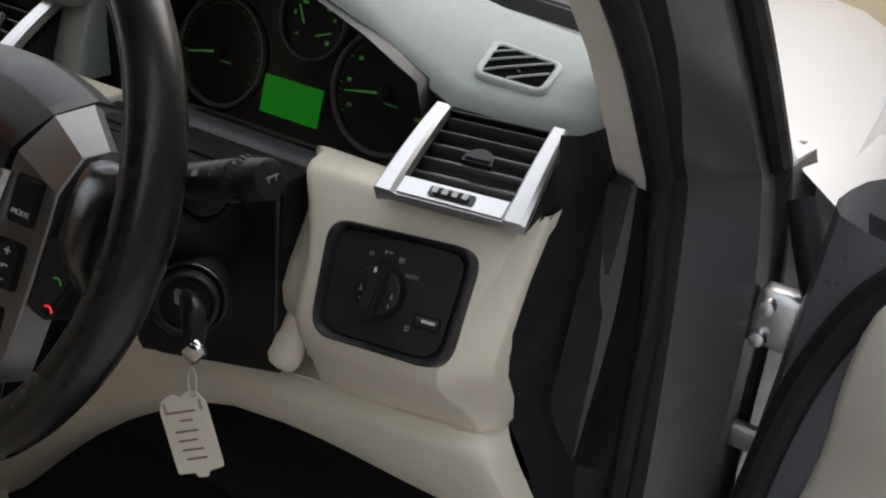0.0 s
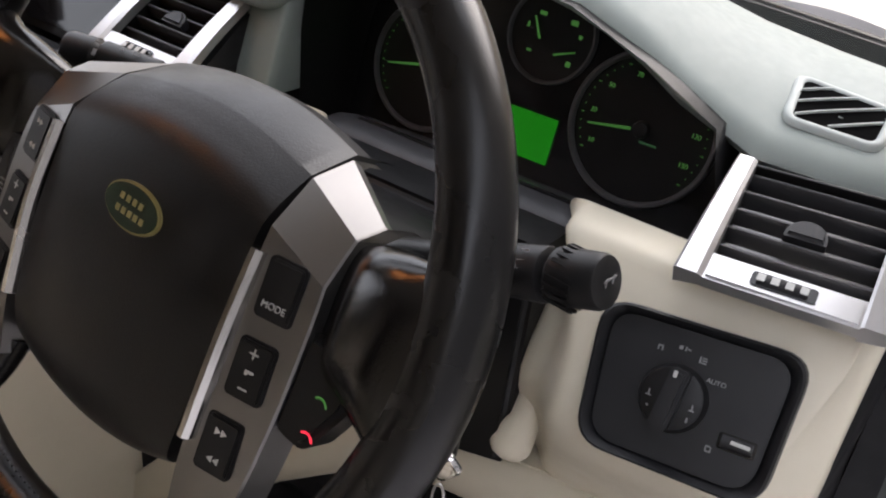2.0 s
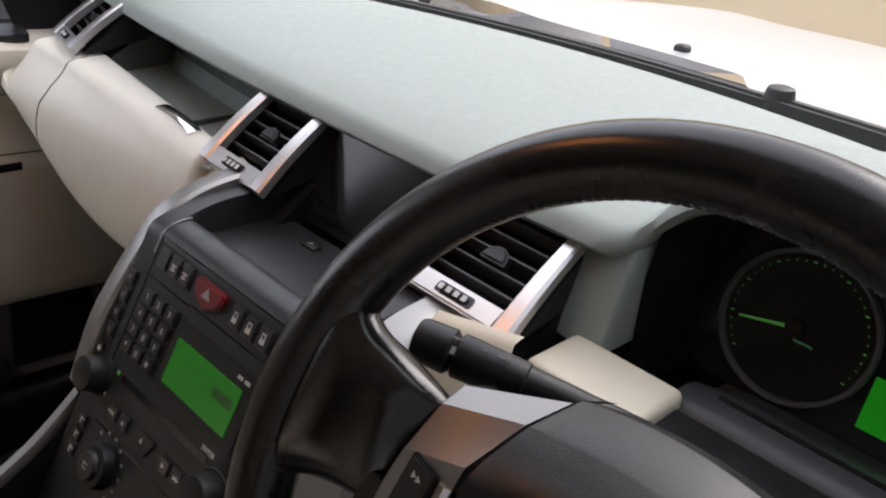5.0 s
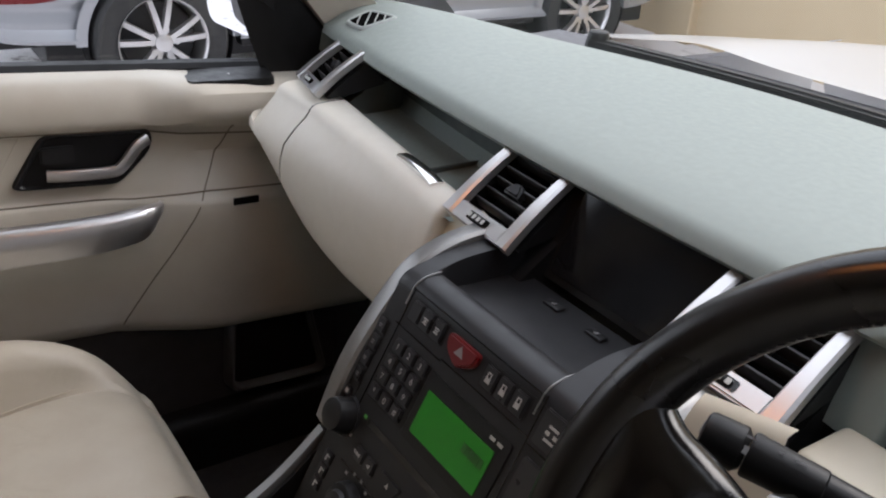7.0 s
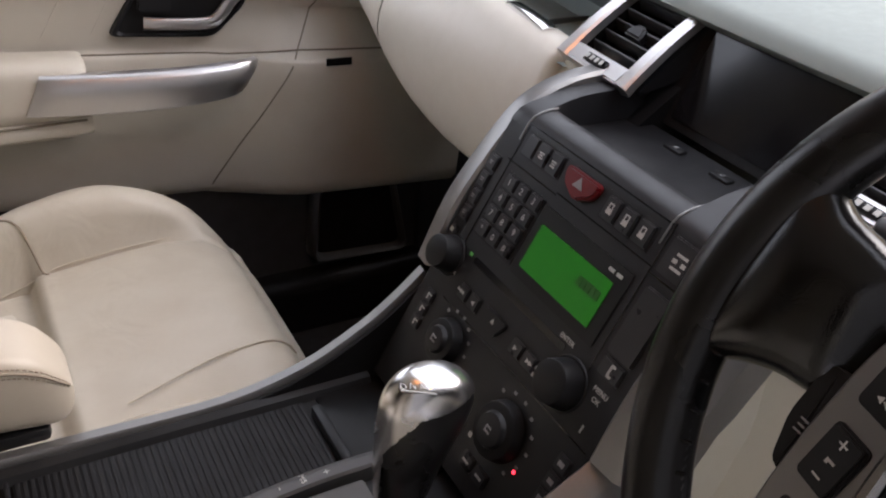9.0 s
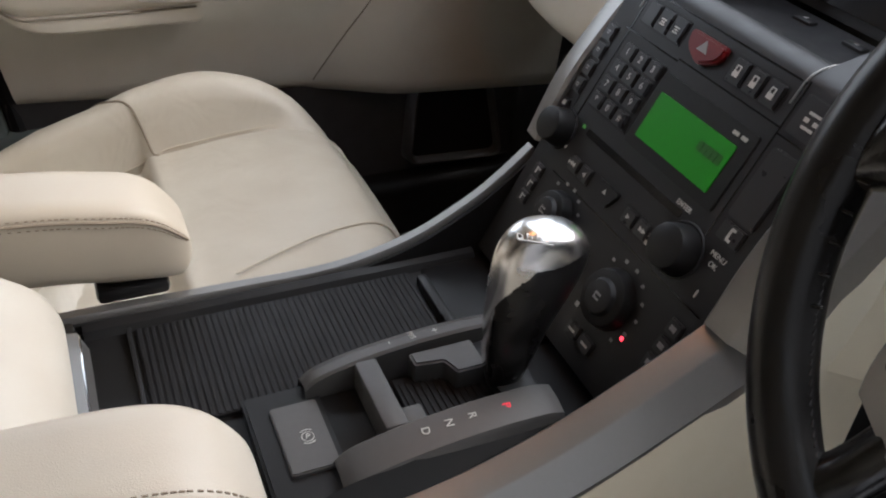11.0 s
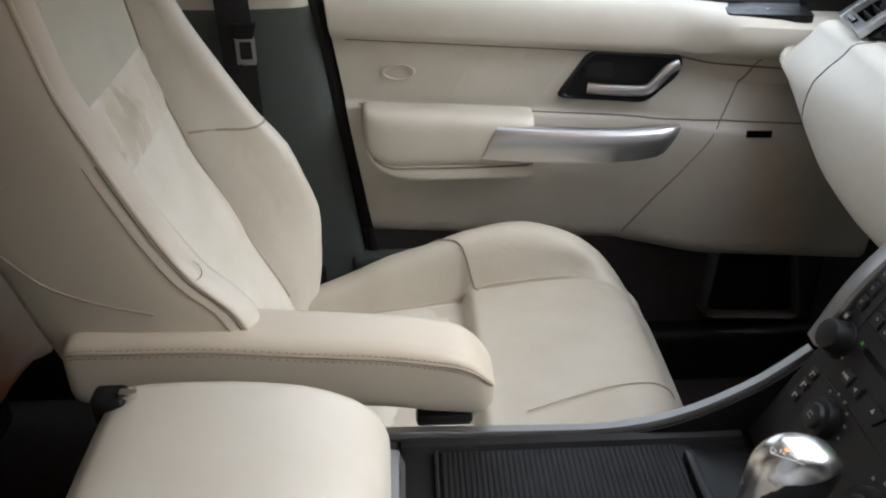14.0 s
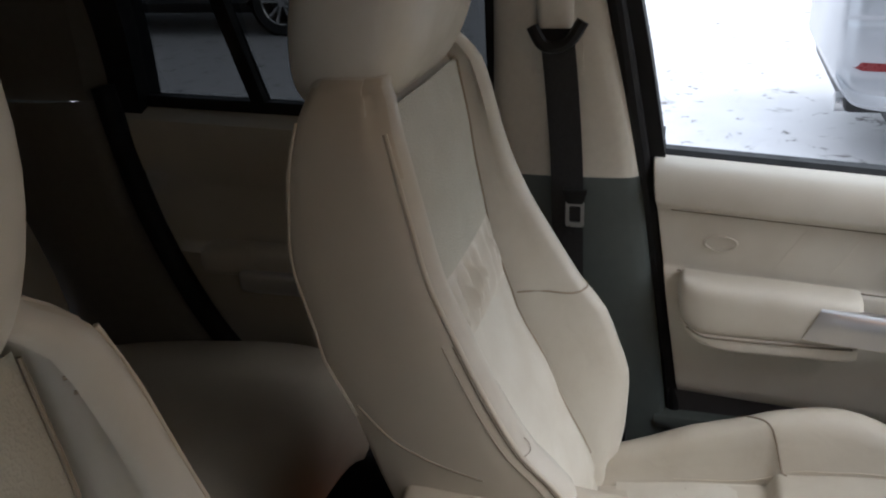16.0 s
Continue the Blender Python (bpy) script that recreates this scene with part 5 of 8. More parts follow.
# stalks
def stalk(p0, p1, label, symbols, f=1.0, ridged=True):
    st = thing("column_stalk", p0, label, "stalk", group="column stalks")
    p0, p1 = Vector(p0), Vector(p1)
    d = p1 - p0
    part("lever", cyl(p0, p0 + d * 0.62, 0.010 * f, 0.0145 * f, 20), BLACK, st)
    part("grip", cyl(p0 + d * 0.50, p0 + d * (0.80 if ridged else 0.813), 0.0150 * f, 0.0165 * f, 24, bevel=0.002), BLACK, st)
    part("end_switch", cyl(p0 + d * 0.815, p1, 0.0168 * f, 0.0158 * f, 26, bevel=0.0035), BLACK, st, "ridged end switch")
    ridges = bmesh.new()
    for k in range(22 if ridged else 0):
        a = 2 * math.pi * k / 22
        q = facing(p0 + d * 0.87, d.cross(Vector((0, 0, 1))), (0, 0, 1)) @ Matrix.Rotation(a, 4, "Z") @ Matrix.Translation((0.0166 * f, 0, 0))
        box((-0.0004, -0.0009, -0.008), (0.0009, 0.0009, 0.006), m=q, bm=ridges)
    if ridged:
        tagged(part("ridge_band", ridges, BLACK, st), kind="stuff")
    fm = facing(p1 + d.normalized() * 0.0002, d.cross(Vector((0, 0, 1))) * -1, (0, 0, 1))
    bars([(0, 0.002, 0.010, 0.0012), (0, -0.003, 0.006, 0.0012), (-0.003, 0.0, 0.001, 0.006), (0.003, 0.0, 0.001, 0.006)], fm, GREY_INK, st, "symbol")
    view = Vector((0.0, -0.75, 0.66))
    for g, w in symbols:
        c = p0 + d * g
        bars([(0, 0, w, 0.0045), (0, 0.007, w * 0.6, 0.001)], facing(c + view * 0.0164 * f, d, view.cross(d) * -1 if view.cross(d).z < 0 else view.cross(d)), GREY_INK, st, "symbol")
    return st


stalk((0.455, 0.10, 1.168), (0.603, 0.083, 1.224), "black wiper stalk with ridged end switch", ((0.60, 0.006), (0.72, 0.007)), 0.85)
stalk((0.322, 0.142, 1.199), (0.203, 0.086, 1.219), "black indicator and lamp stalk", ((0.58, 0.010), (0.66, 0.004), (0.78, 0.009)), 0.78, False)

# key, ring and tag
key = thing("ignition_key", (0.53, 0.085, 1.085), "black-headed key in the ignition lock", "key")
part("blade", box((0.500, 0.098, 1.086), (0.520, 0.102, 1.098), 0.001, m=None), STEEL, key)
part("head", soft_skin([[Vector(c) + Vector((0.006 * math.cos(a) * w, 0.008 * math.cos(a) * w, 0.016 * math.sin(a) * w)) for a in [2 * math.pi * k / 12 for k in range(12)]] for c, w in (((0.508, 0.102, 1.092), 0.5), ((0.520, 0.096, 1.090), 0.8), ((0.530, 0.088, 1.082), 0.9), ((0.536, 0.082, 1.070), 0.5))], True, 1, 3), BLACK, key)
part("clip", box((-0.007, -0.0035, -0.010), (0.007, 0.0035, 0.010), 0.003, 2, m=Matrix.Translation((0.537, 0.080, 1.069)) @ Matrix.Rotation(0.7, 4, "Y")), CHROME, key, "chrome key clip")
tag = thing("key_tag", (0.536, 0.077, 1.02), "cream card key tag with handwriting on the key ring", "key tag")
part("key_ring", tube([(0.5365 + 0.004 * math.cos(a), 0.0775, 1.044 + 0.013 * math.sin(a)) for a in [2 * math.pi * k / 24 for k in range(25)]], 0.0008, 6, up=(0, 1, 0)), STEEL, tag)
tg = facing((0.5345, 0.0765, 0.9965), (1, 0.55, 0.36), (-0.13, 0.16, 1)) @ Matrix.Diagonal((1.06, 1.10, 1, 1))
card = part("card", slab(round_quad([(-0.0175, -0.030), (-0.004, -0.030), (-0.004, -0.034), (0.005, -0.034), (0.005, -0.030), (0.0175, -0.028), (0.0175, 0.021), (0.012, 0.030), (0.004, 0.030), (0.0, 0.026), (-0.006, 0.030), (-0.015, 0.026), (-0.0175, 0.018)], 0.002, 2), 0.0012, tg, 0.0003), PAPER, tag, "cream card tag", smooth=0)
bars([(-0.003, 0.0165, 0.022, 0.0014), (0.0, 0.010, 0.009, 0.0013), (-0.002, 0.002, 0.017, 0.0013), (-0.003, -0.005, 0.014, 0.0013), (-0.001, -0.012, 0.016, 0.0013), (0.0, -0.019, 0.015, 0.0013)], shift(tg, 0, 0, 0.0013), INK, card, "handwriting")
bars([(-0.013, 0.020, 0.002, 0.008), (0.013, 0.020, 0.002, 0.008)], shift(tg, 0, 0, 0.0013), STITCH, card, "clip_mark")

# ---- centre stack ----
UPF = Vector((0, 0.454, 0.891)).normalized()
sm = facing((0.0, 0.097, 1.127), (1, 0, 0), UPF)   # local x is the car's x, local y up the face, z out
stack = thing("centre_stack", (MID, 0.1, 0.9), "charcoal centre stack with radio and heater controls", "centre stack")
part("fascia", slab([(-0.142, -0.250), (0.107, -0.250), (0.107, 0.0145), (-0.142, 0.0145)], 0.03, shift(sm, 0, 0, -0.030), 0.002), CHARCOAL, stack, smooth=0)
# rounded hood running back to the screen
FRONT = [(0.1028, 1.1380), (0.1050, 1.1425), (0.1095, 1.1470), (0.1160, 1.1496)]
rings = []
for x in (-0.1425, -0.140, -0.130, -0.122, -0.1195, -0.1170, -0.10, -0.05, 0.0, 0.04, 0.0565, 0.0590, 0.062, 0.08, 0.105, 0.1075):
    if -0.118 < x < 0.058:
        back = [(0.125, 1.1506), (0.132, 1.1496), (0.1355, 1.1470), (0.138, 1.140), (0.142, 1.1345), (0.165, 1.1325), (0.225, 1.1315)]
    else:
        back = [(0.125, 1.1520), (0.134, 1.1540), (0.146, 1.1570), (0.158, 1.1590), (0.170, 1.1600), (0.185, 1.1605), (0.225, 1.1600)]
    o = 0.003 if x in (-0.1425, 0.1075) else 0.0
    rings.append([(x, y, z - o) for y, z in FRONT + back])
part("hood", skin(rings, False, False), CHARCOAL, stack, "charcoal hood with a sunk ledge below the screen", smooth=32)
for x in (-0.1183, 0.0578):
    part("hood_crease", tube([(x, y, z + 0.0004) for y, z in [(0.0975, 1.1285)] + FRONT + [(0.125, 1.1512), (0.133, 1.1512)]], 0.0009, 6), TITAN, stack)
for x in (-0.052, 0.002):
    b = part("screen_button", box((x - 0.010, 0.202, 1.130), (x + 0.010, 0.212, 1.1345), 0.0015), BLACK, stack, "black button below the screen")
    bars([(x, 0.2065, 0.004, 0.002), (x + 0.001, 0.2085, 0.0025, 0.001)], Matrix.Translation((0, 0, 1.1346)), GREY_INK, b, "symbol")
for x0, x1 in ((-0.203, -0.101), (0.076, 0.180)):
    part("vent_carrier", skin([[(x, y, z) for y, z in ((0.205, 1.130), (0.285, 1.188), (0.31, 1.188), (0.31, 1.10), (0.21, 1.11))] for x in (x0, x1)], True, True), BLACK, stack, smooth=0)
scr = thing("touch_screen", (MID, 0.26, 1.13), "dark switched-off screen in the dashboard", "screen")
cmx = facing((MID, 0.255, 1.180), (1, 0, 0), (0, 0.40, 0.9))
part("frame", slab(rounded(-0.098, -0.052, 0.098, 0.056, 0.006), 0.006, shift(cmx, 0, 0, -0.008), 0.001), BLACK, scr)
part("display", slab(rounded(-0.083, -0.044, 0.083, 0.046, 0.004), 0.002, shift(cmx, 0, 0, -0.002), 0.0006), SCREEN, scr, "dark glass display")

# joints in the fascia
def line(x0, y0, x1, y1, w=0.0012):
    d = Vector((x1 - x0, y1 - y0)).normalized()
    nrm = Vector((-d.y, d.x)) * w / 2
    q = [Vector((x0, y0)) + nrm, Vector((x0, y0)) - nrm, Vector((x1, y1)) - nrm, Vector((x1, y1)) + nrm]
    part("joint", slab([tuple(v) for v in q], 0.0006, shift(sm, 0, 0, -0.0002)), BLACK_GLOSS, stack, smooth=0)


for seg in ((-0.120, 0.018, 0.060, 0.018), (-0.120, -0.016, -0.050, -0.016), (-0.115, 0.018, -0.116, -0.125), (0.062, 0.02, 0.064, -0.10), (-0.105, -0.146, 0.10, -0.146), (0.062, -0.018, 0.104, -0.018), (-0.05, -0.014, 0.062, -0.014)):
    line(*seg)


def triangle(parent, x, y, size, way, z=0.0026):
    """A printed arrow head that points along way (1 right, -1 left, 0 up)."""
    pts = [(x - size * way / 2, y - size / 2), (x - size * way / 2, y + size / 2), (x + size * way / 2, y)] if way else [(x - size / 2, y - size / 2), (x + size / 2, y - size / 2), (x, y + size / 2)]
    if way > 0:
        pts = pts[::-1]
    part("symbol", slab(pts, 0.0002, shift(sm, 0, 0, z)), WHITE_INK, parent, smooth=0)


def well(x0, y0, x1, y1):
    part("key_well", slab(rounded(x0, y0, x1, y1, 0.002), 0.0008, shift(sm, 0, 0, -0.0004)), BLACK, stack, smooth=0)


for q in ((-0.1105, -0.0075, -0.0575, 0.0135), (-0.003, -0.0095, 0.0525, 0.0115), (-0.1115, -0.0845, -0.0555, -0.0235), (-0.1415, -0.1005, -0.1260, -0.0185), (-0.0935, -0.137, -0.0600, -0.121), (-0.0120, -0.137, 0.0235, -0.121)):
    well(*q)


def button(x, y, w, h, mat=None, name="button", label="", depth=0.003, r=0.0015):
    return part(name, slab(rounded(x - w / 2, y - h / 2, x + w / 2, y + h / 2, r), depth, shift(sm, 0, 0, -0.0005), 0.0011), mat or KEY, stack, label)


def mark(b, *rows, z=0.0026, ink=None):
    bars(rows, shift(sm, 0, 0, z), ink or WHITE_INK, b, "symbol")


for k, x in enumerate((-0.101, -0.084, -0.067)):
    b = button(x, 0.003, 0.015, 0.018, label="charcoal push button")
    if k:
        mark(b, (x, 0.0042, 0.0060, 0.0011), (x, 0.0022, 0.0040, 0.0011), (x, 0.0002, 0.0055, 0.0011))
for k, x in enumerate((0.0065, 0.0245, 0.0425)):
    b = button(x, 0.001, 0.0155, 0.018)
    mark(b, (x, -0.001, 0.0055, 0.0042), (x - 0.0019, 0.0030, 0.0009, 0.0040), (x + 0.0019, 0.0030, 0.0009, 0.0040), (x, 0.0050, 0.0046, 0.0009))
# hazard switch: a red shield
b = part("hazard_switch", slab(round_quad([(-0.052, 0.011), (-0.009, 0.011), (-0.012, -0.002), (-0.030, -0.011), (-0.048, -0.002)], 0.006, 4), 0.006, shift(sm, 0, 0, -0.0005), 0.002), RED, stack, "red hazard warning switch")
tri3 = [(-0.036, -0.001), (-0.024, -0.001), (-0.030, 0.008)]
part("symbol", slab(tri3, 0.0004, shift(sm, 0, 0, 0.0054)), GREY_INK, b, smooth=0)
for k, y in enumerate((-0.027, -0.0435, -0.060, -0.076)):
    b = button(-0.1335, y, 0.0125, 0.0135)
    mark(b, (-0.1335, y + 0.001, 0.0042, 0.0010), (-0.1335, y - 0.001, 0.0030, 0.0010), ink=GREY_INK)
b = button(-0.136, -0.095, 0.010, 0.009)
mark(b, (-0.136, -0.095, 0.004, 0.004))
for r in range(4):
    for c in range(3):
        x, y = -0.100 + 0.0175 * c - 0.001 * r, -0.031 - 0.015 * r
        b = button(x, y, 0.0150, 0.0125, KEY, depth=0.0038, label="small keypad button")
        words("123456789*0#"[3 * r + c], 0.0078, shift(sm, x, y, 0.0034), WHITE_INK, b, "key_print", depth=0.0001)
# radio display
part("display_frame", slab(rounded(-0.053, -0.087, 0.056, -0.026, 0.003), 0.0015, shift(sm, 0, 0, -0.0004), 0.0006), BLACK, stack)
d = part("radio_display", slab(rounded(-0.045, -0.078, 0.0435, -0.040, 0.001), 0.001, shift(sm, 0, 0, 0.0009)), RADIO_LCD, stack, "green lit radio display", smooth=0)
bars([(0.0165 + 0.0052 * k, -0.0545, 0.0048, 0.0075) for k in range(5)], shift(sm, 0, 0, 0.0021), LCD_DARK, d, "lcd_segment")
bars([(0.036, -0.033, 0.006, 0.0028), (0.045, -0.033, 0.006, 0.0028)], shift(sm, 0, 0, 0.0013), WHITE_INK, stack, "print")
# phone and storage panel on the right
b = button(0.0815, -0.052, 0.026, 0.054, r=0.003)
b = button(0.0815, -0.0885, 0.022, 0.014)
mark(b, (0.0815, -0.0885, 0.002, 0.008), (0.083, -0.0845, 0.004, 0.002), (0.083, -0.0925, 0.004, 0.002))
b = button(0.082, 0.0, 0.030, 0.028)
mark(b, (0.082, 0.004, 0.010, 0.002), (0.078, -0.001, 0.004, 0.003), (0.086, -0.001, 0.004, 0.003), (0.082, -0.006, 0.010, 0.002))
# slot, knobs and transport keys
part("disc_slot", slab(rounded(-0.094, -0.1045, 0.036, -0.0985, 0.002), 0.001, shift(sm, 0, 0, -0.0004)), BLACK_GLOSS, stack, "disc slot")
bars([(-0.1005, -0.100, 0.004, 0.003)], shift(sm, 0, 0, 0.0002), GREEN_MARK, stack, "pilot_lamp")
for x, y, r in ((-0.124, -0.1135, 0.0170), (0.053, -0.1205, 0.0195)):
    a = shift(sm, x, y, 0)
    k = part("knob", cyl(a @ Vector((0, 0, -0.001)), a @ Vector((0, 0, 0.018)), r, r * 0.86, 36, bevel=0.0022), BLACK, stack, "black rotary knob")
    part("knob_ring", ring_mesh(shift(a, 0, 0, -0.0005), r * 1.0, r * 1.1, 0.002, 40), CHARCOAL, k)
for x, w in ((-0.085, 0.014), (-0.0685, 0.014), (-0.003, 0.015), (0.0145, 0.015)):
    b = button(x, -0.129, w, 0.013)
    way = -1 if x < -0.02 else 1
    triangle(b, x, -0.129, 0.0042, way)
    if x in (-0.085, 0.0145):
        triangle(b, x + way * 0.0036, -0.129, 0.0042, way)
b = part("eject_button", slab(round_quad([(-0.054, -0.121), (-0.022, -0.121), (-0.030, -0.138), (-0.046, -0.138)], 0.004), 0.003, shift(sm, 0, 0, -0.0005), 0.0008), CHARCOAL, stack)
triangle(b, -0.038, -0.127, 0.0045, 0)
words("ENTER", 0.0055, shift(sm, 0.034, -0.095, 0.0002), WHITE_INK, stack)
words("MENU", 0.0055, shift(sm, 0.0835, -0.106, 0.0002), WHITE_INK, stack)
words("OK", 0.0055, shift(sm, 0.0835, -0.113, 0.0002), WHITE_INK, stack)
mark(stack, (0.086, -0.135, 0.0015, 0.006), (0.024, -0.128, 0.004, 0.003), (0.024, -0.134, 0.004, 0.003), (-0.093, -0.130, 0.003, 0.003), (-0.108, -0.123, 0.003, 0.003), z=0.0002)
# heater dials and small keys
for x, y, r in ((-0.074, -0.171, 0.0200), (0.027, -0.185, 0.0245)):
    a = shift(sm, x, y, 0)
    k = part("heater_dial", cyl(a @ Vector((0, 0, -0.001)), a @ Vector((0, 0, 0.011)), r, r * 0.92, 36, bevel=0.002), BLACK, stack, "black heater dial")
    part("dial_cap", cyl(a @ Vector((0, 0, 0.0105)), a @ Vector((0, 0, 0.0155)), r * 0.62, r * 0.55, 30, bevel=0.001), CHARCOAL, k)
    bars([(0.0, -0.002, 0.006, 0.0015), (0.0, 0.002, 0.006, 0.0015), (-0.003, 0, 0.0012, 0.006)], shift(a, 0, 0, 0.0157), GREY_INK, k, "symbol")
    rows = [((r + 0.0065) * math.cos(radians(t)), (r + 0.0065) * math.sin(radians(t)), 0.0032, 0.0026) for t in (-45, -20, 5, 30, 55, 80, 105, 130)]
    bars(rows, shift(a, 0, 0, 0.0002), GREY_INK, k, "scale")
bars([(0.0565, -0.1995, 0.0028, 0.0028)], shift(sm, 0, 0, 0.0004), RED_LAMP, stack, "pilot_lamp")
for k in range(3):
    y = -0.155 - 0.0135 * k
    b = button(-0.121, y, 0.013, 0.0115)
    mark(b, (-0.121, y, 0.0015, 0.006), (-0.118, y + 0.002, 0.004, 0.001))
    y = -0.164 - 0.0155 * k
    b = button(0.0895, y, 0.014, 0.0125)
    mark(b, (0.0895, y, 0.006, 0.004), ink=GREY_INK)
for k, x in enumerate((0.013, 0.032)):
    b = button(x, -0.226, 0.016, 0.013)
    mark(b, (x, -0.226, 0.008, 0.002))
mark(stack, (0.001, -0.209, 0.004, 0.004), z=0.0002)

# ---- side rails of stack and console ----
RAIL = [(-0.46, 0.905), (-0.352, 0.905), (-0.247, 0.9025), (-0.150, 0.902), (-0.079, 0.917), (-0.023, 0.945), (0.009, 0.968), (0.037, 0.993)]
RAIL_RIGHT = [(-0.46, 0.903), (-0.352, 0.903), (-0.26, 0.904), (-0.203, 0.908), (-0.144, 0.918), (-0.084, 0.938), (-0.03, 0.964), (0.009, 0.986), (0.037, 1.002)]
POST = [(0.032, 1.006), (0.055, 1.062), (0.084, 1.106), (0.112, 1.140), (0.135, 1.156), (0.165, 1.166), (0.20, 1.170)]


def rail(path_yz, x, w, parent, name, h=0.012, drop=0.03, mat=None, label=""):
    path = [(x, y, z) for y, z in path_yz]
    path = [tuple(v) for v in smoothed(path, 4)]
    s = 1 if x > MID else -1
    inn, out = -s * w / 2, s * w / 2
    if w > 0.04:
        prof = [(inn, -drop), (inn, -0.003), (inn * 0.88, 0.0), (out * 0.04, -0.0025), (out * 0.12, -0.004), (out, -0.020), (out, -drop)]
    else:
        prof = [(inn, -drop), (inn, -0.003), (inn * 0.8, 0.0), (out * 0.5, -0.002), (out * 0.85, -0.006), (out, -0.012), (out, -drop)]
    return part(name, sweep(path, prof), mat or SILVER, parent, label, smooth=40)


con = thing("centre_console", (MID, -0.2, 0.5), "black centre console with silver side rails", "console")
rail(RAIL, -0.1605, 0.017, con, "side_rail", mat=TITAN, label="satin silver console rail")
rail([(y, z - 0.0035) for y, z in RAIL], -0.1485, 0.008, con, "inner_edge", drop=0.05, mat=BLACK, label="black inner edge of the rail")
rail(RAIL_RIGHT, 0.1265, 0.044, con, "side_rail", drop=0.045, mat=TITAN, label="broad satin silver console rail")
rail(POST, -0.155, 0.028, stack, "side_post", drop=0.04, mat=TITAN, label="satin silver stack edge")
rail([(y - 0.006, z - 0.004) for y, z in POST], 0.130, 0.046, stack, "side_post", drop=0.05, mat=TITAN, label="satin silver stack edge")
# console sides
for s, x0, mat in ((-1, -0.166, BLACK), (1, 0.148, CREAM)):
    rings = [[(x0, y, z - (0.012 if s < 0 else 0.024)), (x0 + s * 0.010, y, z - 0.08), (x0 + s * 0.012, y, 0.50)] for y, z in [tuple(v)[:2] for v in smoothed([(y, z, 0) for y, z in (RAIL[:-1] if s < 0 else RAIL_RIGHT[:-1]) + [(0.045, 1.0), (0.09, 1.09), (0.15, 1.14)]], 2)]]
    part("side_panel", skin(rings, False, False), mat, con, "cream side panel" if s > 0 else "black side panel")

# ---- console top, selector, armrest box ----
part("top_plate", box((-0.148, -0.40, 0.80), (0.112, 0.02, 0.893), 0.004), BLACK, con)
part("mat_frame", skin([[(x, y, z) for x, z in ((-0.146, 0.902), (-0.138, 0.9), (-0.134, 0.894), (-0.02, 0.894))] for y in (-0.36, -0.075, -0.02)], False, False), BLACK, con)
matp = part("ribbed_mat", box((-0.133, -0.322, 0.892), (-0.018, -0.088, 0.897), 0.001), RUBBER, con, "ribbed black rubber mat")
for k in range(44):
    y = -0.319 + 0.228 * k / 43
    part("rib", box((-0.132, y - 0.0017, 0.8965), (-0.019, y + 0.0017, 0.8979), 0.0004, 1), RUBBER, matp)
part("mat_edge", box((-0.133, -0.328, 0.893), (-0.018, -0.3245, 0.9005), 0.001), CHARCOAL, con)
part("mat_pull", box((-0.118, -0.086, 0.893), (-0.03, -0.076, 0.905), 0.003), BLACK, con, "black roller cover pull")
part("front_tray", box((-0.135, -0.075, 0.893), (-0.01, 0.0, 0.8965), 0.002), BLACK, con)

# park brake switch
pk = thing("park_brake_switch", (0.033, -0.226, 0.90), "grey parking brake switch on the console", "switch")
part("switch_plate", slab(round_quad([(0.000, -0.246), (0.064, -0.246), (0.064, -0.212), (0.000, -0.212)], 0.003), 0.006, Matrix.Translation((0, 0, 0.9035)), 0.001), GATE, pk)
words("P", 0.0065, Matrix.Translation((0.034, -0.227, 0.9096)) @ Matrix.Rotation(radians(78), 4, "Z"), WHITE_INK, pk, "symbol", depth=0.0002)
part("symbol_ring", ring_mesh(Matrix.Translation((0.034, -0.227, 0.9094)), 0.0040, 0.0046, 0.0005, 28), WHITE_INK, pk)
for k in (-1, 1):
    part("symbol_arc", tube([(0.034 + k * 0.0064 * math.cos(t), -0.227 + 0.0064 * math.sin(t), 0.9097) for t in [radians(-40 + 10 * j) for j in range(9)]], 0.0004, 5), WHITE_INK, pk)

part("switch_surround", slab(round_quad([(-0.020, -0.262), (0.090, -0.262), (0.090, -0.206), (-0.020, -0.206)], 0.006), 0.0125, Matrix.Translation((0, 0, 0.8935)), 0.002), BLACK, con)
# selector gate
gate = thing("selector_gate", (0.035, -0.14, 0.895), "titanium grey gear selector surround with gate letters", "gear selector")
def gate_strip(x0, x1, rise, name):
    s = 1 if x1 > x0 else -1
    rings = []
    for y, z in [tuple(v)[:2] for v in smoothed([(-0.218, 0.915, 0), (-0.205, 0.924, 0), (-0.17, 0.932 + rise, 0), (-0.12, 0.937 + rise, 0), (-0.075, 0.937, 0), (-0.058, 0.933, 0)], 4)]:
        rings.append([(x0, y, 0.90), (x0, y, z - 0.002), (x0 + s * 0.002, y, z), (x0 + (x1 - x0) * 0.5, y, z - 0.001), (x1 - s * 0.002, y, z - 0.005), (x1, y, z - 0.009), (x1 + s * 0.006, y, 0.89)])
    return part(name, skin(rings, False, False), GATE, gate, smooth=40)


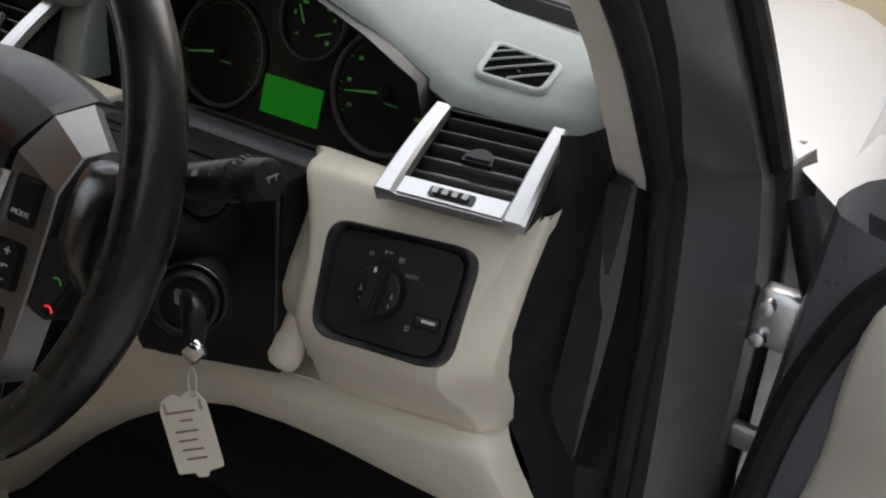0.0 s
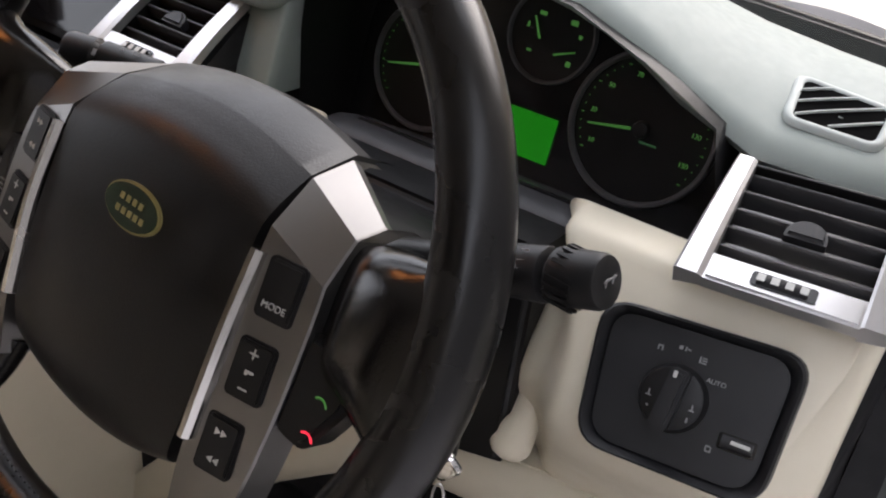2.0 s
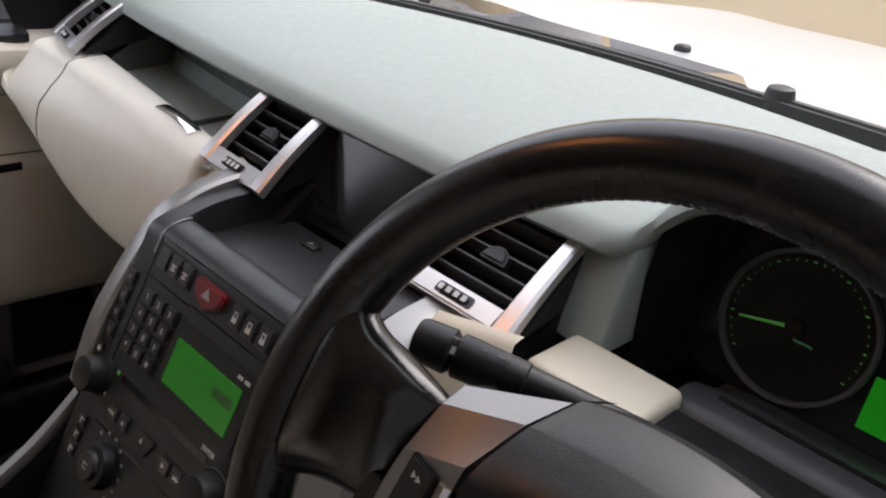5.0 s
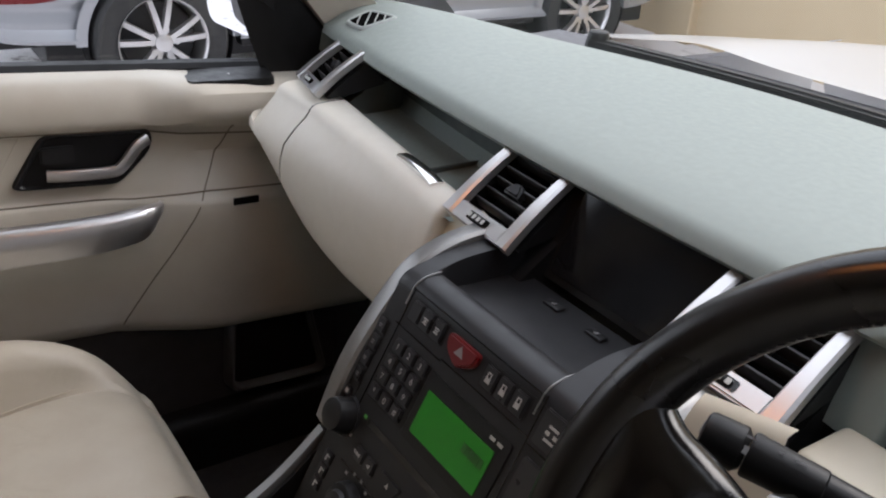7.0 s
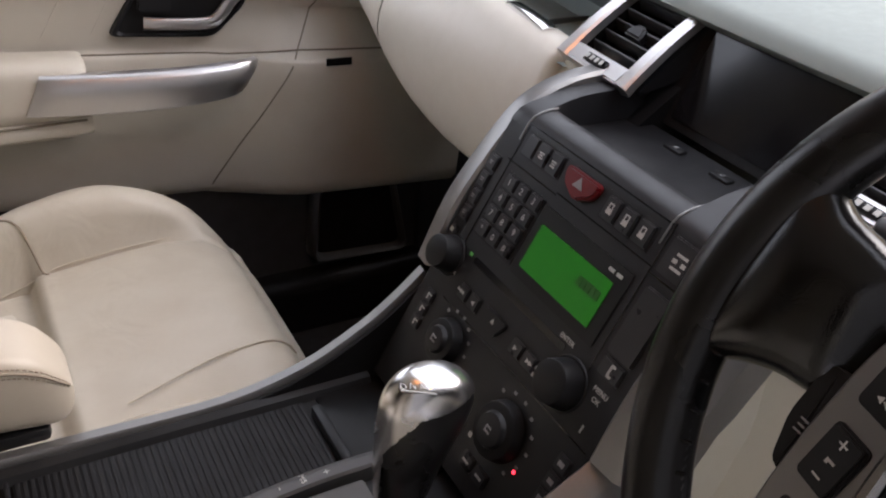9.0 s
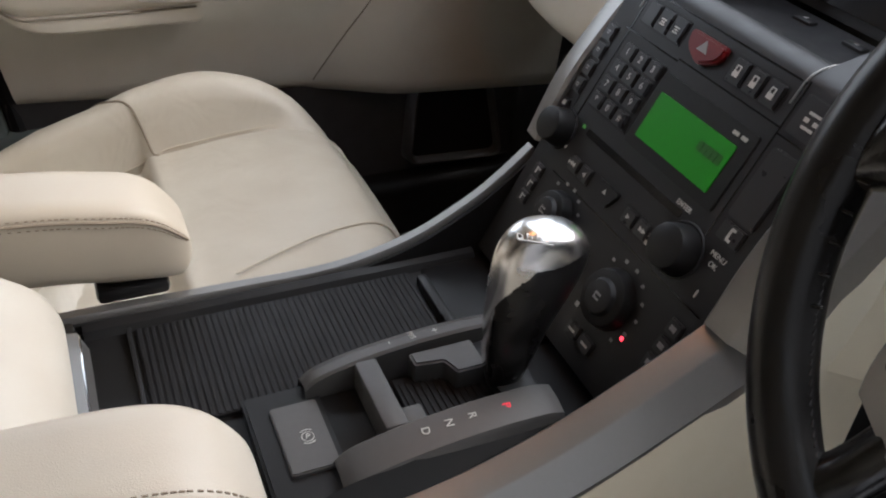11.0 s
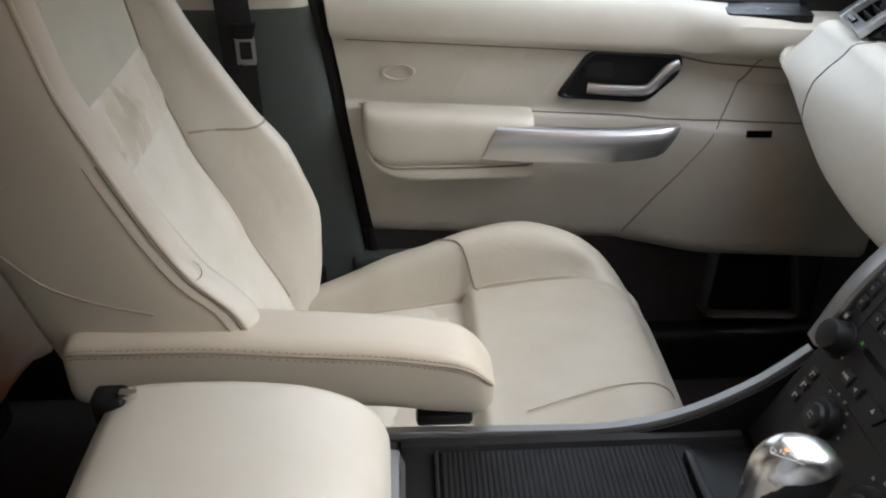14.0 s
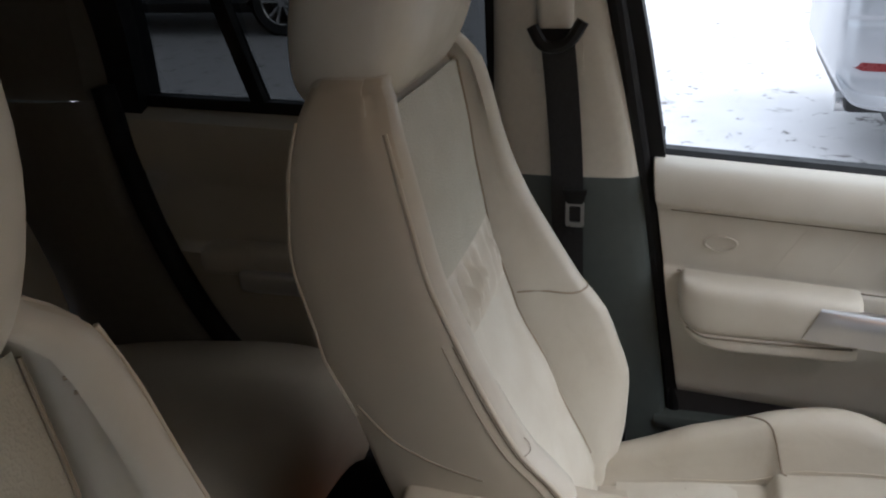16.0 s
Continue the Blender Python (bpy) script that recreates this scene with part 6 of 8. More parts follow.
gate_strip(0.064, 0.092, 0.0, "letter_strip")
gate_strip(-0.004, -0.024, 0.0, "manual_strip")
part("floor", box((-0.004, -0.215, 0.893), (0.064, -0.06, 0.905), 0.001), BLACK, gate)
part("side_deck", skin([[(0.090, y, 0.926 - d), (0.099, y, 0.917 - d), (0.116, y, 0.902)] for y, d in ((-0.40, 0.030), (-0.25, 0.020), (-0.215, 0.008), (-0.17, 0.0), (-0.06, 0.0), (-0.03, 0.006), (0.02, 0.02))], False, False), BLACK, gate)
part("front_plate", box((0.000, -0.092, 0.905), (0.064, -0.060, 0.928), 0.004), CHARCOAL, gate)
part("slot_cover", slab([(0.006, -0.155), (0.058, -0.155), (0.058, -0.092), (0.006, -0.092)], 0.001, Matrix.Translation((0, 0, 0.912))), RUBBER, gate, smooth=0)
bm = bmesh.new()
for k in range(12):
    y = -0.152 + 0.005 * k
    box((0.012, y, 0.9125), (0.055, y + 0.0018, 0.9142), bm=bm)
part("slot_bristle", bm, RUBBER, gate, smooth=0)
part("cross_bar", box((-0.004, -0.181, 0.905), (0.064, -0.164, 0.931), 0.002), GATE, gate, "titanium grey cross bar")
part("gate_step", slab(round_quad([(0.0, -0.140), (0.013, -0.140), (0.016, -0.118), (0.030, -0.113), (0.030, -0.090), (0.0, -0.090)], 0.002), 0.026, Matrix.Translation((0, 0, 0.905)), 0.002), GATE, gate)
part("gate_tab", box((0.048, -0.168, 0.905), (0.064, -0.150, 0.930), 0.002), GATE, gate)
for t, y, z, mat in (("D", -0.158, 0.9333, WHITE_INK), ("N", -0.141, 0.9350, WHITE_INK), ("R", -0.124, 0.9362, WHITE_INK), ("P", -0.098, 0.9366, RED_LETTER)):
    words(t, 0.0085, Matrix.Translation((0.077, y, z)) @ Matrix.Rotation(radians(7), 4, "Y") @ Matrix.Rotation(radians(-4), 4, "Z"), mat, gate, "gate_letter", depth=0.0002)
for t, y, z in (("+", -0.115, 0.9364), ("-", -0.150, 0.9343)):
    words(t, 0.010, Matrix.Translation((-0.012, y, z)) @ Matrix.Rotation(radians(-6), 4, "Y"), WHITE_INK, gate, "gate_letter", depth=0.0002)
words("M/S", 0.0062, Matrix.Translation((-0.013, -0.133, 0.9356)) @ Matrix.Rotation(radians(-6), 4, "Y"), WHITE_INK, gate, "gate_letter", depth=0.0002)

# lever
lev = thing("gear_lever", (0.045, -0.088, 0.91), "black gear lever with a polished silver head", "gear lever")
SPAN = [(0.905, -0.088, -0.070, 0.009), (0.925, -0.095, -0.069, 0.011), (0.945, -0.098, -0.062, 0.0135), (0.965, -0.099, -0.056, 0.016), (0.985, -0.0995, -0.049, 0.018), (1.005, -0.099, -0.040, 0.0195), (1.020, -0.098, -0.034, 0.020), (1.033, -0.096, -0.031, 0.020), (1.043, -0.092, -0.033, 0.0185), (1.051, -0.086, -0.040, 0.0155), (1.056, -0.079, -0.050, 0.010), (1.058, -0.070, -0.060, 0.003)]


def lever_body(grow, n):
    rings = []
    for z, y0, y1, a in SPAN:
        yc, b = (y0 + y1) / 2, (y1 - y0) / 2 + grow
        rings.append([(0.041 + (a + grow) * math.copysign(abs(math.cos(u)) ** 0.8, math.cos(u)), yc + b * math.copysign(abs(math.sin(u)) ** 0.9, math.sin(u)), z + grow * 0.6 - 0.10 * b * math.sin(u)) for u in [2 * math.pi * j / n for j in range(n)]])
    return soft_skin(rings, True, 1, 5 if n < 100 else 10)


part("grip", lever_body(0.0, 24), BLACK_LEATHER, lev, "black grip", smooth=60)
part("gaiter", cyl((0.042, -0.079, 0.905), (0.042, -0.079, 0.926), 0.021, 0.013, 24, bevel=0.003), RUBBER, lev)
bm = lever_body(0.0011, 144)
drop = []
for f in bm.faces:
    c = f.calc_center_median()
    near = min(SPAN, key=lambda r: abs(r[0] - c.z))
    yc, b = (near[1] + near[2]) / 2, (near[2] - near[1]) / 2
    turn = math.degrees(math.atan2((c.y - yc) / b, (c.x - 0.041) / near[3]))
    level = c.z + 0.10 * (c.y - yc)
    if not (level > 1.0335 + 0.008 * math.exp(-((turn - 45) / 40) ** 2) or (-158 < turn < -70 + 40 * max(0.0, (level - 1.0) / 0.03) and level > 0.935)):
        drop.append(f)
bmesh.ops.delete(bm, geom=drop, context="FACES")
head = part("head", bm, POLISHED, lev, "polished silver head and rear strip", smooth=60)
AMBER = glow("amber_gear_letter", (1.0, 0.36, 0.06), 3.0)
hm2 = facing((0.0525, -0.070, 1.0535), (0.35, 0.95, -0.18), (-0.85, 0.40, 0.40))
for k, t in enumerate("PRND"):
    words(t, 0.0062, shift(hm2, 0.0005 - 0.0062 * k, -0.0004 * k, 0.0016 - 0.0003 * k * k), AMBER if k == 0 else TITAN, head, "gear_letter", depth=0.0012)
part("letter_rule", slab([(-0.020, -0.0048), (0.004, -0.0048), (0.004, -0.0042), (-0.020, -0.0042)], 0.002, hm2), TITAN, head, smooth=0)

# armrest box
bx = thing("console_box", (-0.015, -0.48, 0.60), "cream leather covered storage box between the seats", "console box")
prof = [(-0.62, 0.985), (-0.612, 1.003), (-0.58, 1.010), (-0.51, 1.010), (-0.46, 1.005), (-0.430, 0.998), (-0.402, 0.985), (-0.383, 0.968), (-0.372, 0.950), (-0.369, 0.936)]
rings = []
for x, e in ((-0.122, 0.018), (-0.120, 0.008), (-0.112, 0.002), (-0.09, 0.0), (-0.015, -0.002), (0.06, 0.0), (0.085, 0.002), (0.092, 0.008), (0.094, 0.018)):
    rings.append([(x, y - (e * 0.6 if k > 7 else 0), z - e * (1 if k < 8 else 0.4)) for k, (y, z) in enumerate(prof)])
part("lid", soft_skin(rings, False, 2, 2, False), LEATHER, bx, "padded cream leather lid", smooth=85)
part("body", box((-0.116, -0.612, 0.52), (0.088, -0.40, 0.955), 0.008), SIDE_LEATHER, bx)
part("front_strip", skin([[(x, -0.372, 0.934), (x, -0.362, 0.932), (x, -0.356, 0.914), (x, -0.357, 0.893)] for x in (-0.100, -0.015, 0.075)], False, False), TITAN, bx, "dark metal strip under the lid")
part("bright_line", tube([(-0.098, -0.3615, 0.930), (0.073, -0.3615, 0.930)], 0.0014, 8), CHROME, bx, "bright chrome line")
part("front_panel", box((-0.118, -0.375, 0.80), (0.09, -0.363, 0.93), 0.004), BLACK_GLOSS, bx)
part("hinge", box((-0.108, -0.625, 0.985), (-0.082, -0.595, 1.016), 0.006, 3), BLACK, bx, "black hinge with a chrome pin")
part("hinge_pin", box((-0.096, -0.600, 1.012), (-0.086, -0.585, 1.019), 0.002), CHROME, bx)
part("rear_plate", box((-0.115, -0.64, 0.55), (0.088, -0.615, 0.97), 0.01), BLACK_GLOSS, bx, "gloss black rear panel")

# ---- seats ----
from mathutils.bvhtree import BVHTree
THREAD = material("brown_thread", (0.27, 0.22, 0.165), 0.8)
def front_seat(side=1, setback=0.0, back_by=0.0, arm_x=-0.196, arm_top=((-0.66, 1.026), (-0.54, 1.022), (-0.37, 1.003), (-0.30, 0.990), (-0.27, 0.975)), label="cream leather passenger seat with armrest and creased hip panel"):
    """side -1 mirrors the seat across the car."""
    xc = -0.395
    st = thing("front_seat", (xc, -0.30, 0.50), label, "car seat", group="front seats")
    Y_BOL = [(0.74, -0.50), (0.79, -0.485), (0.85, -0.474), (0.934, -0.474), (1.025, -0.506), (1.073, -0.540), (1.138, -0.580), (1.176, -0.602), (1.235, -0.632), (1.33, -0.656), (1.40, -0.672), (1.43, -0.69)]
    Y_BACK = [(0.74, -0.60), (0.80, -0.625), (0.95, -0.664), (1.044, -0.700), (1.10, -0.722), (1.164, -0.754), (1.27, -0.780), (1.35, -0.777), (1.41, -0.765), (1.43, -0.76)]
    Y_CEN = [(0.74, -0.50), (0.80, -0.515), (0.95, -0.580), (1.063, -0.632), (1.166, -0.664), (1.30, -0.684), (1.40, -0.700), (1.43, -0.712)]
    WID = [(0.74, 0.222), (0.85, 0.228), (0.95, 0.228), (1.10, 0.220), (1.25, 0.212), (1.35, 0.200), (1.41, 0.188), (1.43, 0.17)]
    flare_near = lambda z: table([(0.85, 0.0), (0.98, 0.004), (1.04, 0.010), (1.075, 0.0), (1.12, 0.001), (1.20, 0.007), (1.30, 0.007), (1.38, 0.003), (1.43, 0.0)], z)
    rings = []
    zs = [0.74, 0.78, 0.83, 0.88, 0.93, 0.98, 1.03, 1.07, 1.11, 1.15, 1.20, 1.25, 1.30, 1.35, 1.39, 1.415, 1.425]
    for z in zs:
        yf, yb, yc, w = table(Y_BOL, z), table(Y_BACK, z), table(Y_CEN, z), table(WID, z)
        f = 1.0 if z < 1.41 else 0.9
        s = min(0.152, w - 0.048)
        yb -= 0.006
        half = [(w * 0.5, yb), (w * 0.90, yb + 0.003), (w * 0.985, yb + 0.013), (w, (yb + yf) / 2 - 0.02), (w, (yb + yf) / 2 + 0.02), (w - 0.004, yf - 0.022), (w - 0.014, yf - 0.004), (w - 0.032, yf + 0.001), (w - 0.046, yf - 0.010), (s + 0.0135, yc + (yf - yc) * 0.42), (s + 0.005, yc - 0.001), (s, yc - 0.010), (s - 0.008, yc - 0.003), (s * 0.5, yc - 0.003)]
        near_half = half[:4] + [(x, y + flare_near(z)) for x, y in half[4:9]] + [(half[9][0], half[9][1] + 0.4 * flare_near(z))] + half[10:]
        ring = [(0, yb - 0.004)] + near_half + [(0, yc - 0.003)] + [(-x, y) for x, y in half[::-1]]
        rings.append([Vector((xc + x * f, y, z)) for x, y in ring])
    ctrl = [r for r, z in zip(rings, zs) if 0.77 < z < 1.395]
    top = rings[-1]
    c = sum(top, Vector()) / len(top)
    rings.append([c + (p - c) * 0.8 + Vector((0, 0, 0.012)) for p in top])
    rings.append([c + (p - c) * 0.3 + Vector((0, 0, 0.016)) for p in top])
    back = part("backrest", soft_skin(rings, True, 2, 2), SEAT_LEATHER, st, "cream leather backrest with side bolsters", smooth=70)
    # tan side faces hold both wear and the shade on the backrest's sides
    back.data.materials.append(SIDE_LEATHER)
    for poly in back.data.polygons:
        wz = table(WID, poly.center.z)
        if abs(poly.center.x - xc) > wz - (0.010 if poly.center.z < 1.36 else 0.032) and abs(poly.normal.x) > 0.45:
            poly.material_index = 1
    # piping along both front edges, seams and stitching of the centre panel
    for s in (1, -1):
        a, b = (6, 7) if s > 0 else (24, 23)
        path = smoothed([tuple(r[a].lerp(r[b], 0.65)) for r in ctrl], 4)
        part("piping", tube([tuple(v + Vector((s * 0.0010, 0.0010, 0))) for v in path], 0.0028, 8), SIDE_LEATHER, back, "tan leather piping")
        # dark tube beside the piping carries the seam's shadow as colour
        part("piping_seam", tube([tuple(v + Vector((s * 0.0040, -0.0026, 0))) for v in path if v.z < 1.20], 0.0007, 6), SEAM_DARK, back)
        part("seam_line", tube([tuple(v + Vector((s * 0.0004, 0, 0))) for v in smoothed([tuple(r[a].lerp(r[b], -0.05)) for r in ctrl], 4) if v.z < 1.20], 0.0007, 6), STITCH, back)
        seam = [(xc + s * (table(WID, z) + 0.0003), y, z) for y, z in ((-0.715, 1.114), (-0.704, 1.1015), (-0.681, 1.078), (-0.653, 1.063), (-0.622, 1.052), (-0.585, 1.043))]
        part("side_seam", tube([tuple(v) for v in smoothed(seam, 4)], 0.0012, 6), STITCH, back)
        rear = [(xc + s * (table(WID, z) * 0.985 + 0.001), table(Y_BACK, z) + 0.004, z) for z in [1.10 + 0.03 * k for k in range(11)]]
        part("rear_piping", tube([tuple(v) for v in smoothed(rear, 2)], 0.0016, 6), SIDE_LEATHER, back)
        z0 = 1.066
        w = table(WID, z0)
        if s > 0:
            hook = [(w - 0.020, table(Y_BOL, 1.087) + 0.0006, 1.087), (w - 0.022, table(Y_BOL, 1.080) + 0.0012, 1.080), (w - 0.018, table(Y_BOL, 1.073), 1.073), (w - 0.010, table(Y_BOL, 1.071) - 0.0055, 1.071)]
            for zs_ in (1.366, 1.376) if side < 0 else ():
                wz, fz = table(WID, zs_), table(Y_BOL, zs_)
                part("shoulder_seam", tube([tuple(v) for v in smoothed([(xc + wz - 0.001, fz - 0.030, zs_ - 0.006), (xc + wz - 0.005, fz - 0.018, zs_ - 0.003), (xc + wz - 0.014, fz - 0.003, zs_), (xc + wz - 0.032, fz + 0.002, zs_ + 0.002), (xc + wz - 0.046, fz - 0.009, zs_)], 4)], 0.0013, 6), STITCH, back)
            part("bolster_seam", tube([tuple(v) for v in smoothed([(xc + x, y, z) for x, y, z in hook], 4)], 0.0005, 6), STITCH, back)
        else:
            yf0, yc0 = table(Y_BOL, z0), table(Y_CEN, z0)
            run = [(w - 0.012, yf0 - 0.005), (w - 0.032, yf0 + 0.0012), (w - 0.055, yf0 - 0.0155), (0.166, yc0 + (yf0 - yc0) * 0.38), (0.156, yc0 + 0.005)]
            part("bolster_seam", tube([tuple(v) for v in smoothed([(xc + s * x, y + 0.0008, z0) for x, y in run], 4)], 0.0015, 6), STITCH, back)
    for s in (1, -1):
        part("insert_seam", tube([(xc + s * 0.1440, table(Y_CEN, z) + 0.0030, z) for z in [0.82 + 0.0285 * k for k in range(21)]], 0.0017, 6), STITCH, back)
    # insert: lower smooth panel and gathered band
    def insert(z0, z1, mat, name, bulge, gathers=0):
        g = []
        for k in range(13):
            z = z0 + (z1 - z0) * k / 12
            row = []
            for j in range(61):
                u = -1 + 2 * j / 60
                f = k / 12
                edge = math.sin(math.pi * f) ** 0.5 * (1 - abs(u) ** 6)
                wave = gathers * math.sin(math.pi * f) * 0.0200 * (0.6 - abs(math.sin(u * 13 + 0.9 * f + 0.6 * math.sin(7 * u)))) * (0.55 + 0.5 * math.exp(-((u - 0.15) / 0.45) ** 2))
                row.append((xc + 0.1415 * u, table(Y_CEN, z) + 0.0025 + 0.0068 * (1 - u * u) + bulge * 0.55 * edge + wave, z + 0.012 * (1 - u * u) * (0.3)))
            g.append(row)
        return part(name, skin(g, False, False), mat, back, smooth=70)
    insert(0.80, 1.1062, SEAT_LEATHER, "lower_insert", 0.024)
    insert(1.1055, 1.1865, LEATHER_CREASED, "gathered_band", 0.009, 1)
    insert(1.1858, 1.395, PERFORATED, "upper_insert", 0.006)
    # headrest
    rings = []
    for z, hx, y0, y1 in ((1.398, 0.105, -0.785, -0.705), (1.406, 0.132, -0.800, -0.694), (1.44, 0.144, -0.806, -0.674), (1.50, 0.144, -0.800, -0.655), (1.56, 0.136, -0.778, -0.655), (1.60, 0.120, -0.768, -0.672), (1.615, 0.085, -0.752, -0.695)):
        yc, hy = (y0 + y1) / 2, (y1 - y0) / 2
        rings.append([(xc - 0.010 + (hx + 0.010) * math.copysign(abs(math.cos(u)) ** 0.45, math.cos(u)), yc + hy * math.copysign(abs(math.sin(u)) ** 0.55, math.sin(u)), z) for u in [2 * math.pi * j / 24 for j in range(24)]])
    part("headrest", soft_skin(rings, True, 1, 3), SEAT_LEATHER, st, "cream leather headrest", smooth=70)
    # cushion: sections along the car, far (door) bolster high, nose rounded
    CZ = [(-0.56, 0.745), (-0.46, 0.762), (-0.36, 0.778), (-0.273, 0.788), (-0.262, 0.809), (-0.15, 0.822), (-0.06, 0.826), (-0.015, 0.812), (0.01, 0.780)]
    BZ = [(-0.56, 0.765), (-0.46, 0.805), (-0.36, 0.842), (-0.25, 0.876), (-0.20, 0.885), (-0.14, 0.882), (-0.09, 0.868), (-0.04, 0.840), (0.0, 0.795), (0.01, 0.775)]
    BX = [(-0.56, 0.225), (-0.36, 0.245), (-0.17, 0.256), (-0.06, 0.235), (0.0, 0.205)]
    rings = []
    for y in (-0.56, -0.50, -0.44, -0.38, -0.32, -0.284, -0.273, -0.262, -0.245, -0.215, -0.17, -0.12, -0.08, -0.045, -0.02, -0.005, 0.005):
        zc, zb, w = table(CZ, y), table(BZ, y), table(BX, y)
        s = min(0.168, w * 0.78 - 0.022)
        low = 0.66 if y < -0.03 else 0.66 + (y + 0.03) * 1.2
        half = [(w * 0.9, low), (w * 1.0, low + 0.03), (w * 1.03, (low + zb) / 2 + 0.02), (w * 1.0, zb - 0.03), (w * 0.95, zb - 0.006), (w * 0.87, zb), (w * 0.78, zb - 0.008), (s + 0.012, zc + (zb - zc) * 0.3), (s, zc - 0.003), (s - 0.012, zc + 0.003), (s * 0.5, zc + 0.007)]
        ring = [(0, low)] + half + [(0, zc + 0.008)] + [(-x, z) for x, z in half[::-1]]
        yn = y if y < -0.2 else -0.2 + (y + 0.2) * 0.86
        rings.append([Vector((xc + x, yn, z)) for x, z in ring])
    last = rings[-1]
    c = sum(last, Vector()) / len(last)
    rings.append([c + (p - c) * 0.9 + Vector((0, 0.010, -0.004)) for p in last])
    rings.append([c + (p - c) * 0.5 + Vector((0, 0.014, -0.01)) for p in last])
    cush = part("cushion", soft_skin(rings, True, 2, 2), CUSHION_LEATHER, st, "cream leather seat cushion", smooth=70)
    # seams: across the cushion in front of the hip, and along both sides
    tree = BVHTree.FromPolygons([v.co[:] for v in cush.data.vertices], [tuple(p.vertices) for p in cush.data.polygons])
    run = []
    for f in [k / 18 for k in range(19)]:
        hit = tree.ray_cast(Vector((xc - 0.240 + 0.082 * f, -0.322 + 0.072 * f + 0.012 * math.sin(math.pi * f), 1.2)), Vector((0, 0, -1)))[0]
        if hit:
            run.append((hit.x, hit.y, hit.z + 0.0002))
    part("cross_seam", tube(run, 0.0016, 6), THREAD, cush, "stitched cross seam")
    for s in (-1, 1):
        part("side_seam", tube([tuple(v) for v in smoothed([(xc + s * 0.170, y, table(CZ, y) + 0.001) for y in (-0.40, -0.30, -0.24, -0.19)] + [(xc + s * 0.170, -0.2 + (y + 0.2) * 0.86, table(CZ, y) + 0.001) for y in (-0.15, -0.10, -0.06)], 3)], 0.0013, 6), SIDE_LEATHER, cush)
    part("front_seam", tube([tuple(v) for v in smoothed([(xc + 0.120, -0.215, table(CZ, -0.21) + 0.0085), (xc + 0.108, -0.165, table(CZ, -0.16) + 0.0095), (xc + 0.094, -0.114, table(CZ, -0.10) + 0.0098), (xc + 0.082, -0.062, table(CZ, -0.04) + 0.0088), (xc + 0.076, -0.036, table(CZ, -0.010) + 0.006), (xc + 0.072, -0.024, table(CZ, 0.0) + 0.001)], 4)], 0.0013, 6), SIDE_LEATHER, cush)
    # creased hip area
    g = []
    for k in range(15):
        y = -0.47 + 0.196 * k / 14
        row = []
        for j in range(21):
            u = -1 + 2 * j / 20
            f = k / 14
            fall = math.sin(math.pi * f) ** 0.6 * (1 - abs(u) ** 4)
            row.append((xc + 0.16 * u, y + 0.012 * u, table(CZ, y) + 0.001 + fall * (0.010 + 0.0060 * math.sin(15 * f + 6.0 * u) * math.sin(2.5 * u + 0.8) + 0.0075 * math.sin(11 * f - 5.0 * u + 1.0) * math.exp(-(u + 0.35) ** 2 / 0.2))))
        g.append(row)
    part("hip_panel", skin(g, False, False), LEATHER_CREASED, cush, "creased hip panel", smooth=70)
    # seat base and side valance
    part("base", box((xc - 0.22, -0.56, 0.50), (xc + 0.21, -0.06, 0.70), 0.03, 3), BLACK, st, "black seat base")
    part("valance", box((xc + 0.190, -0.60, 0.60), (xc + 0.225, -0.08, 0.80), 0.012, 3), LEATHER, st, "cream leather side valance")
    # armrest on the inner side: flat top, squared section, rounded nose
    ax = arm_x
    rings, seam = [], []
    toe = lambda y: arm_x + 0.010 * max(0.0, (-0.27 - y) / 0.39)
    for y, f in ((-0.672, 0.45), (-0.668, 0.86), (-0.655, 1.0), (-0.62, 1.0), (-0.54, 1.0), (-0.45, 1.0), (-0.37, 1.0), (-0.33, 1.0), (-0.305, 0.97), (-0.288, 0.88), (-0.276, 0.70), (-0.268, 0.42), (-0.265, 0.12)):
        t = table(arm_top, y)
        hx, hz = 0.0355 * (0.55 + 0.45 * f), 0.0375 * f
        zc = t - 0.0375
        ax = toe(y)
        rings.append([(ax + hx * math.copysign(abs(math.cos(u)) ** 0.34, math.cos(u)), y, zc + hz * math.copysign(abs(math.sin(u)) ** 0.36, math.sin(u))) for u in [2 * math.pi * (j + 0.5) / 28 for j in range(28)]])
        seam.append((hx, hz, y, zc))
    arm = part("armrest", soft_skin(rings, True, 1, 3), SIDE_LEATHER if side > 0 else LEATHER, st, "padded cream leather armrest", smooth=70)
    near = 1 if side > 0 else -1
    for s in (near,):
        lift = 0.70 if side > 0 else 0.88
        edge_line = lambda l: [(toe(y) + s * (hx * (1 - l ** 5.556) ** 0.17 + 0.0003), y, zc + hz * l) for hx, hz, y, zc in seam[1:-1]]
        base = edge_line(lift)
        part("seam_line", tube([tuple(v) for v in smoothed(base, 3)], 0.0014, 6), STITCH, arm)
        for dl in (-0.12, 0.085) if side > 0 else (-0.13, 0.075):
            ln = smoothed(edge_line(lift + dl), 12)
            bms, run = bmesh.new(), 0.0
            for p, q in zip(ln, ln[1:]):
                run += (q - p).length
                if run > 0.0034:
                    run = 0.0
                    e = (q - p).normalized() * 0.0013
                    tube([p - e, p + e], 0.0005 if side > 0 else 0.0006, 5, bms)
            tagged(part("stitching", bms, THREAD, arm, "brown stitching"), kind="stuff")
    zt = table(arm_top, -0.30)
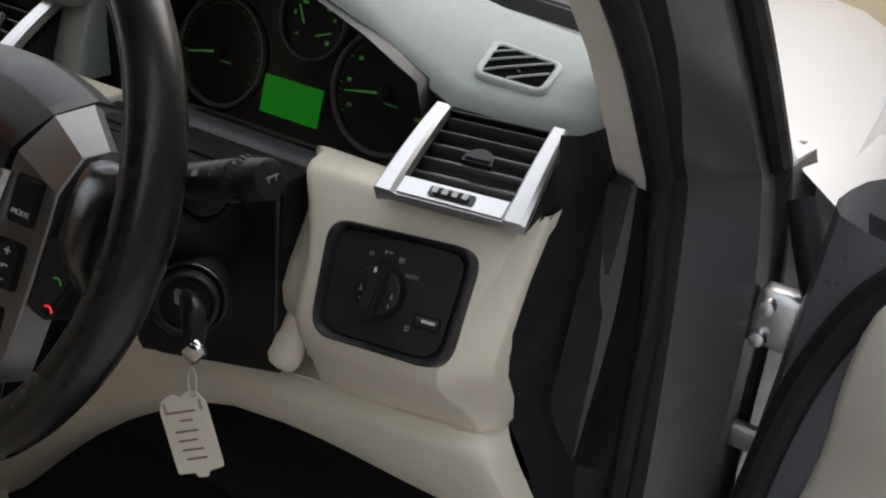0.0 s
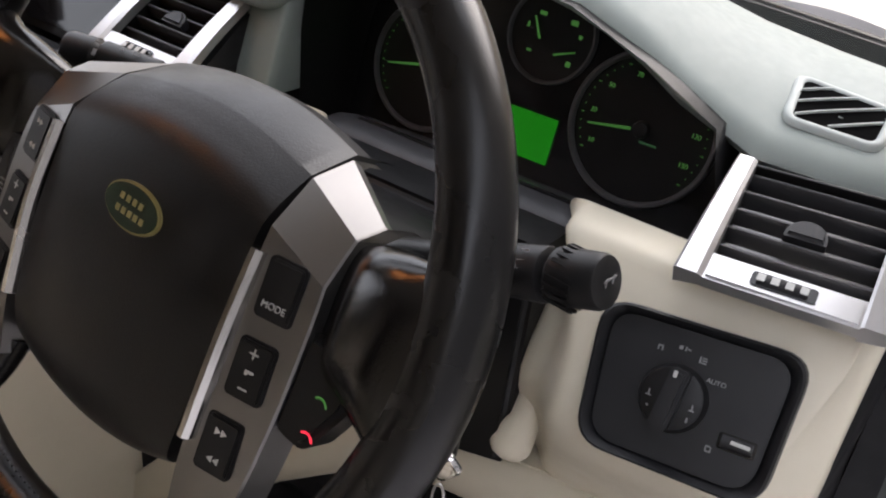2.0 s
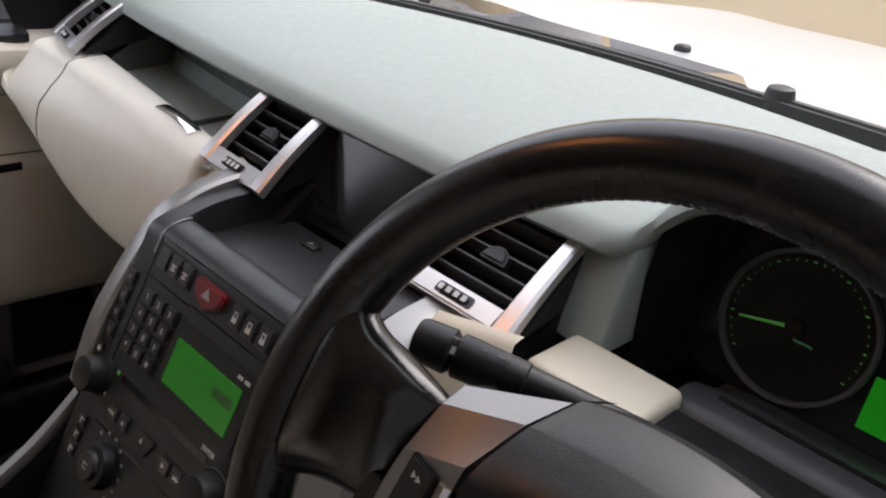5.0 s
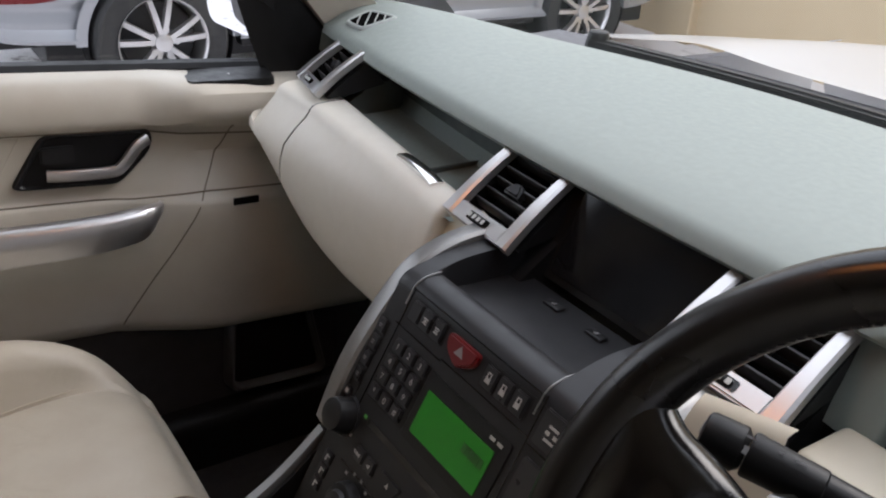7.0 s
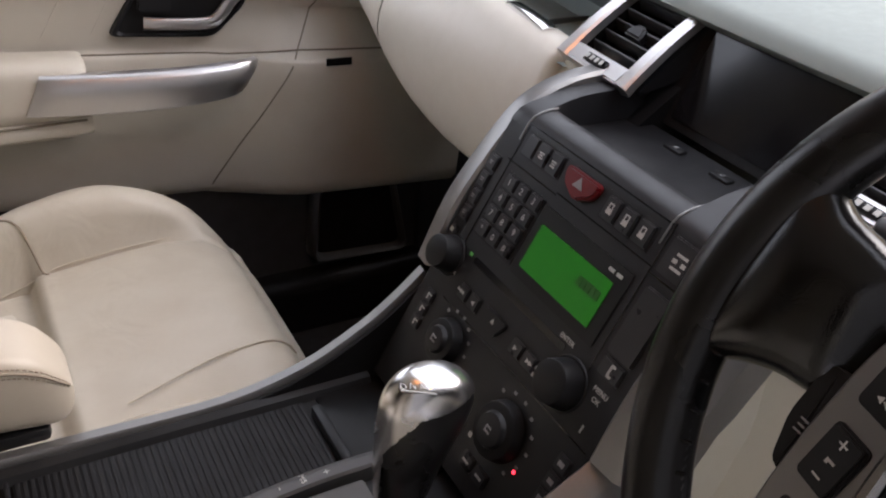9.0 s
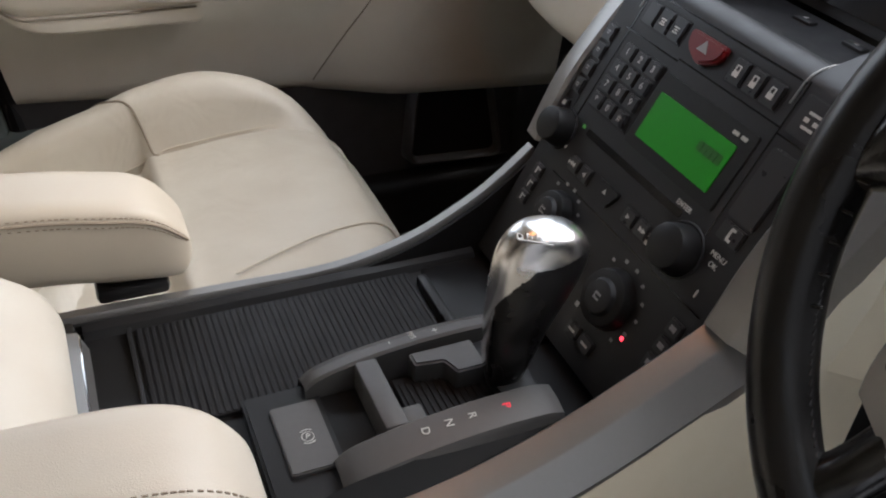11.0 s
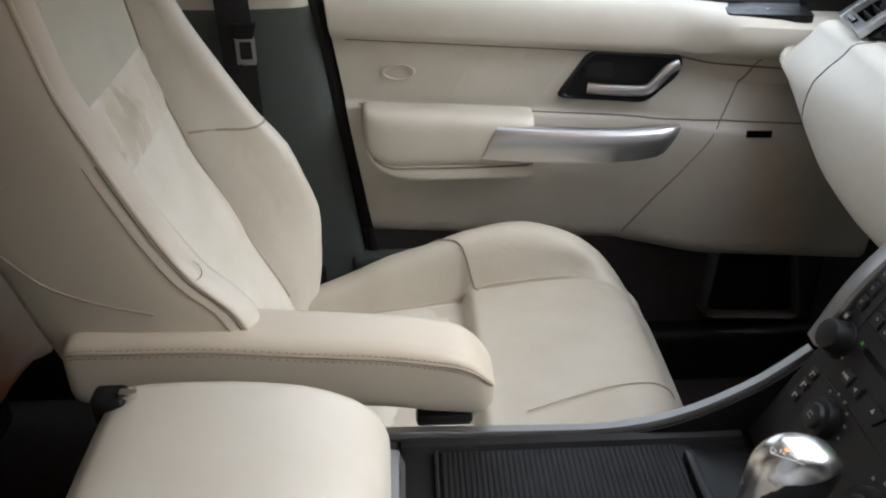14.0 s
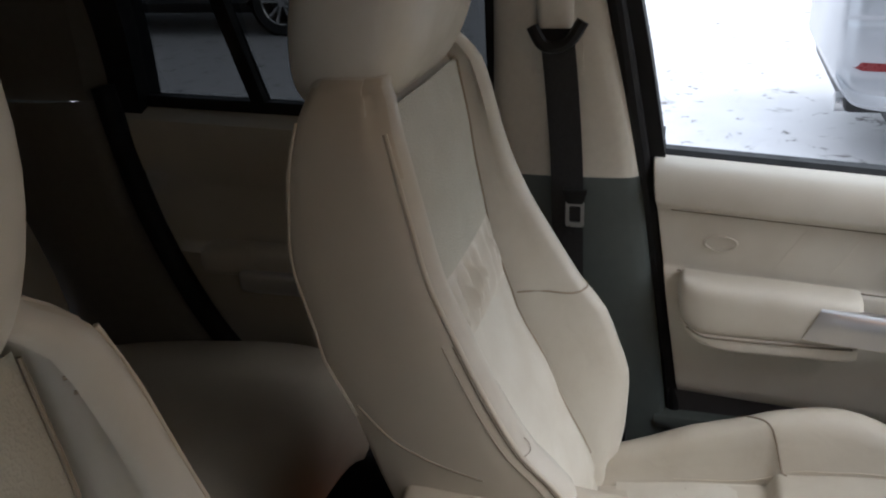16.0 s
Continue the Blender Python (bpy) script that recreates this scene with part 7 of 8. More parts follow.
    part("arm_adjuster", box((ax + 0.004, -0.345, zt - 0.087), (ax + 0.034, -0.287, zt - 0.073), 0.005), BLACK, arm, "black height adjuster under the armrest")
    zt = table(arm_top, -0.62)
    part("arm_pivot", cyl((ax - 0.034, -0.632, zt - 0.05), (ax + 0.030, -0.632, zt - 0.05), 0.042, n=32, bevel=0.008), SIDE_LEATHER, arm)
    if side < 0:
        for ob in st.children_recursive:
            dy = setback + (back_by if ob is back or ob.parent is back else 0.0)
            ob.data.transform(Matrix.Translation((2 * MID - 0.022, dy, 0)) @ Matrix.Diagonal((-1, 1, 1, 1)))
            ob.data.flip_normals()
        shift_by = Vector((2 * MID - 0.022 - 2 * xc, setback, 0))
        st.location += shift_by
        for ob in st.children:
            ob.location -= shift_by
    return st


front_seat()
front_seat(-1, -0.015, -0.024, arm_x=2 * MID - 0.170, arm_top=((-0.66, 1.075), (-0.45, 1.066), (-0.33, 1.062), (-0.30, 1.058), (-0.27, 1.045)), label="cream leather driver's seat with level armrest")

# rear bench
bench = thing("rear_bench", (MID, -1.3, 0.5), "cream leather rear bench in the shade", "car seat")
rings = []
for y, z in ((-1.50, 0.82), (-1.42, 0.85), (-1.30, 0.872), (-1.18, 0.886), (-1.08, 0.893), (-1.01, 0.886), (-0.965, 0.858), (-0.940, 0.80), (-0.938, 0.72), (-0.955, 0.66), (-1.0, 0.64)):
    rings.append([(MID + 0.70 * u, y, z - 0.05 * abs(u) ** 10 - 0.012 * math.exp(-((abs(u) - 0.33) / 0.03) ** 2)) for u in [k / 20 for k in range(-20, 21)]])
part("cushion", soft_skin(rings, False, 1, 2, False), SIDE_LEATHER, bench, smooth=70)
rings = []
for y, z in ((-1.46, 0.80), (-1.45, 0.90), (-1.49, 1.05), (-1.55, 1.20), (-1.60, 1.32), (-1.625, 1.375), (-1.66, 1.39), (-1.70, 1.37), (-1.72, 1.2), (-1.72, 0.7)):
    rings.append([(MID + 0.66 * u, y - 0.05 * abs(u) ** 6 - 0.012 * math.exp(-((abs(u) - 0.33) / 0.03) ** 2), z) for u in [k / 20 for k in range(-20, 21)]])
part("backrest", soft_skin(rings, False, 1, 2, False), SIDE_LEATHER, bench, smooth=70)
part("base", box((MID - 0.66, -1.5, 0.50), (MID + 0.66, -1.02, 0.76), 0.02), BLACK, bench)
for x in (-0.42, 0.39):
    rings = [[(x + hx * math.copysign(abs(math.cos(u)) ** 0.5, math.cos(u)), -1.66 + 0.05 * math.copysign(abs(math.sin(u)) ** 0.6, math.sin(u)), z) for u in [2 * math.pi * j / 20 for j in range(20)]] for z, hx in ((1.385, 0.10), (1.40, 0.125), (1.48, 0.13), (1.54, 0.12), (1.56, 0.08))]
    part("headrest", soft_skin(rings, True, 1, 2), SIDE_LEATHER, bench, smooth=70)

# small amber footwell lamp under the rear of the passenger seat
RAIL_GLOW = glow("amber_footwell_lamp", (1.0, 0.22, 0.05), 1.8)
fl = thing("footwell_lamp", (-0.50, -0.80, 0.535), "small lit amber footwell lamp on the carpet behind the seat", "lamp")
part("housing", box((-0.540, -0.815, 0.520), (-0.470, -0.785, 0.545), 0.004), BLACK, fl)
part("lens", box((-0.535, -0.812, 0.545), (-0.475, -0.788, 0.551), 0.002), RAIL_GLOW, fl, "amber lens")

# ---- passenger front door ----
def belt(y):
    return 1.190 - 0.050 * (y + 0.455) / 0.75


def door_x(y, z):
    """Inner face of the door panel."""
    d = z - belt(y)
    rows = [(-0.50, -0.752), (-0.40, -0.750), (-0.30, -0.742), (-0.24, -0.735), (-0.185, -0.734), (-0.164, -0.738), (-0.159, -0.746), (-0.154, -0.748), (-0.12, -0.747), (-0.067, -0.745), (-0.062, -0.742), (-0.058, -0.736), (-0.050, -0.728), (-0.035, -0.728), (-0.015, -0.738), (-0.004, -0.755), (0.0, -0.785)]
    x = table(rows, d)
    swell = max(0.0, min(1.0, (y + 0.02) / 0.17))
    low = max(0.0, min(1.0, (-0.10 - d) / 0.06))
    return x + 0.042 * swell * swell * (3 - 2 * swell) * low + 0.02 * max(0, (y - 0.10) / 0.2) * (1 if d > -0.1 else 0) + 0.026 * max(0.0, min(1.0, (y - 0.055) / 0.07)) * (1 if d > -0.056 else 0) * (1 if y < 0.30 else 0.6)


SHELF = [(0.0, -0.787, 0.001), (-0.004, -0.765, 0.001), (-0.010, -0.735, 0.0), (-0.018, -0.706, -0.002), (-0.030, -0.694, -0.011), (-0.045, -0.690, -0.030), (-0.052, -0.694, -0.045), (-0.056, -0.704, -0.056)]
pd = thing("door_1", (-0.78, -0.05, 0.6), "closed passenger door with cream leather panel", "car door", kind="structure")
ds = [0.0, -0.004, -0.010, -0.018, -0.030, -0.045, -0.052, -0.056, -0.059, -0.062, -0.065, -0.070, -0.10, -0.13, -0.148, -0.153, -0.156, -0.160, -0.163, -0.167, -0.178, -0.186, -0.21, -0.24, -0.28, -0.32, -0.355, -0.37, -0.385]
ys = [-0.46 + 0.02 * k for k in range(44)]
rings = []
for y in ys:
    row = []
    for d in ds:
        shear = 0.055 * (-d / 0.385) * max(0.0, (0.1 - y) / 0.55)
        yy = y + shear
        z = belt(yy) + d
        lift = 0.012 * max(0.0, min(1.0, (d + 0.05) / 0.04))
        px, pz = door_x(yy, z) + (0 if d > -0.375 else -0.012), z + lift
        if d > -0.057:
            w = max(0.0, min(1.0, (yy - 0.07) / 0.06)) * max(0.0, min(1.0, (0.33 - yy) / 0.06))
            w = w * w * (3 - 2 * w)
            px += (table(SHELF, d)[0] - px) * w
            pz += (belt(yy) + 0.0085 + table(SHELF, d)[1] - pz) * w
        row.append((px, yy, pz))
    rings.append(row)
rings.insert(0, [(x - 0.03, y - 0.004, z - 0.002) for x, y, z in rings[0]])
panel = part("panel", skin(rings, False, False), LEATHER, pd, "cream leather door panel", smooth=40)
POCKET_PLASTIC = material("grey_black_pocket_plastic", (0.075, 0.073, 0.075), 0.45, scale=60, bump=0.05, bump_scale=1200)
LOWER_DOOR = material("black_ribbed_door_foot", (0.045, 0.042, 0.043), 0.7, scale=40, bump=0.2, bump_scale=400)
part("lower_panel", skin([[(-0.756, y, belt(y) - 0.38), (-0.765, y, 0.70), (-0.76, y, 0.52)] for y in (-0.42, -0.2, 0.0, 0.2, 0.42)], False, False), LOWER_DOOR, pd, "black lower door panel")
# map pocket with a raised rim in the lower door
POCKET = [(0.170, 0.762), (0.300, 0.754), (0.330, 0.618), (0.162, 0.627)]
rim_pts = round_quad([(y, z) for y, z in POCKET], 0.018, 5)
cy, cz = sum(p[0] for p in POCKET) / 4, sum(p[1] for p in POCKET) / 4
pocket = part("map_pocket", skin([[(x, cy + (y - cy) * f, cz + (z - cz) * f) for y, z in rim_pts] for f, x in ((1.10, -0.762), (1.06, -0.738), (1.02, -0.732), (0.97, -0.734), (0.93, -0.750))], True, False), POCKET_PLASTIC, pd, "grey-black rim of the map pocket", smooth=50)
bm = bmesh.new()
bm.faces.new([bm.verts.new((-0.7495, cy + (y - cy) * 0.95, cz + (z - cz) * 0.95)) for y, z in rim_pts])
part("pocket_back", bm, RUBBER, pocket, smooth=0)
part("sill_plate", box((-0.80, -0.44, 0.74), (-0.735, -0.30, 0.765), 0.006), PAD_DARK, pd)
# joints between the panel's fields: dark tubes stand for the shade in the grooves
GROOVE = material("joint_shade", (0.22, 0.19, 0.145), 0.8)
for d in (-0.0605, -0.1600):
    pts = []
    for k in range(30):
        y = -0.44 + 0.026 * k
        bend = (-0.012 * max(0.0, min(1.0, (y - 0.03) / 0.08))) if d > -0.1 else (0.010 * max(0.0, min(1.0, (y - 0.03) / 0.10)))
        yy = y + 0.055 * (-d / 0.385) * max(0.0, (0.1 - y) / 0.55)
        z = belt(yy) + d + bend
        pts.append((door_x(yy, z) + 0.001, yy, z))
    part("panel_joint", tube(pts, 0.0013, 6), GROOVE, panel)
# seam by the front of the door
sm_pts = [(0.180, 1.088), (0.150, 1.040), (0.113, 0.980), (0.060, 0.892), (0.002, 0.795)]
part("panel_seam", tube([(door_x(y, z) + 0.0005, y, z) for y, z in [tuple(v)[:2] for v in smoothed([(a, b, 0) for a, b in sm_pts], 6)]], 0.0011, 6), GROOVE, panel)
for y0, y1 in ((-0.24, -0.28), (-0.16, -0.20), (-0.10, -0.14)):
    part("fold", tube([(door_x(y0 + (y1 - y0) * f, 1.105 - 0.07 * f) - 0.0008, y0 + (y1 - y0) * f, 1.105 - 0.07 * f) for f in (0, 0.25, 0.5, 0.75, 1)], 0.0014, 6), LEATHER, panel)
# oval disc, speaker label, tweeter
om = facing((-0.7455, -0.357, 1.0755), (0, 1, 0), (0, 0, 1))
part("oval_disc", ring_mesh(om @ Matrix.Diagonal((1, 0.5, 1, 1)), 0.020, 0.0255, 0.003, 36), LEATHER, panel, "oval embossed ring")
lm = facing((-0.690, 0.179, 0.987), (0.06, 1, 0), (0, 0, 1))
part("speaker_badge", slab(rounded(-0.019, -0.0055, 0.019, 0.0055, 0.001), 0.003, lm, 0.0008), BLACK_GLOSS, panel, "small dark badge")
tq = round_quad([(-0.786, 0.122), (-0.764, 0.246), (-0.700, 0.233), (-0.717, 0.115)][::-1], 0.010, 4)
tw = part("tweeter_panel", slab(tq, 0.010, Matrix.Translation((0, 0, 1.1505)), 0.001), BLACK, panel, "satin black tweeter panel", smooth=40)
part("pilot_lamp", slab([(-0.742, 0.178), (-0.739, 0.178), (-0.739, 0.181), (-0.742, 0.181)], 0.0006, Matrix.Translation((0, 0, 1.1604))), WHITE_INK, tw, smooth=0)
# release handle in a black recess
hm = facing((-0.7445, -0.03, 1.063), (0.03, 1, -0.02), (0, 0, 1))
rec = round_quad([(-0.092, -0.034), (0.048, -0.041), (0.095, 0.006), (0.095, 0.034), (-0.046, 0.040)], 0.014, 5)
bm = skin([[hm @ Vector((x * f, y * f, h)) for x, y in rec] for f, h in ((1.0, 0.0), (0.97, 0.006), (0.92, 0.0065), (0.86, 0.002), (0.84, -0.004))], True, False)
hdl = part("release_bezel", bm, CHARCOAL, panel, "charcoal recess of the release handle")
part("release_cup", slab([(x * 0.90, y * 0.90) for x, y in rec], 0.001, shift(hm, 0, 0, 0.0015)), BLACK, hdl)
part("lock_flag", slab(rounded(-0.050, -0.002, -0.008, 0.022, 0.004), 0.009, hm, 0.002), CHARCOAL, hdl)
lev_path = [(-0.045, -0.016, 0.010), (-0.02, -0.017, 0.014), (0.035, -0.018, 0.015), (0.052, -0.010, 0.015), (0.072, 0.014, 0.014), (0.088, 0.022, 0.010)]
part("release_lever", sweep([hm @ v for v in smoothed(lev_path, 4)], [(-0.0075, -0.004), (0.0075, -0.004), (0.0075, 0.002), (0.0045, 0.004), (-0.0045, 0.004), (-0.0075, 0.002)], up=(1, 0, 0)), SILVER, hdl, "satin silver release lever")
# armrest and pull bar
rings, lip_rows = [], []
PAD_ROWS = [(-0.414, 1.008, 0.012, 0.014), (-0.409, 1.003, 0.036, 0.030), (-0.398, 0.994, 0.044, 0.040), (-0.375, 0.987, 0.050, 0.045), (-0.34, 0.985, 0.052, 0.044), (-0.28, 0.984, 0.053, 0.043), (-0.22, 0.982, 0.053, 0.041), (-0.165, 0.980, 0.050, 0.039), (-0.158, 0.980, 0.040, 0.034)]
for y, z, w, h in PAD_ROWS:
    rings.append([(-0.738 + w * max(0.0, math.copysign(abs(math.cos(u)) ** 0.42, math.cos(u))), y, z + h * math.copysign(abs(math.sin(u)) ** 0.5, math.sin(u))) for u in [radians(t) for t in range(-90, 91, 12)]])
    if y > -0.41:
        zb = z - h - table([(-0.41, 0.006), (-0.375, 0.013), (-0.34, 0.020)], y)
        lip_rows.append([(-0.750, y, zb), (-0.738 + w * 0.70, y, zb), (-0.738 + w * 0.86, y, zb + 0.002), (-0.738 + w * 0.92, y, zb + 0.006), (-0.738 + w * 0.90, y, z - h + 0.004), (-0.738 + w * 0.70, y, z - h + 0.010), (-0.74, y, z)])
rest = part("armrest", soft_skin(rings, False, 1, 3, False), LEATHER, pd, "padded cream leather door armrest", smooth=60)
lip_rows.append([(-0.752, -0.157, z) for x, y, z in lip_rows[-1]])
GROOVE_PAD = [(-0.738 + w * 0.93, y, z - h + 0.003) for y, z, w, h in PAD_ROWS[2:-1]]
part("armrest_joint", tube([tuple(v) for v in smoothed(GROOVE_PAD, 4)], 0.0016, 6), GROOVE, rest)
part("armrest_lip", soft_skin(lip_rows, False, 2, 2, False), LEATHER, rest, smooth=60)
bp = [(-0.682, -0.226, 0.982), (-0.676, -0.20, 0.981), (-0.668, -0.12, 0.979), (-0.663, -0.04, 0.979), (-0.664, 0.01, 0.981), (-0.670, 0.040, 0.984), (-0.684, 0.056, 0.993)]
hh = [0.026, 0.026, 0.0255, 0.025, 0.0245, 0.021, 0.009]
rings = []
for v, h in zip(smoothed(bp, 3), smoothed([(h, 0, 0) for h in hh], 3)):
    h = h.x
    rings.append([(x, y + 0.45 * (z - v.z), z) for x, y, z in [(v.x - 0.022, v.y, v.z + h), (v.x - 0.006, v.y, v.z + h + 0.001), (v.x, v.y, v.z + h - 0.005), (v.x + 0.001, v.y, v.z), (v.x - 0.002, v.y, v.z - h + 0.004), (v.x - 0.010, v.y, v.z - h), (v.x - 0.022, v.y, v.z - h)]])
part("pull_bar", skin(rings, True, True), SILVER, pd, "satin silver grab bar", smooth=50)
# glass, seals, frame and sail panel
part("glass_seal", sweep([(-0.79, y, belt(y) + 0.010) for y in [-0.47 + 0.05 * k for k in range(16)]], [(-0.018, -0.010), (0.012, -0.010), (0.012, 0.002), (0.004, 0.008), (-0.018, 0.008)]), RUBBER, pd)
gl = part("glass", skin([[(-0.800, -0.46, 1.17), (-0.785, -0.50, 1.33), (-0.72, -0.56, 1.60)], [(-0.800, 0.0, 1.15), (-0.78, -0.02, 1.40), (-0.735, -0.1, 1.58)], [(-0.80, 0.20, 1.14), (-0.79, 0.18, 1.25), (-0.77, 0.10, 1.38)]], False, False), CLEAR, pd, "clear door glass")
gl.visible_shadow = False
part("rear_frame", sweep([tuple(v) for v in smoothed([(-0.788, -0.398, 0.72), (-0.788, -0.415, 0.85), (-0.788, -0.448, 1.10), (-0.788, -0.463, 1.20), (-0.765, -0.505, 1.43), (-0.72, -0.56, 1.64)], 3)], [(-0.018, -0.02), (0.018, -0.02), (0.018, 0.02), (-0.018, 0.02)], up=(1, 0, 0)), RUBBER, pd, "black door frame")
part("top_frame", sweep([tuple(v) for v in smoothed([(-0.72, -0.56, 1.64), (-0.71, -0.2, 1.60), (-0.735, 0.0, 1.49), (-0.76, 0.15, 1.36), (-0.785, 0.36, 1.17)], 3)], [(-0.018, -0.02), (0.018, -0.02), (0.018, 0.02), (-0.018, 0.02)]), RUBBER, pd)
part("sail_panel", skin([[(-0.765, 0.40, 1.13), (-0.752, 0.33, 1.21), (-0.735, 0.20, 1.36)], [(-0.755, 0.24, 1.14), (-0.757, 0.22, 1.20), (-0.758, 0.18, 1.33)]], False, False), BLACK, pd, "black mirror sail panel")
part("outer_skin", skin([[(-0.86, y, 1.14), (-0.93, y, 1.02), (-0.94, y, 0.7), (-0.90, y, 0.45)] for y in (-0.45, 0.0, 0.45)] , False, False), PAINT, pd)
# door mirror outside
mir = thing("door_mirror", (-0.93, 0.33, 1.14), "black door mirror outside the passenger window", "door mirror")
rings = []
for x, hy, hz in ((-0.86, 0.02, 0.03), (-0.90, 0.045, 0.055), (-0.94, 0.058, 0.075), (-1.02, 0.060, 0.080), (-1.10, 0.052, 0.070), (-1.125, 0.03, 0.045)):
    rings.append([(x, 0.33 + 0.02 + hy * math.copysign(abs(math.cos(u)) ** 0.8, math.cos(u)), 1.215 + hz * math.copysign(abs(math.sin(u)) ** 0.7, math.sin(u))) for u in [2 * math.pi * j / 20 for j in range(20)]])
part("shell", soft_skin(rings, True, 1, 3), BLACK, mir, smooth=60)
part("mirror_glass", slab(rounded(-0.082, -0.06, 0.082, 0.06, 0.03), 0.003, facing((-1.02, 0.293, 1.215), (1, 0.12, 0), (0, 0, 1))), MIRROR, mir, "mirror glass")
part("foot", box((-0.90, 0.31, 1.13), (-0.80, 0.38, 1.18), 0.012, 3), BLACK, mir)

# ---- B-pillar with belt ----
bpil = thing("pillar_middle", (-0.76, -0.55, 0.6), "middle pillar, cream above and dark grey-green below", "pillar", kind="structure")
rings = []
for z, y0, y1, x in ((1.175, -0.700, -0.482, -0.735), (1.19, -0.700, -0.484, -0.735), (1.30, -0.695, -0.505, -0.730), (1.42, -0.690, -0.533, -0.720), (1.56, -0.685, -0.565, -0.695), (1.68, -0.68, -0.58, -0.63)):
    rings.append([(x - 0.05, y0 - 0.01, z), (x - 0.012, y0, z), (x, y0 + 0.03, z), (x + 0.004, (y0 + y1) / 2, z), (x, y1 - 0.025, z), (x - 0.012, y1, z), (x - 0.05, y1 + 0.006, z)])
part("upper_trim", soft_skin(rings, False, 2, 2, False), HEADLINING, bpil, "cream upper pillar trim", smooth=60)
rings = []
for z, y0, y1, x in ((0.50, -0.62, -0.37, -0.745), (0.70, -0.63, -0.415, -0.74), (0.85, -0.65, -0.435, -0.74), (1.0, -0.67, -0.455, -0.74), (1.15, -0.695, -0.476, -0.738), (1.176, -0.70, -0.480, -0.738)):
    rings.append([(x - 0.05, y0 - 0.01, z), (x - 0.010, y0, z), (x, y0 + 0.03, z), (x + 0.002, (y0 + y1) / 2, z), (x, y1 - 0.025, z), (x - 0.012, y1, z), (x - 0.05, y1 + 0.006, z)])
part("lower_trim", soft_skin(rings, False, 2, 2, False), PAD_DARK, bpil, "dark grey-green lower trim", smooth=60)
part("height_slider", box((-0.722, -0.626, 1.395), (-0.700, -0.575, 1.455), 0.012, 3, m=None), HEADLINING, bpil, "cream belt height slider")
part("slider_slot", box((-0.728, -0.636, 1.33), (-0.7215, -0.562, 1.49), 0.006, 2), HEADLINING, bpil)
part("seal", tube([tuple(v) for v in smoothed([(-0.768, -0.393, 0.60), (-0.768, -0.413, 0.80), (-0.766, -0.453, 1.05), (-0.762, -0.474, 1.17), (-0.74, -0.518, 1.42), (-0.70, -0.565, 1.64)], 4)], 0.013, 10), RUBBER, bpil, "black rubber door seal")
bl = thing("seat_belt", (-0.72, -0.60, 1.10), "black seat belt hanging from the pillar with a metal tongue", "seat belt")
def ribbon(rows, w, parent, name, mat):
    pts = smoothed(rows, 4)
    r = []
    for p in pts:
        r.append([p + Vector((0, -w / 2, 0)), p + Vector((0.0006, 0, 0)), p + Vector((0, w / 2, 0))])
    b = skin(r, False, False)
    bmesh.ops.solidify(b, geom=b.faces[:], thickness=0.0016)
    return part(name, b, mat, parent)


ribbon([(-0.700, -0.598, 1.400), (-0.706, -0.596, 1.375), (-0.712, -0.590, 1.30), (-0.720, -0.584, 1.18), (-0.726, -0.582, 1.0), (-0.728, -0.575, 0.75), (-0.728, -0.57, 0.60)], 0.048, bl, "webbing", WEBBING)
part("guide", tube([tuple(v) for v in smoothed([(-0.694, -0.630, 1.404), (-0.690, -0.616, 1.381), (-0.690, -0.598, 1.376), (-0.690, -0.578, 1.384), (-0.694, -0.560, 1.411)], 4)], 0.009, 8, up=(1, 0, 0)), BLACK, bl, "black belt guide")
tm = facing((-0.718, -0.571, 1.126), (0, 1, 0), (0, 0, 1))
part("tongue_grip", slab(round_quad([(-0.012, 0.012), (0.012, 0.012), (0.019, 0.034), (-0.019, 0.034)], 0.003), 0.006, tm, 0.0015), BLACK, bl)
part("tongue", skin([[tm @ Vector((x * f, y * f - 0.006, h)) for x, y in rounded(-0.014, -0.020, 0.014, 0.022, 0.004)] for f, h in ((1, 0.0), (1, 0.0025), (0.62, 0.0025), (0.62, 0.0))], True, False), STEEL, bl, "metal belt tongue")
part("buckle_stop", box((-0.70, -0.50, 0.735), (-0.68, -0.48, 0.775), 0.004), BLACK, bl)

# ---- rear door and rear quarter ----
rd = thing("door_2", (-0.78, -1.0, 0.6), "closed rear door with cream panel in the shade", "car door", kind="structure")
def rear_x(d):
    return table([(-0.60, -0.76), (-0.45, -0.75), (-0.28, -0.725), (-0.25, -0.72), (-0.235, -0.735), (-0.13, -0.742), (-0.115, -0.738), (-0.10, -0.725), (-0.05, -0.722), (-0.015, -0.735), (0.0, -0.78)], d)


rings = []
for y in [-1.36 + 0.03 * k for k in range(24)]:
    b = 1.235 + 0.02 * (-0.7 - y) / 0.6
    row = []
    for d in (0.0, -0.006, -0.015, -0.03, -0.06, -0.10, -0.11, -0.118, -0.13, -0.18, -0.228, -0.236, -0.25, -0.28, -0.34, -0.40, -0.48, -0.60):
        yy = y + max(0.0, -d - 0.05) * 0.35 * max(0, (-1.0 - y) / 0.36)
        row.append((rear_x(d), yy, b + d))
    rings.append(row)
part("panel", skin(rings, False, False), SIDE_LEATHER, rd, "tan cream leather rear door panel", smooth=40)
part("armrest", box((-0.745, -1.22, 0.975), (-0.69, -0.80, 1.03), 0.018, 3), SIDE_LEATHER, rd)
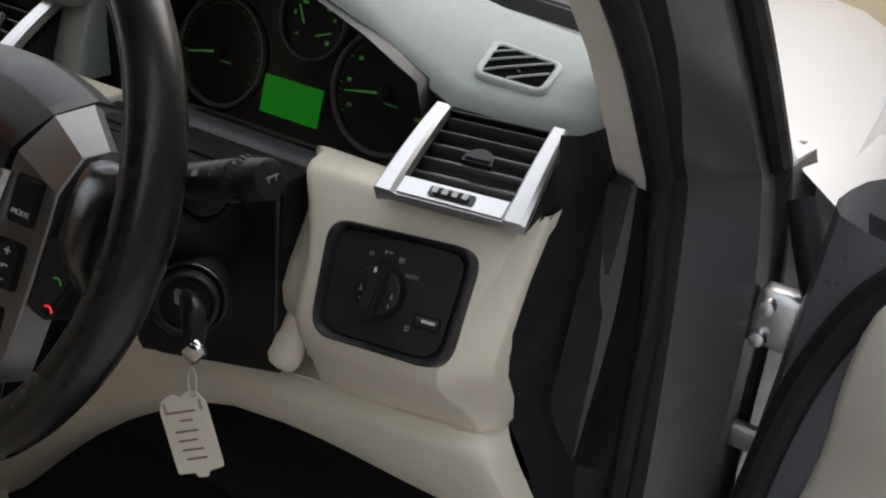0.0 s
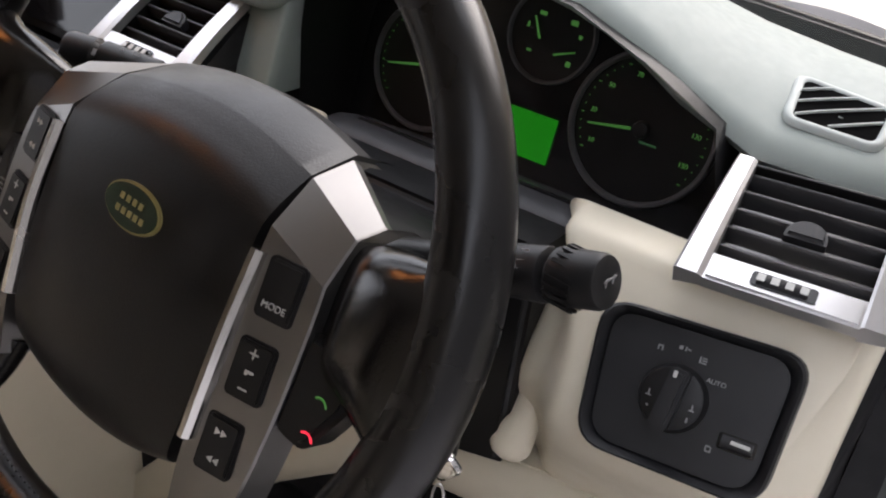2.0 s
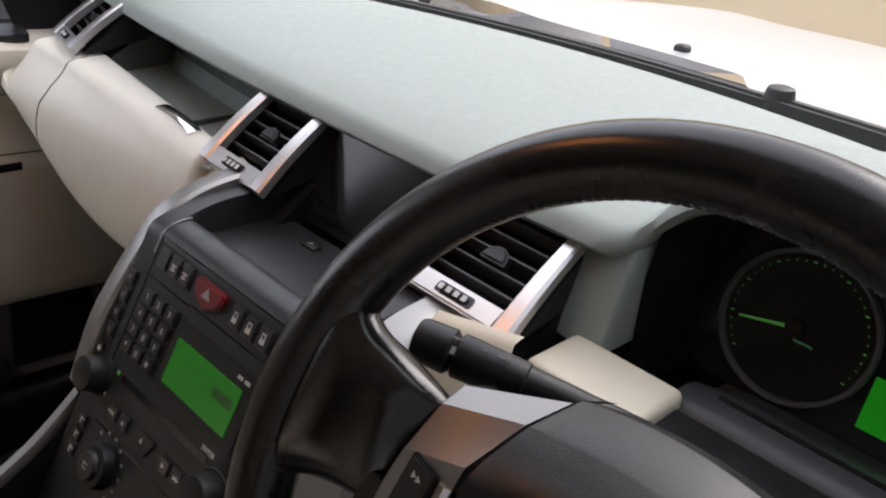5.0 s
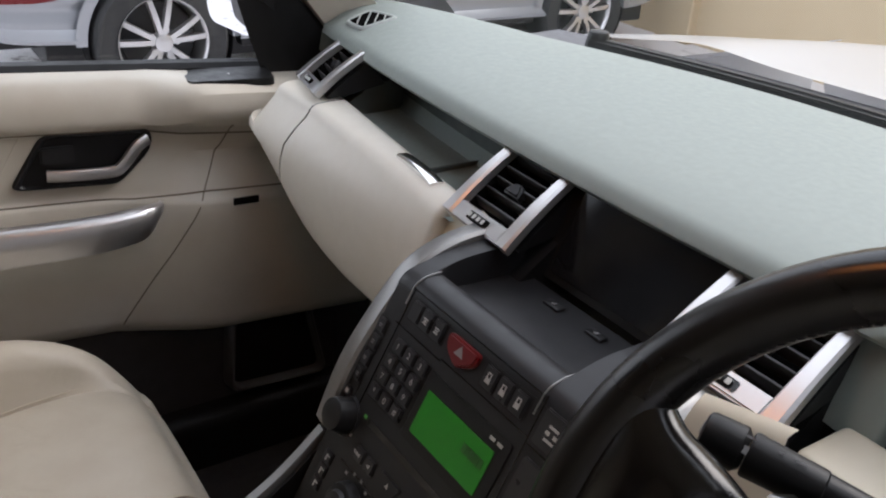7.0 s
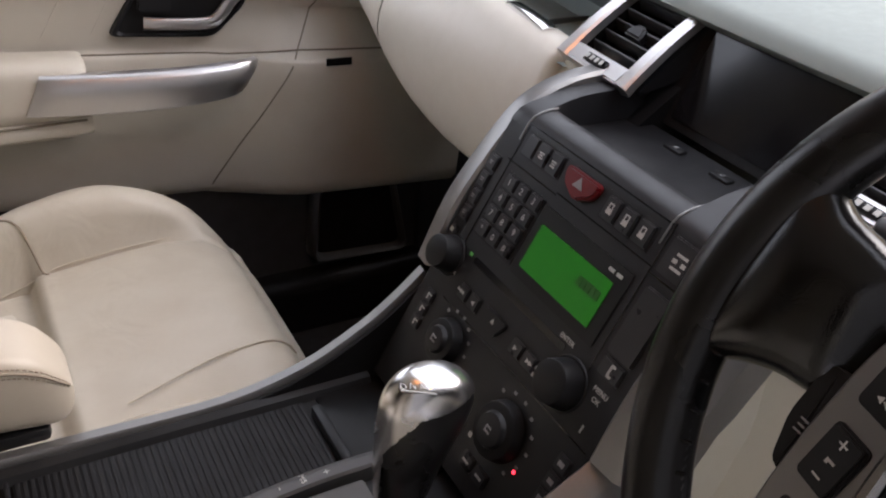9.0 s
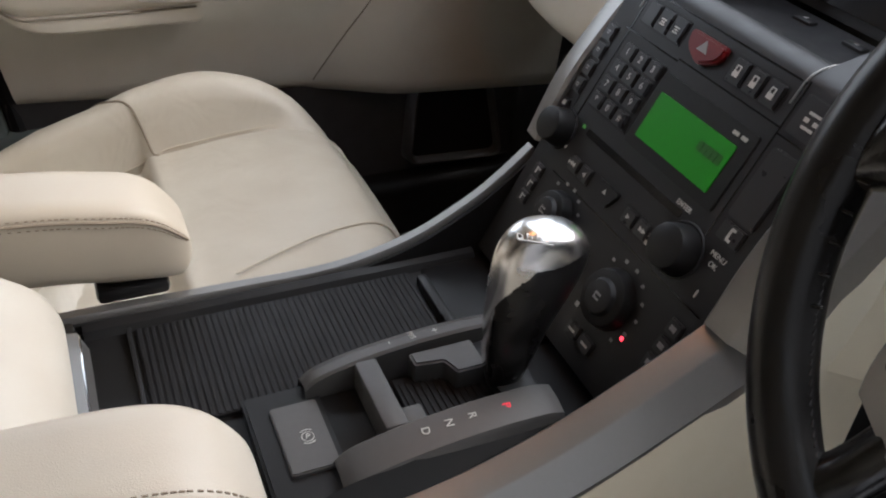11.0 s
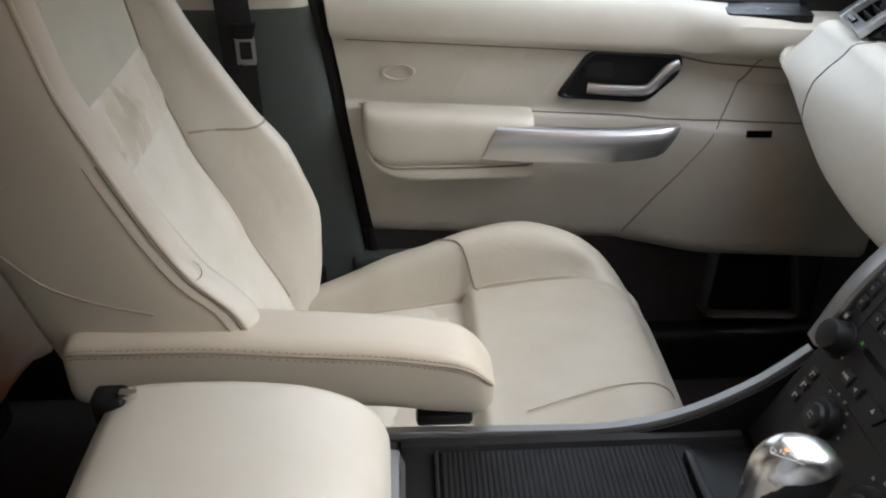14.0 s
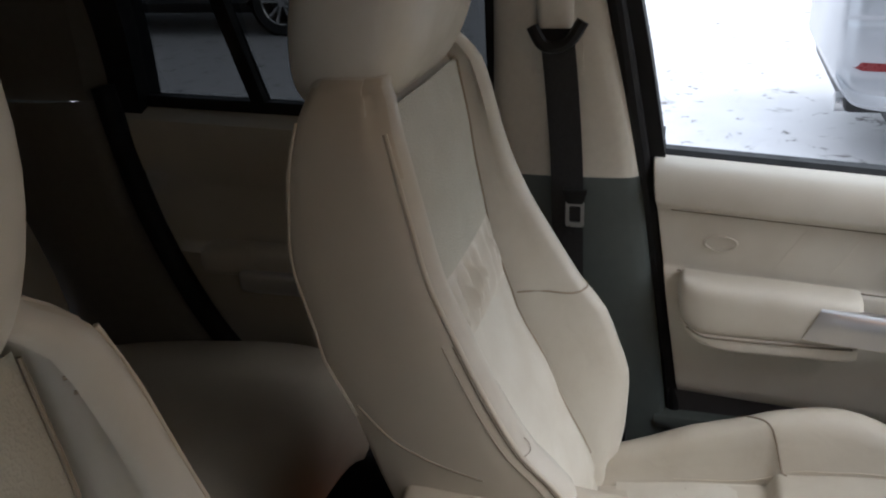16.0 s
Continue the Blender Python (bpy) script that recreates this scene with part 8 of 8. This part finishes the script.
part("panel_seal", tube([tuple(v) for v in smoothed([(-0.722, -1.365, 1.30), (-0.716, -1.335, 1.15), (-0.712, -1.295, 1.02), (-0.712, -1.225, 0.87), (-0.716, -1.14, 0.76), (-0.72, -1.05, 0.70)], 5)], 0.020, 10), RUBBER, rd)
part("pull_bar", box((-0.70, -1.14, 0.955), (-0.676, -0.92, 0.995), 0.010, 3), SILVER, rd)
for nm, path in (("belt_seal", [(-0.785, -1.37, 1.262), (-0.785, -0.66, 1.240)]), ("divider", [(-0.785, -1.105, 1.255), (-0.770, -1.14, 1.40), (-0.72, -1.17, 1.62)]), ("rear_frame", [(-0.785, -1.350, 1.20), (-0.785, -1.355, 1.26), (-0.77, -1.35, 1.42), (-0.72, -1.36, 1.64)]), ("front_frame", [(-0.785, -0.70, 1.24), (-0.77, -0.70, 1.42), (-0.72, -0.68, 1.64)])):
    w = 0.034 if nm == "rear_frame" else 0.012
    part(nm, sweep([tuple(v) for v in smoothed(path, 4)], [(-w, -w), (w, -w), (w, w), (-w, w)], up=(1, 0, 0) if nm != "belt_seal" else (0, 0, 1)), RUBBER, rd)
part("glass", skin([[(-0.79, y, 1.24), (-0.775, y, 1.42), (-0.73, y, 1.62)] for y in (-1.37, -0.68)], False, False), PRIVACY, rd, "dark tinted rear glass")
part("outer_skin", skin([[(-0.86, y, 1.22), (-0.93, y, 1.02), (-0.94, y, 0.7), (-0.90, y, 0.45)] for y in (-1.4, -0.45)], False, False), PAINT, rd)
# taupe instead of cream: the rear pillar's shade is put into the colour
TAUPE = material("shaded_cream_trim", (0.16, 0.14, 0.115), 0.6, scale=60)
cp = thing("pillar_rear", (-0.74, -1.45, 0.9), "cream rear pillar trim and black door seal", "pillar", kind="structure")
part("trim", skin([[(-0.80, -1.365, z), (-0.74, -1.375, z), (-0.70, -1.385, z), (-0.695, -1.42, z), (-0.695, -1.60, z), (-0.695, -1.92, z), (-0.74, -1.95, z)] for z in (1.28, 1.45, 1.66)], False, False), TAUPE, cp, "cream upper trim, its shade put in as taupe")
edge = [(0.60, -1.02), (0.72, -1.10), (0.80, -1.19), (0.87, -1.245), (1.02, -1.315), (1.15, -1.355), (1.28, -1.385)]
part("lower_trim", soft_skin([[(-0.735, table(edge, z), z), (-0.70, table(edge, z) - 0.01, z), (-0.685, table(edge, z) - 0.06, z), (-0.68, -1.52, z), (-0.69, -1.75, z)] for z in (0.60, 0.70, 0.80, 0.90, 1.0, 1.1, 1.2, 1.28)], False, 2, 2, False), TAUPE, cp, "cream lower trim, its shade put in as taupe", smooth=60)
part("quarter_glass", skin([[(-0.74, y, 1.29), (-0.70, y, 1.60)] for y in (-2.15, -1.93)], False, False), PRIVACY, cp, "dark tinted quarter glass")
part("quarter_panel", skin([[(-0.74, y, 0.5), (-0.74, y, 1.29)] for y in (-2.25, -1.45)], False, False), PAD_DARK, cp)

# ---- right side behind the driver ----
rs = thing("wall_right", (0.74, -1.2, 0.6), "right rear door and quarter with cream panel", "car side", kind="structure")
part("panel", skin([[(0.71, y, 0.52), (0.70, y, 0.9), (0.70, y, 1.2), (0.75, y, 1.24)] for y in (-2.25, -1.4, -0.72)], False, False), LEATHER, rs)
part("glass", skin([[(0.76, y, 1.24), (0.70, y, 1.62)] for y in (-2.15, -0.72)], False, False), PRIVACY, rs, "dark tinted side glass")
rings = []
for z, y0, y1, x in ((0.50, -0.72, -0.50, 0.70), (0.9, -0.72, -0.52, 0.70), (1.2, -0.73, -0.56, 0.70), (1.42, -0.72, -0.60, 0.69), (1.68, -0.70, -0.62, 0.60)):
    rings.append([(x + 0.06, y0 - 0.01, z), (x, y0, z), (x, y1, z), (x + 0.06, y1 + 0.01, z)])
part("middle_pillar", skin(rings, False, False), HEADLINING, rs)

part("outer_skin", skin([[(0.80, y, 1.24), (0.93, y, 1.02), (0.94, y, 0.7), (0.90, y, 0.45)] for y in (-2.28, -1.4, -0.72)], False, False), PAINT, rs, "silver painted outer side")

# ---- open driver's door ----
dd = thing("door_3", (0.90, 0.42, 0.6), "open driver's door with cream inner panel and black seal", "car door", kind="structure")
hinge_m = Matrix.Translation((0.905, 0.44, 0.0)) @ Matrix.Rotation(radians(62), 4, "Z")
def dpt(a, out, z):
    """a along the door from the hinge, out towards its outer side."""
    return hinge_m @ Vector((out, -a, z))


rings = []
for a, bulge in ((0.0, 0.0), (0.04, 0.02), (0.3, 0.03), (0.7, 0.03), (1.0, 0.02), (1.05, 0.0)):
    rings.append([dpt(a, 0.02, 1.17), dpt(a, 0.06 + bulge, 1.10), dpt(a, 0.08 + bulge, 0.9), dpt(a, 0.07 + bulge, 0.6), dpt(a, 0.02, 0.45)])
DOOR_METAL = material("blue_grey_door_paint", (0.15, 0.155, 0.17), 0.35, metal=0.3, scale=60, mix=0.2, coat=0.3)
part("outer_skin", skin(rings, False, False), DOOR_METAL, dd, "grey painted door shell", smooth=50)
FR = [(1.19, 0.0), (1.10, -0.02), (0.95, -0.01), (0.75, 0.0), (0.47, 0.02)]
part("front_edge", soft_skin([[dpt(-0.01 + 0.03 * 0, 0.075, z), dpt(-0.015, 0.03, z), dpt(0.0, -0.03, z), dpt(0.02, -0.055, z)] for z, _ in FR], False, 2, 2, False), JAMB, dd)
rings = [[dpt(0.02, -0.055, z), dpt(0.05, -0.062, z), dpt(0.085, -0.060, z)] for z, _ in FR]
part("inner_shell", skin(rings, False, False), DOOR_METAL, dd)
part("door_seal", tube([tuple(dpt(a, -0.066, z)) for a, z in [tuple(v)[:2] for v in smoothed([(0.22, 1.22, 0), (0.10, 1.185, 0), (0.050, 1.08, 0), (0.034, 0.92, 0), (0.034, 0.70, 0), (0.05, 0.50, 0)], 5)]], 0.014, 10), RUBBER, dd, "black rubber seal")
rings = []
for a in (0.076, 0.088, 0.2, 0.5, 1.0):
    i = 0.0 if a == 0.076 else -0.012
    rings.append([dpt(a, -0.02, 1.18), dpt(a, -0.062 + i, 1.165), dpt(a, -0.070 + i, 1.08), dpt(a, -0.060 + i, 1.0), dpt(a, -0.075 + i, 0.88), dpt(a, -0.065 + i, 0.60)])
part("inner_panel", soft_skin(rings, False, 3, 1, False), LEATHER, dd, "cream leather inner panel", smooth=60)
part("frame", sweep([dpt(*v) for v in [(0.06, 0.0, 1.18), (0.25, 0.0, 1.36), (0.45, -0.05, 1.53), (0.62, -0.09, 1.60), (1.0, -0.1, 1.60)]], [(-0.015, -0.02), (0.015, -0.02), (0.015, 0.02), (-0.015, 0.02)]), RUBBER, dd)
for z in (1.06, 0.72):
    h = part("hinge", box((0.855, 0.425, z - 0.028), (0.905, 0.455, z + 0.028), 0.008, 3), STEEL, dd, "bare metal hinge")
    part("hinge_leaf", box((-0.01, -0.09, z - 0.02), (0.012, 0.0, z + 0.02), 0.006, 3, m=hinge_m), STEEL, h)
    part("hinge_pin", cyl((0.900, 0.435, z - 0.036), (0.900, 0.435, z + 0.036), 0.010, n=20, bevel=0.002), STEEL, h)
    for k in (-1, 1):
        part("bolt", cyl((0.866, 0.428, z + k * 0.016), (0.866, 0.416, z + k * 0.016), 0.008, 0.007, 12, bevel=0.001), STEEL, h)
part("check_strap", box((0.87, 0.40, 0.94), (0.93, 0.412, 0.965), 0.003), STEEL, dd, "steel check strap")
part("grommet", tube([(0.862, 0.47, 1.16), (0.885, 0.45, 1.12), (0.90, 0.43, 1.10), (0.92, 0.40, 1.10)], 0.014, 12), RUBBER, dd, "black cable sleeve")

# ---- cars outside ----
def road_wheel(parent, x, y, r, rim_r, s, width=0.22):
    """A wheel whose outer face looks towards s along x."""
    n = 48
    prof = [(rim_r, -0.11), (rim_r * 1.02, -0.10), (r * 0.93, -0.11), (r * 0.985, -0.085), (r, -0.05), (r, 0.05), (r * 0.985, 0.085), (r * 0.93, 0.11), (rim_r * 1.02, 0.10), (rim_r, 0.11)]
    rings = [[(x + s * w * width / 0.22, y + q * math.cos(2 * math.pi * k / n), r + q * math.sin(2 * math.pi * k / n)) for q, w in prof] for k in range(n + 1)]
    wh = part("wheel", skin(rings, False, False), TYRE, parent, "black tyre on a silver alloy wheel", smooth=50)
    m = facing((x + s * 0.085, y, r), (0, s, 0), (0, 0, 1))
    prof = [(rim_r * 0.90, -0.14), (rim_r * 0.93, -0.02), (rim_r * 0.96, 0.012), (rim_r, 0.018), (rim_r * 1.015, 0.010)]
    rings = [[m @ Vector((q * math.cos(2 * math.pi * k / n), q * math.sin(2 * math.pi * k / n), z)) for q, z in prof] for k in range(n + 1)]
    part("rim", skin(rings, False, False), SILVER, wh, "silver rim", smooth=50)
    part("brake_disc", cyl(m @ Vector((0, 0, -0.13)), m @ Vector((0, 0, -0.10)), rim_r * 0.80, n=40), CHARCOAL, wh)
    for k in range(5):
        t = 2 * math.pi * k / 5 + 0.35
        for o in (-0.15, 0.15):
            c, sn = math.cos(t + o * 1.2), math.sin(t + o * 1.2)
            c2, s2 = math.cos(t + o * 1.55), math.sin(t + o * 1.55)
            p0, p1 = Vector((c, sn, 0)) * rim_r * 0.2, Vector((c2, s2, 0)) * rim_r * 0.95
            path = [m @ (p0 + Vector((0, 0, 0.0))), m @ (p0.lerp(p1, 0.5) + Vector((0, 0, 0.012))), m @ (p1 + Vector((0, 0, 0.006)))]
            b = sweep([tuple(v) for v in smoothed(path, 3)], [(-0.017, -0.03), (0.017, -0.03), (0.013, 0.006), (-0.013, 0.006)], up=(s, 0, 0))
            part("wheel_spoke", b, SILVER, wh)
    part("hub_cap", cyl(m @ Vector((0, 0, -0.03)), m @ Vector((0, 0, 0.012)), rim_r * 0.26, rim_r * 0.2, 28, bevel=0.006), SILVER, wh)
    for k in range(5):
        t = 2 * math.pi * k / 5
        q = m @ Vector((rim_r * 0.30 * math.cos(t), rim_r * 0.30 * math.sin(t), -0.012))
        part("wheel_nut", cyl(q, q + Vector((s * 0.02, 0, 0)), 0.012, n=10), STEEL, wh)
    return wh


def parked_car(name, x_near, y_rear, s, paint, label, length=4.75, wheels=(0.85, 3.73), width=1.93, glass_mat=None):
    """s: side of the car that faces the viewer (+1: its right). y grows towards its nose."""
    car = thing(name, (x_near - s * width / 2, y_rear + length / 2, 0), label, "car", group="parked cars")
    xc = x_near - s * width / 2
    hw = width / 2
    # lower body: sections along the car
    secs = [(0.0, 0.78, 0.50, 0.98), (0.03, 0.86, 0.44, 1.05), (0.12, 0.92, 0.38, 1.10), (0.45, 0.96, 0.36, 1.12), (1.3, 1.0, 0.34, 1.10), (2.4, 1.0, 0.34, 1.06), (3.4, 1.0, 0.34, 1.03), (4.0, 0.97, 0.34, 0.98), (4.4, 0.90, 0.36, 0.88), (4.65, 0.74, 0.42, 0.74), (4.75, 0.55, 0.50, 0.62)]
    rings = []
    for y, w, z0, z1 in secs:
        y = y_rear + y * length / 4.75
        a = hw * w
        rings.append([(xc + u * a * f, y, z0 + (z1 - z0) * g) for u, f, g in ((1, 0.90, 0.0), (1, 0.985, 0.10), (1, 0.98, 0.22), (1, 1.0, 0.30), (1, 1.0, 0.52), (1, 0.985, 0.60), (1, 0.99, 0.66), (1, 0.95, 0.92), (1, 0.88, 1.0), (0, 1, 1.02), (-1, 0.88, 1.0), (-1, 0.95, 0.92), (-1, 0.99, 0.66), (-1, 1.0, 0.52), (-1, 1.0, 0.30), (-1, 0.985, 0.10), (-1, 0.90, 0.0))])
    shell = soft_skin(rings, True, 4, 20)
    holes = [f for f in shell.faces for wy in wheels if (f.calc_center_median().y - y_rear - wy) ** 2 + (f.calc_center_median().z - 0.36) ** 2 < 0.388 ** 2 and abs(f.calc_center_median().x - xc) > hw * 0.6]
    bmesh.ops.delete(shell, geom=list(set(holes)), context="FACES")
    part("body", shell, paint, car, "painted lower body", smooth=30)
    # cabin
    rings = []
    for y, w, z in ((0.10, 0.84, 1.10), (0.30, 0.80, 1.40), (0.60, 0.74, 1.62), (1.4, 0.73, 1.69), (2.3, 0.73, 1.66), (2.75, 0.76, 1.45), (3.25, 0.82, 1.06)):
        y = y_rear + y * length / 4.75
        a = hw * w
        rings.append([(xc + a * 1.12, y, 1.05), (xc + a * 1.08, y, min(z, 1.15)), (xc + a * 0.95, y, z - 0.05), (xc + a * 0.7, y, z), (xc, y, z + 0.015), (xc - a * 0.7, y, z), (xc - a * 0.95, y, z - 0.05), (xc - a * 1.08, y, min(z, 1.15)), (xc - a * 1.12, y, 1.05)])
    part("cabin", soft_skin(rings, False, 1, 3, False), paint, car, "painted cabin and roof", smooth=30)
    def side(y, z, off=0.006):
        f = (z - 1.10) / 0.55
        return (xc + s * (hw * (0.905 - 0.20 * f) + off), y_rear + y * length / 4.75, z)
    for nm, q in (("rear_window", [(0.55, 1.17), (1.25, 1.14), (1.25, 1.52), (0.78, 1.52)]), ("door_window", [(1.33, 1.14), (2.2, 1.11), (2.1, 1.52), (1.33, 1.53)]), ("front_window", [(2.28, 1.11), (2.95, 1.10), (2.55, 1.40), (2.2, 1.51)])):
        b = bmesh.new()
        b.faces.new([b.verts.new(side(*p)) for p in q])
        part(nm, b, BLACK_GLOSS, car, "dark side window", smooth=0)
    for wy in wheels:
        y = y_rear + wy
        # arch lining
        n = 24
        rings = [[(xc + s * (hw * 1.002), y + rr * math.cos(math.pi * k / n), 0.36 + rr * math.sin(math.pi * k / n)) for rr in (0.43, 0.375)] + [(xc + s * (hw - 0.25), y + 0.375 * math.cos(math.pi * k / n), 0.36 + 0.375 * math.sin(math.pi * k / n))] for k in range(n + 1)]
        part("wheel_arch", skin(rings, False, False), paint, car, "painted wheel arch lip")
        b = cyl((xc + s * (hw * 0.70), y, 0.36), (xc + s * (hw * 0.999), y, 0.36), 0.376, n=40)
        bmesh.ops.delete(b, geom=[f for f in b.faces if f.calc_center_median().x * s > (xc + s * hw * 0.95) * s], context="FACES")
        part("arch_void", b, RUBBER, car)
        road_wheel(car, xc + s * (hw - 0.085), y, 0.352, 0.236, s)
    # sills, bumper strip, lamps, pipe
    part("sill", box((xc + s * hw * 0.90 if s > 0 else xc - hw * 1.0, y_rear + wheels[0] + 0.42, 0.30), (xc + hw * 1.0 if s > 0 else xc - hw * 0.90, y_rear + wheels[1] - 0.42, 0.40), 0.02), BLACK, car)
    refl = []
    for y in (0.06, 0.10, 0.16, 0.26, 0.36):
        a = hw * table([(0.0, 0.78), (0.03, 0.86), (0.12, 0.92), (0.45, 0.96), (1.3, 1.0)], y)
        e = 0.012 if y in (0.06, 0.36) else 0.0
        refl.append([(xc + s * (a * 0.97), y_rear + y, 0.615 - e), (xc + s * (a + 0.010), y_rear + y, 0.610 - e), (xc + s * (a + 0.012), y_rear + y, 0.570 + e), (xc + s * (a * 0.97), y_rear + y, 0.565 + e)])
    part("reflector", skin(refl, True, True), RED, car, "red bumper reflector", smooth=50)
    part("tail_lamp", box((xc + s * hw * 0.60, y_rear + 0.02, 0.93), (xc + s * hw * 0.90, y_rear + 0.26, 1.05), 0.03, 3), RED, car, "red tail lamp")
    part("exhaust", cyl((xc + s * hw * 0.70, y_rear + 0.30, 0.36), (xc + s * hw * 0.70, y_rear + 0.02, 0.36), 0.05, n=24), STEEL, car, "bright exhaust tip")
    part("valance", box((xc - hw * 0.8, y_rear + 0.06, 0.32), (xc + hw * 0.8, y_rear + 0.40, 0.46), 0.03), BLACK, car)
    part("underbody", box((xc - hw * 0.85, y_rear + 0.3, 0.22), (xc + hw * 0.85, y_rear + length - 0.3, 0.40), 0.02), BLACK, car)
    for y0 in (1.29, 2.24):
        part("door_gap", box((xc + s * hw * 0.985 if s > 0 else xc - hw * 1.003, y_rear + y0 * length / 4.75, 0.42), (xc + hw * 1.003 if s > 0 else xc - hw * 0.985, y_rear + (y0 + 0.008) * length / 4.75, 0.98)), RUBBER, car, smooth=0)
    return car


parked_car("parked_car", -4.13, 0.25, 1, CAR_PAINT, "silver estate car parked alongside on the yard")
DARK_PAINT = material("dark_grey_paint", (0.03, 0.032, 0.035), 0.25, metal=0.3, scale=200, mix=0.2, coat=0.6)
parked_car("parked_car", -8.1, -8.4, 1, DARK_PAINT, "dark grey car parked further back on the yard")
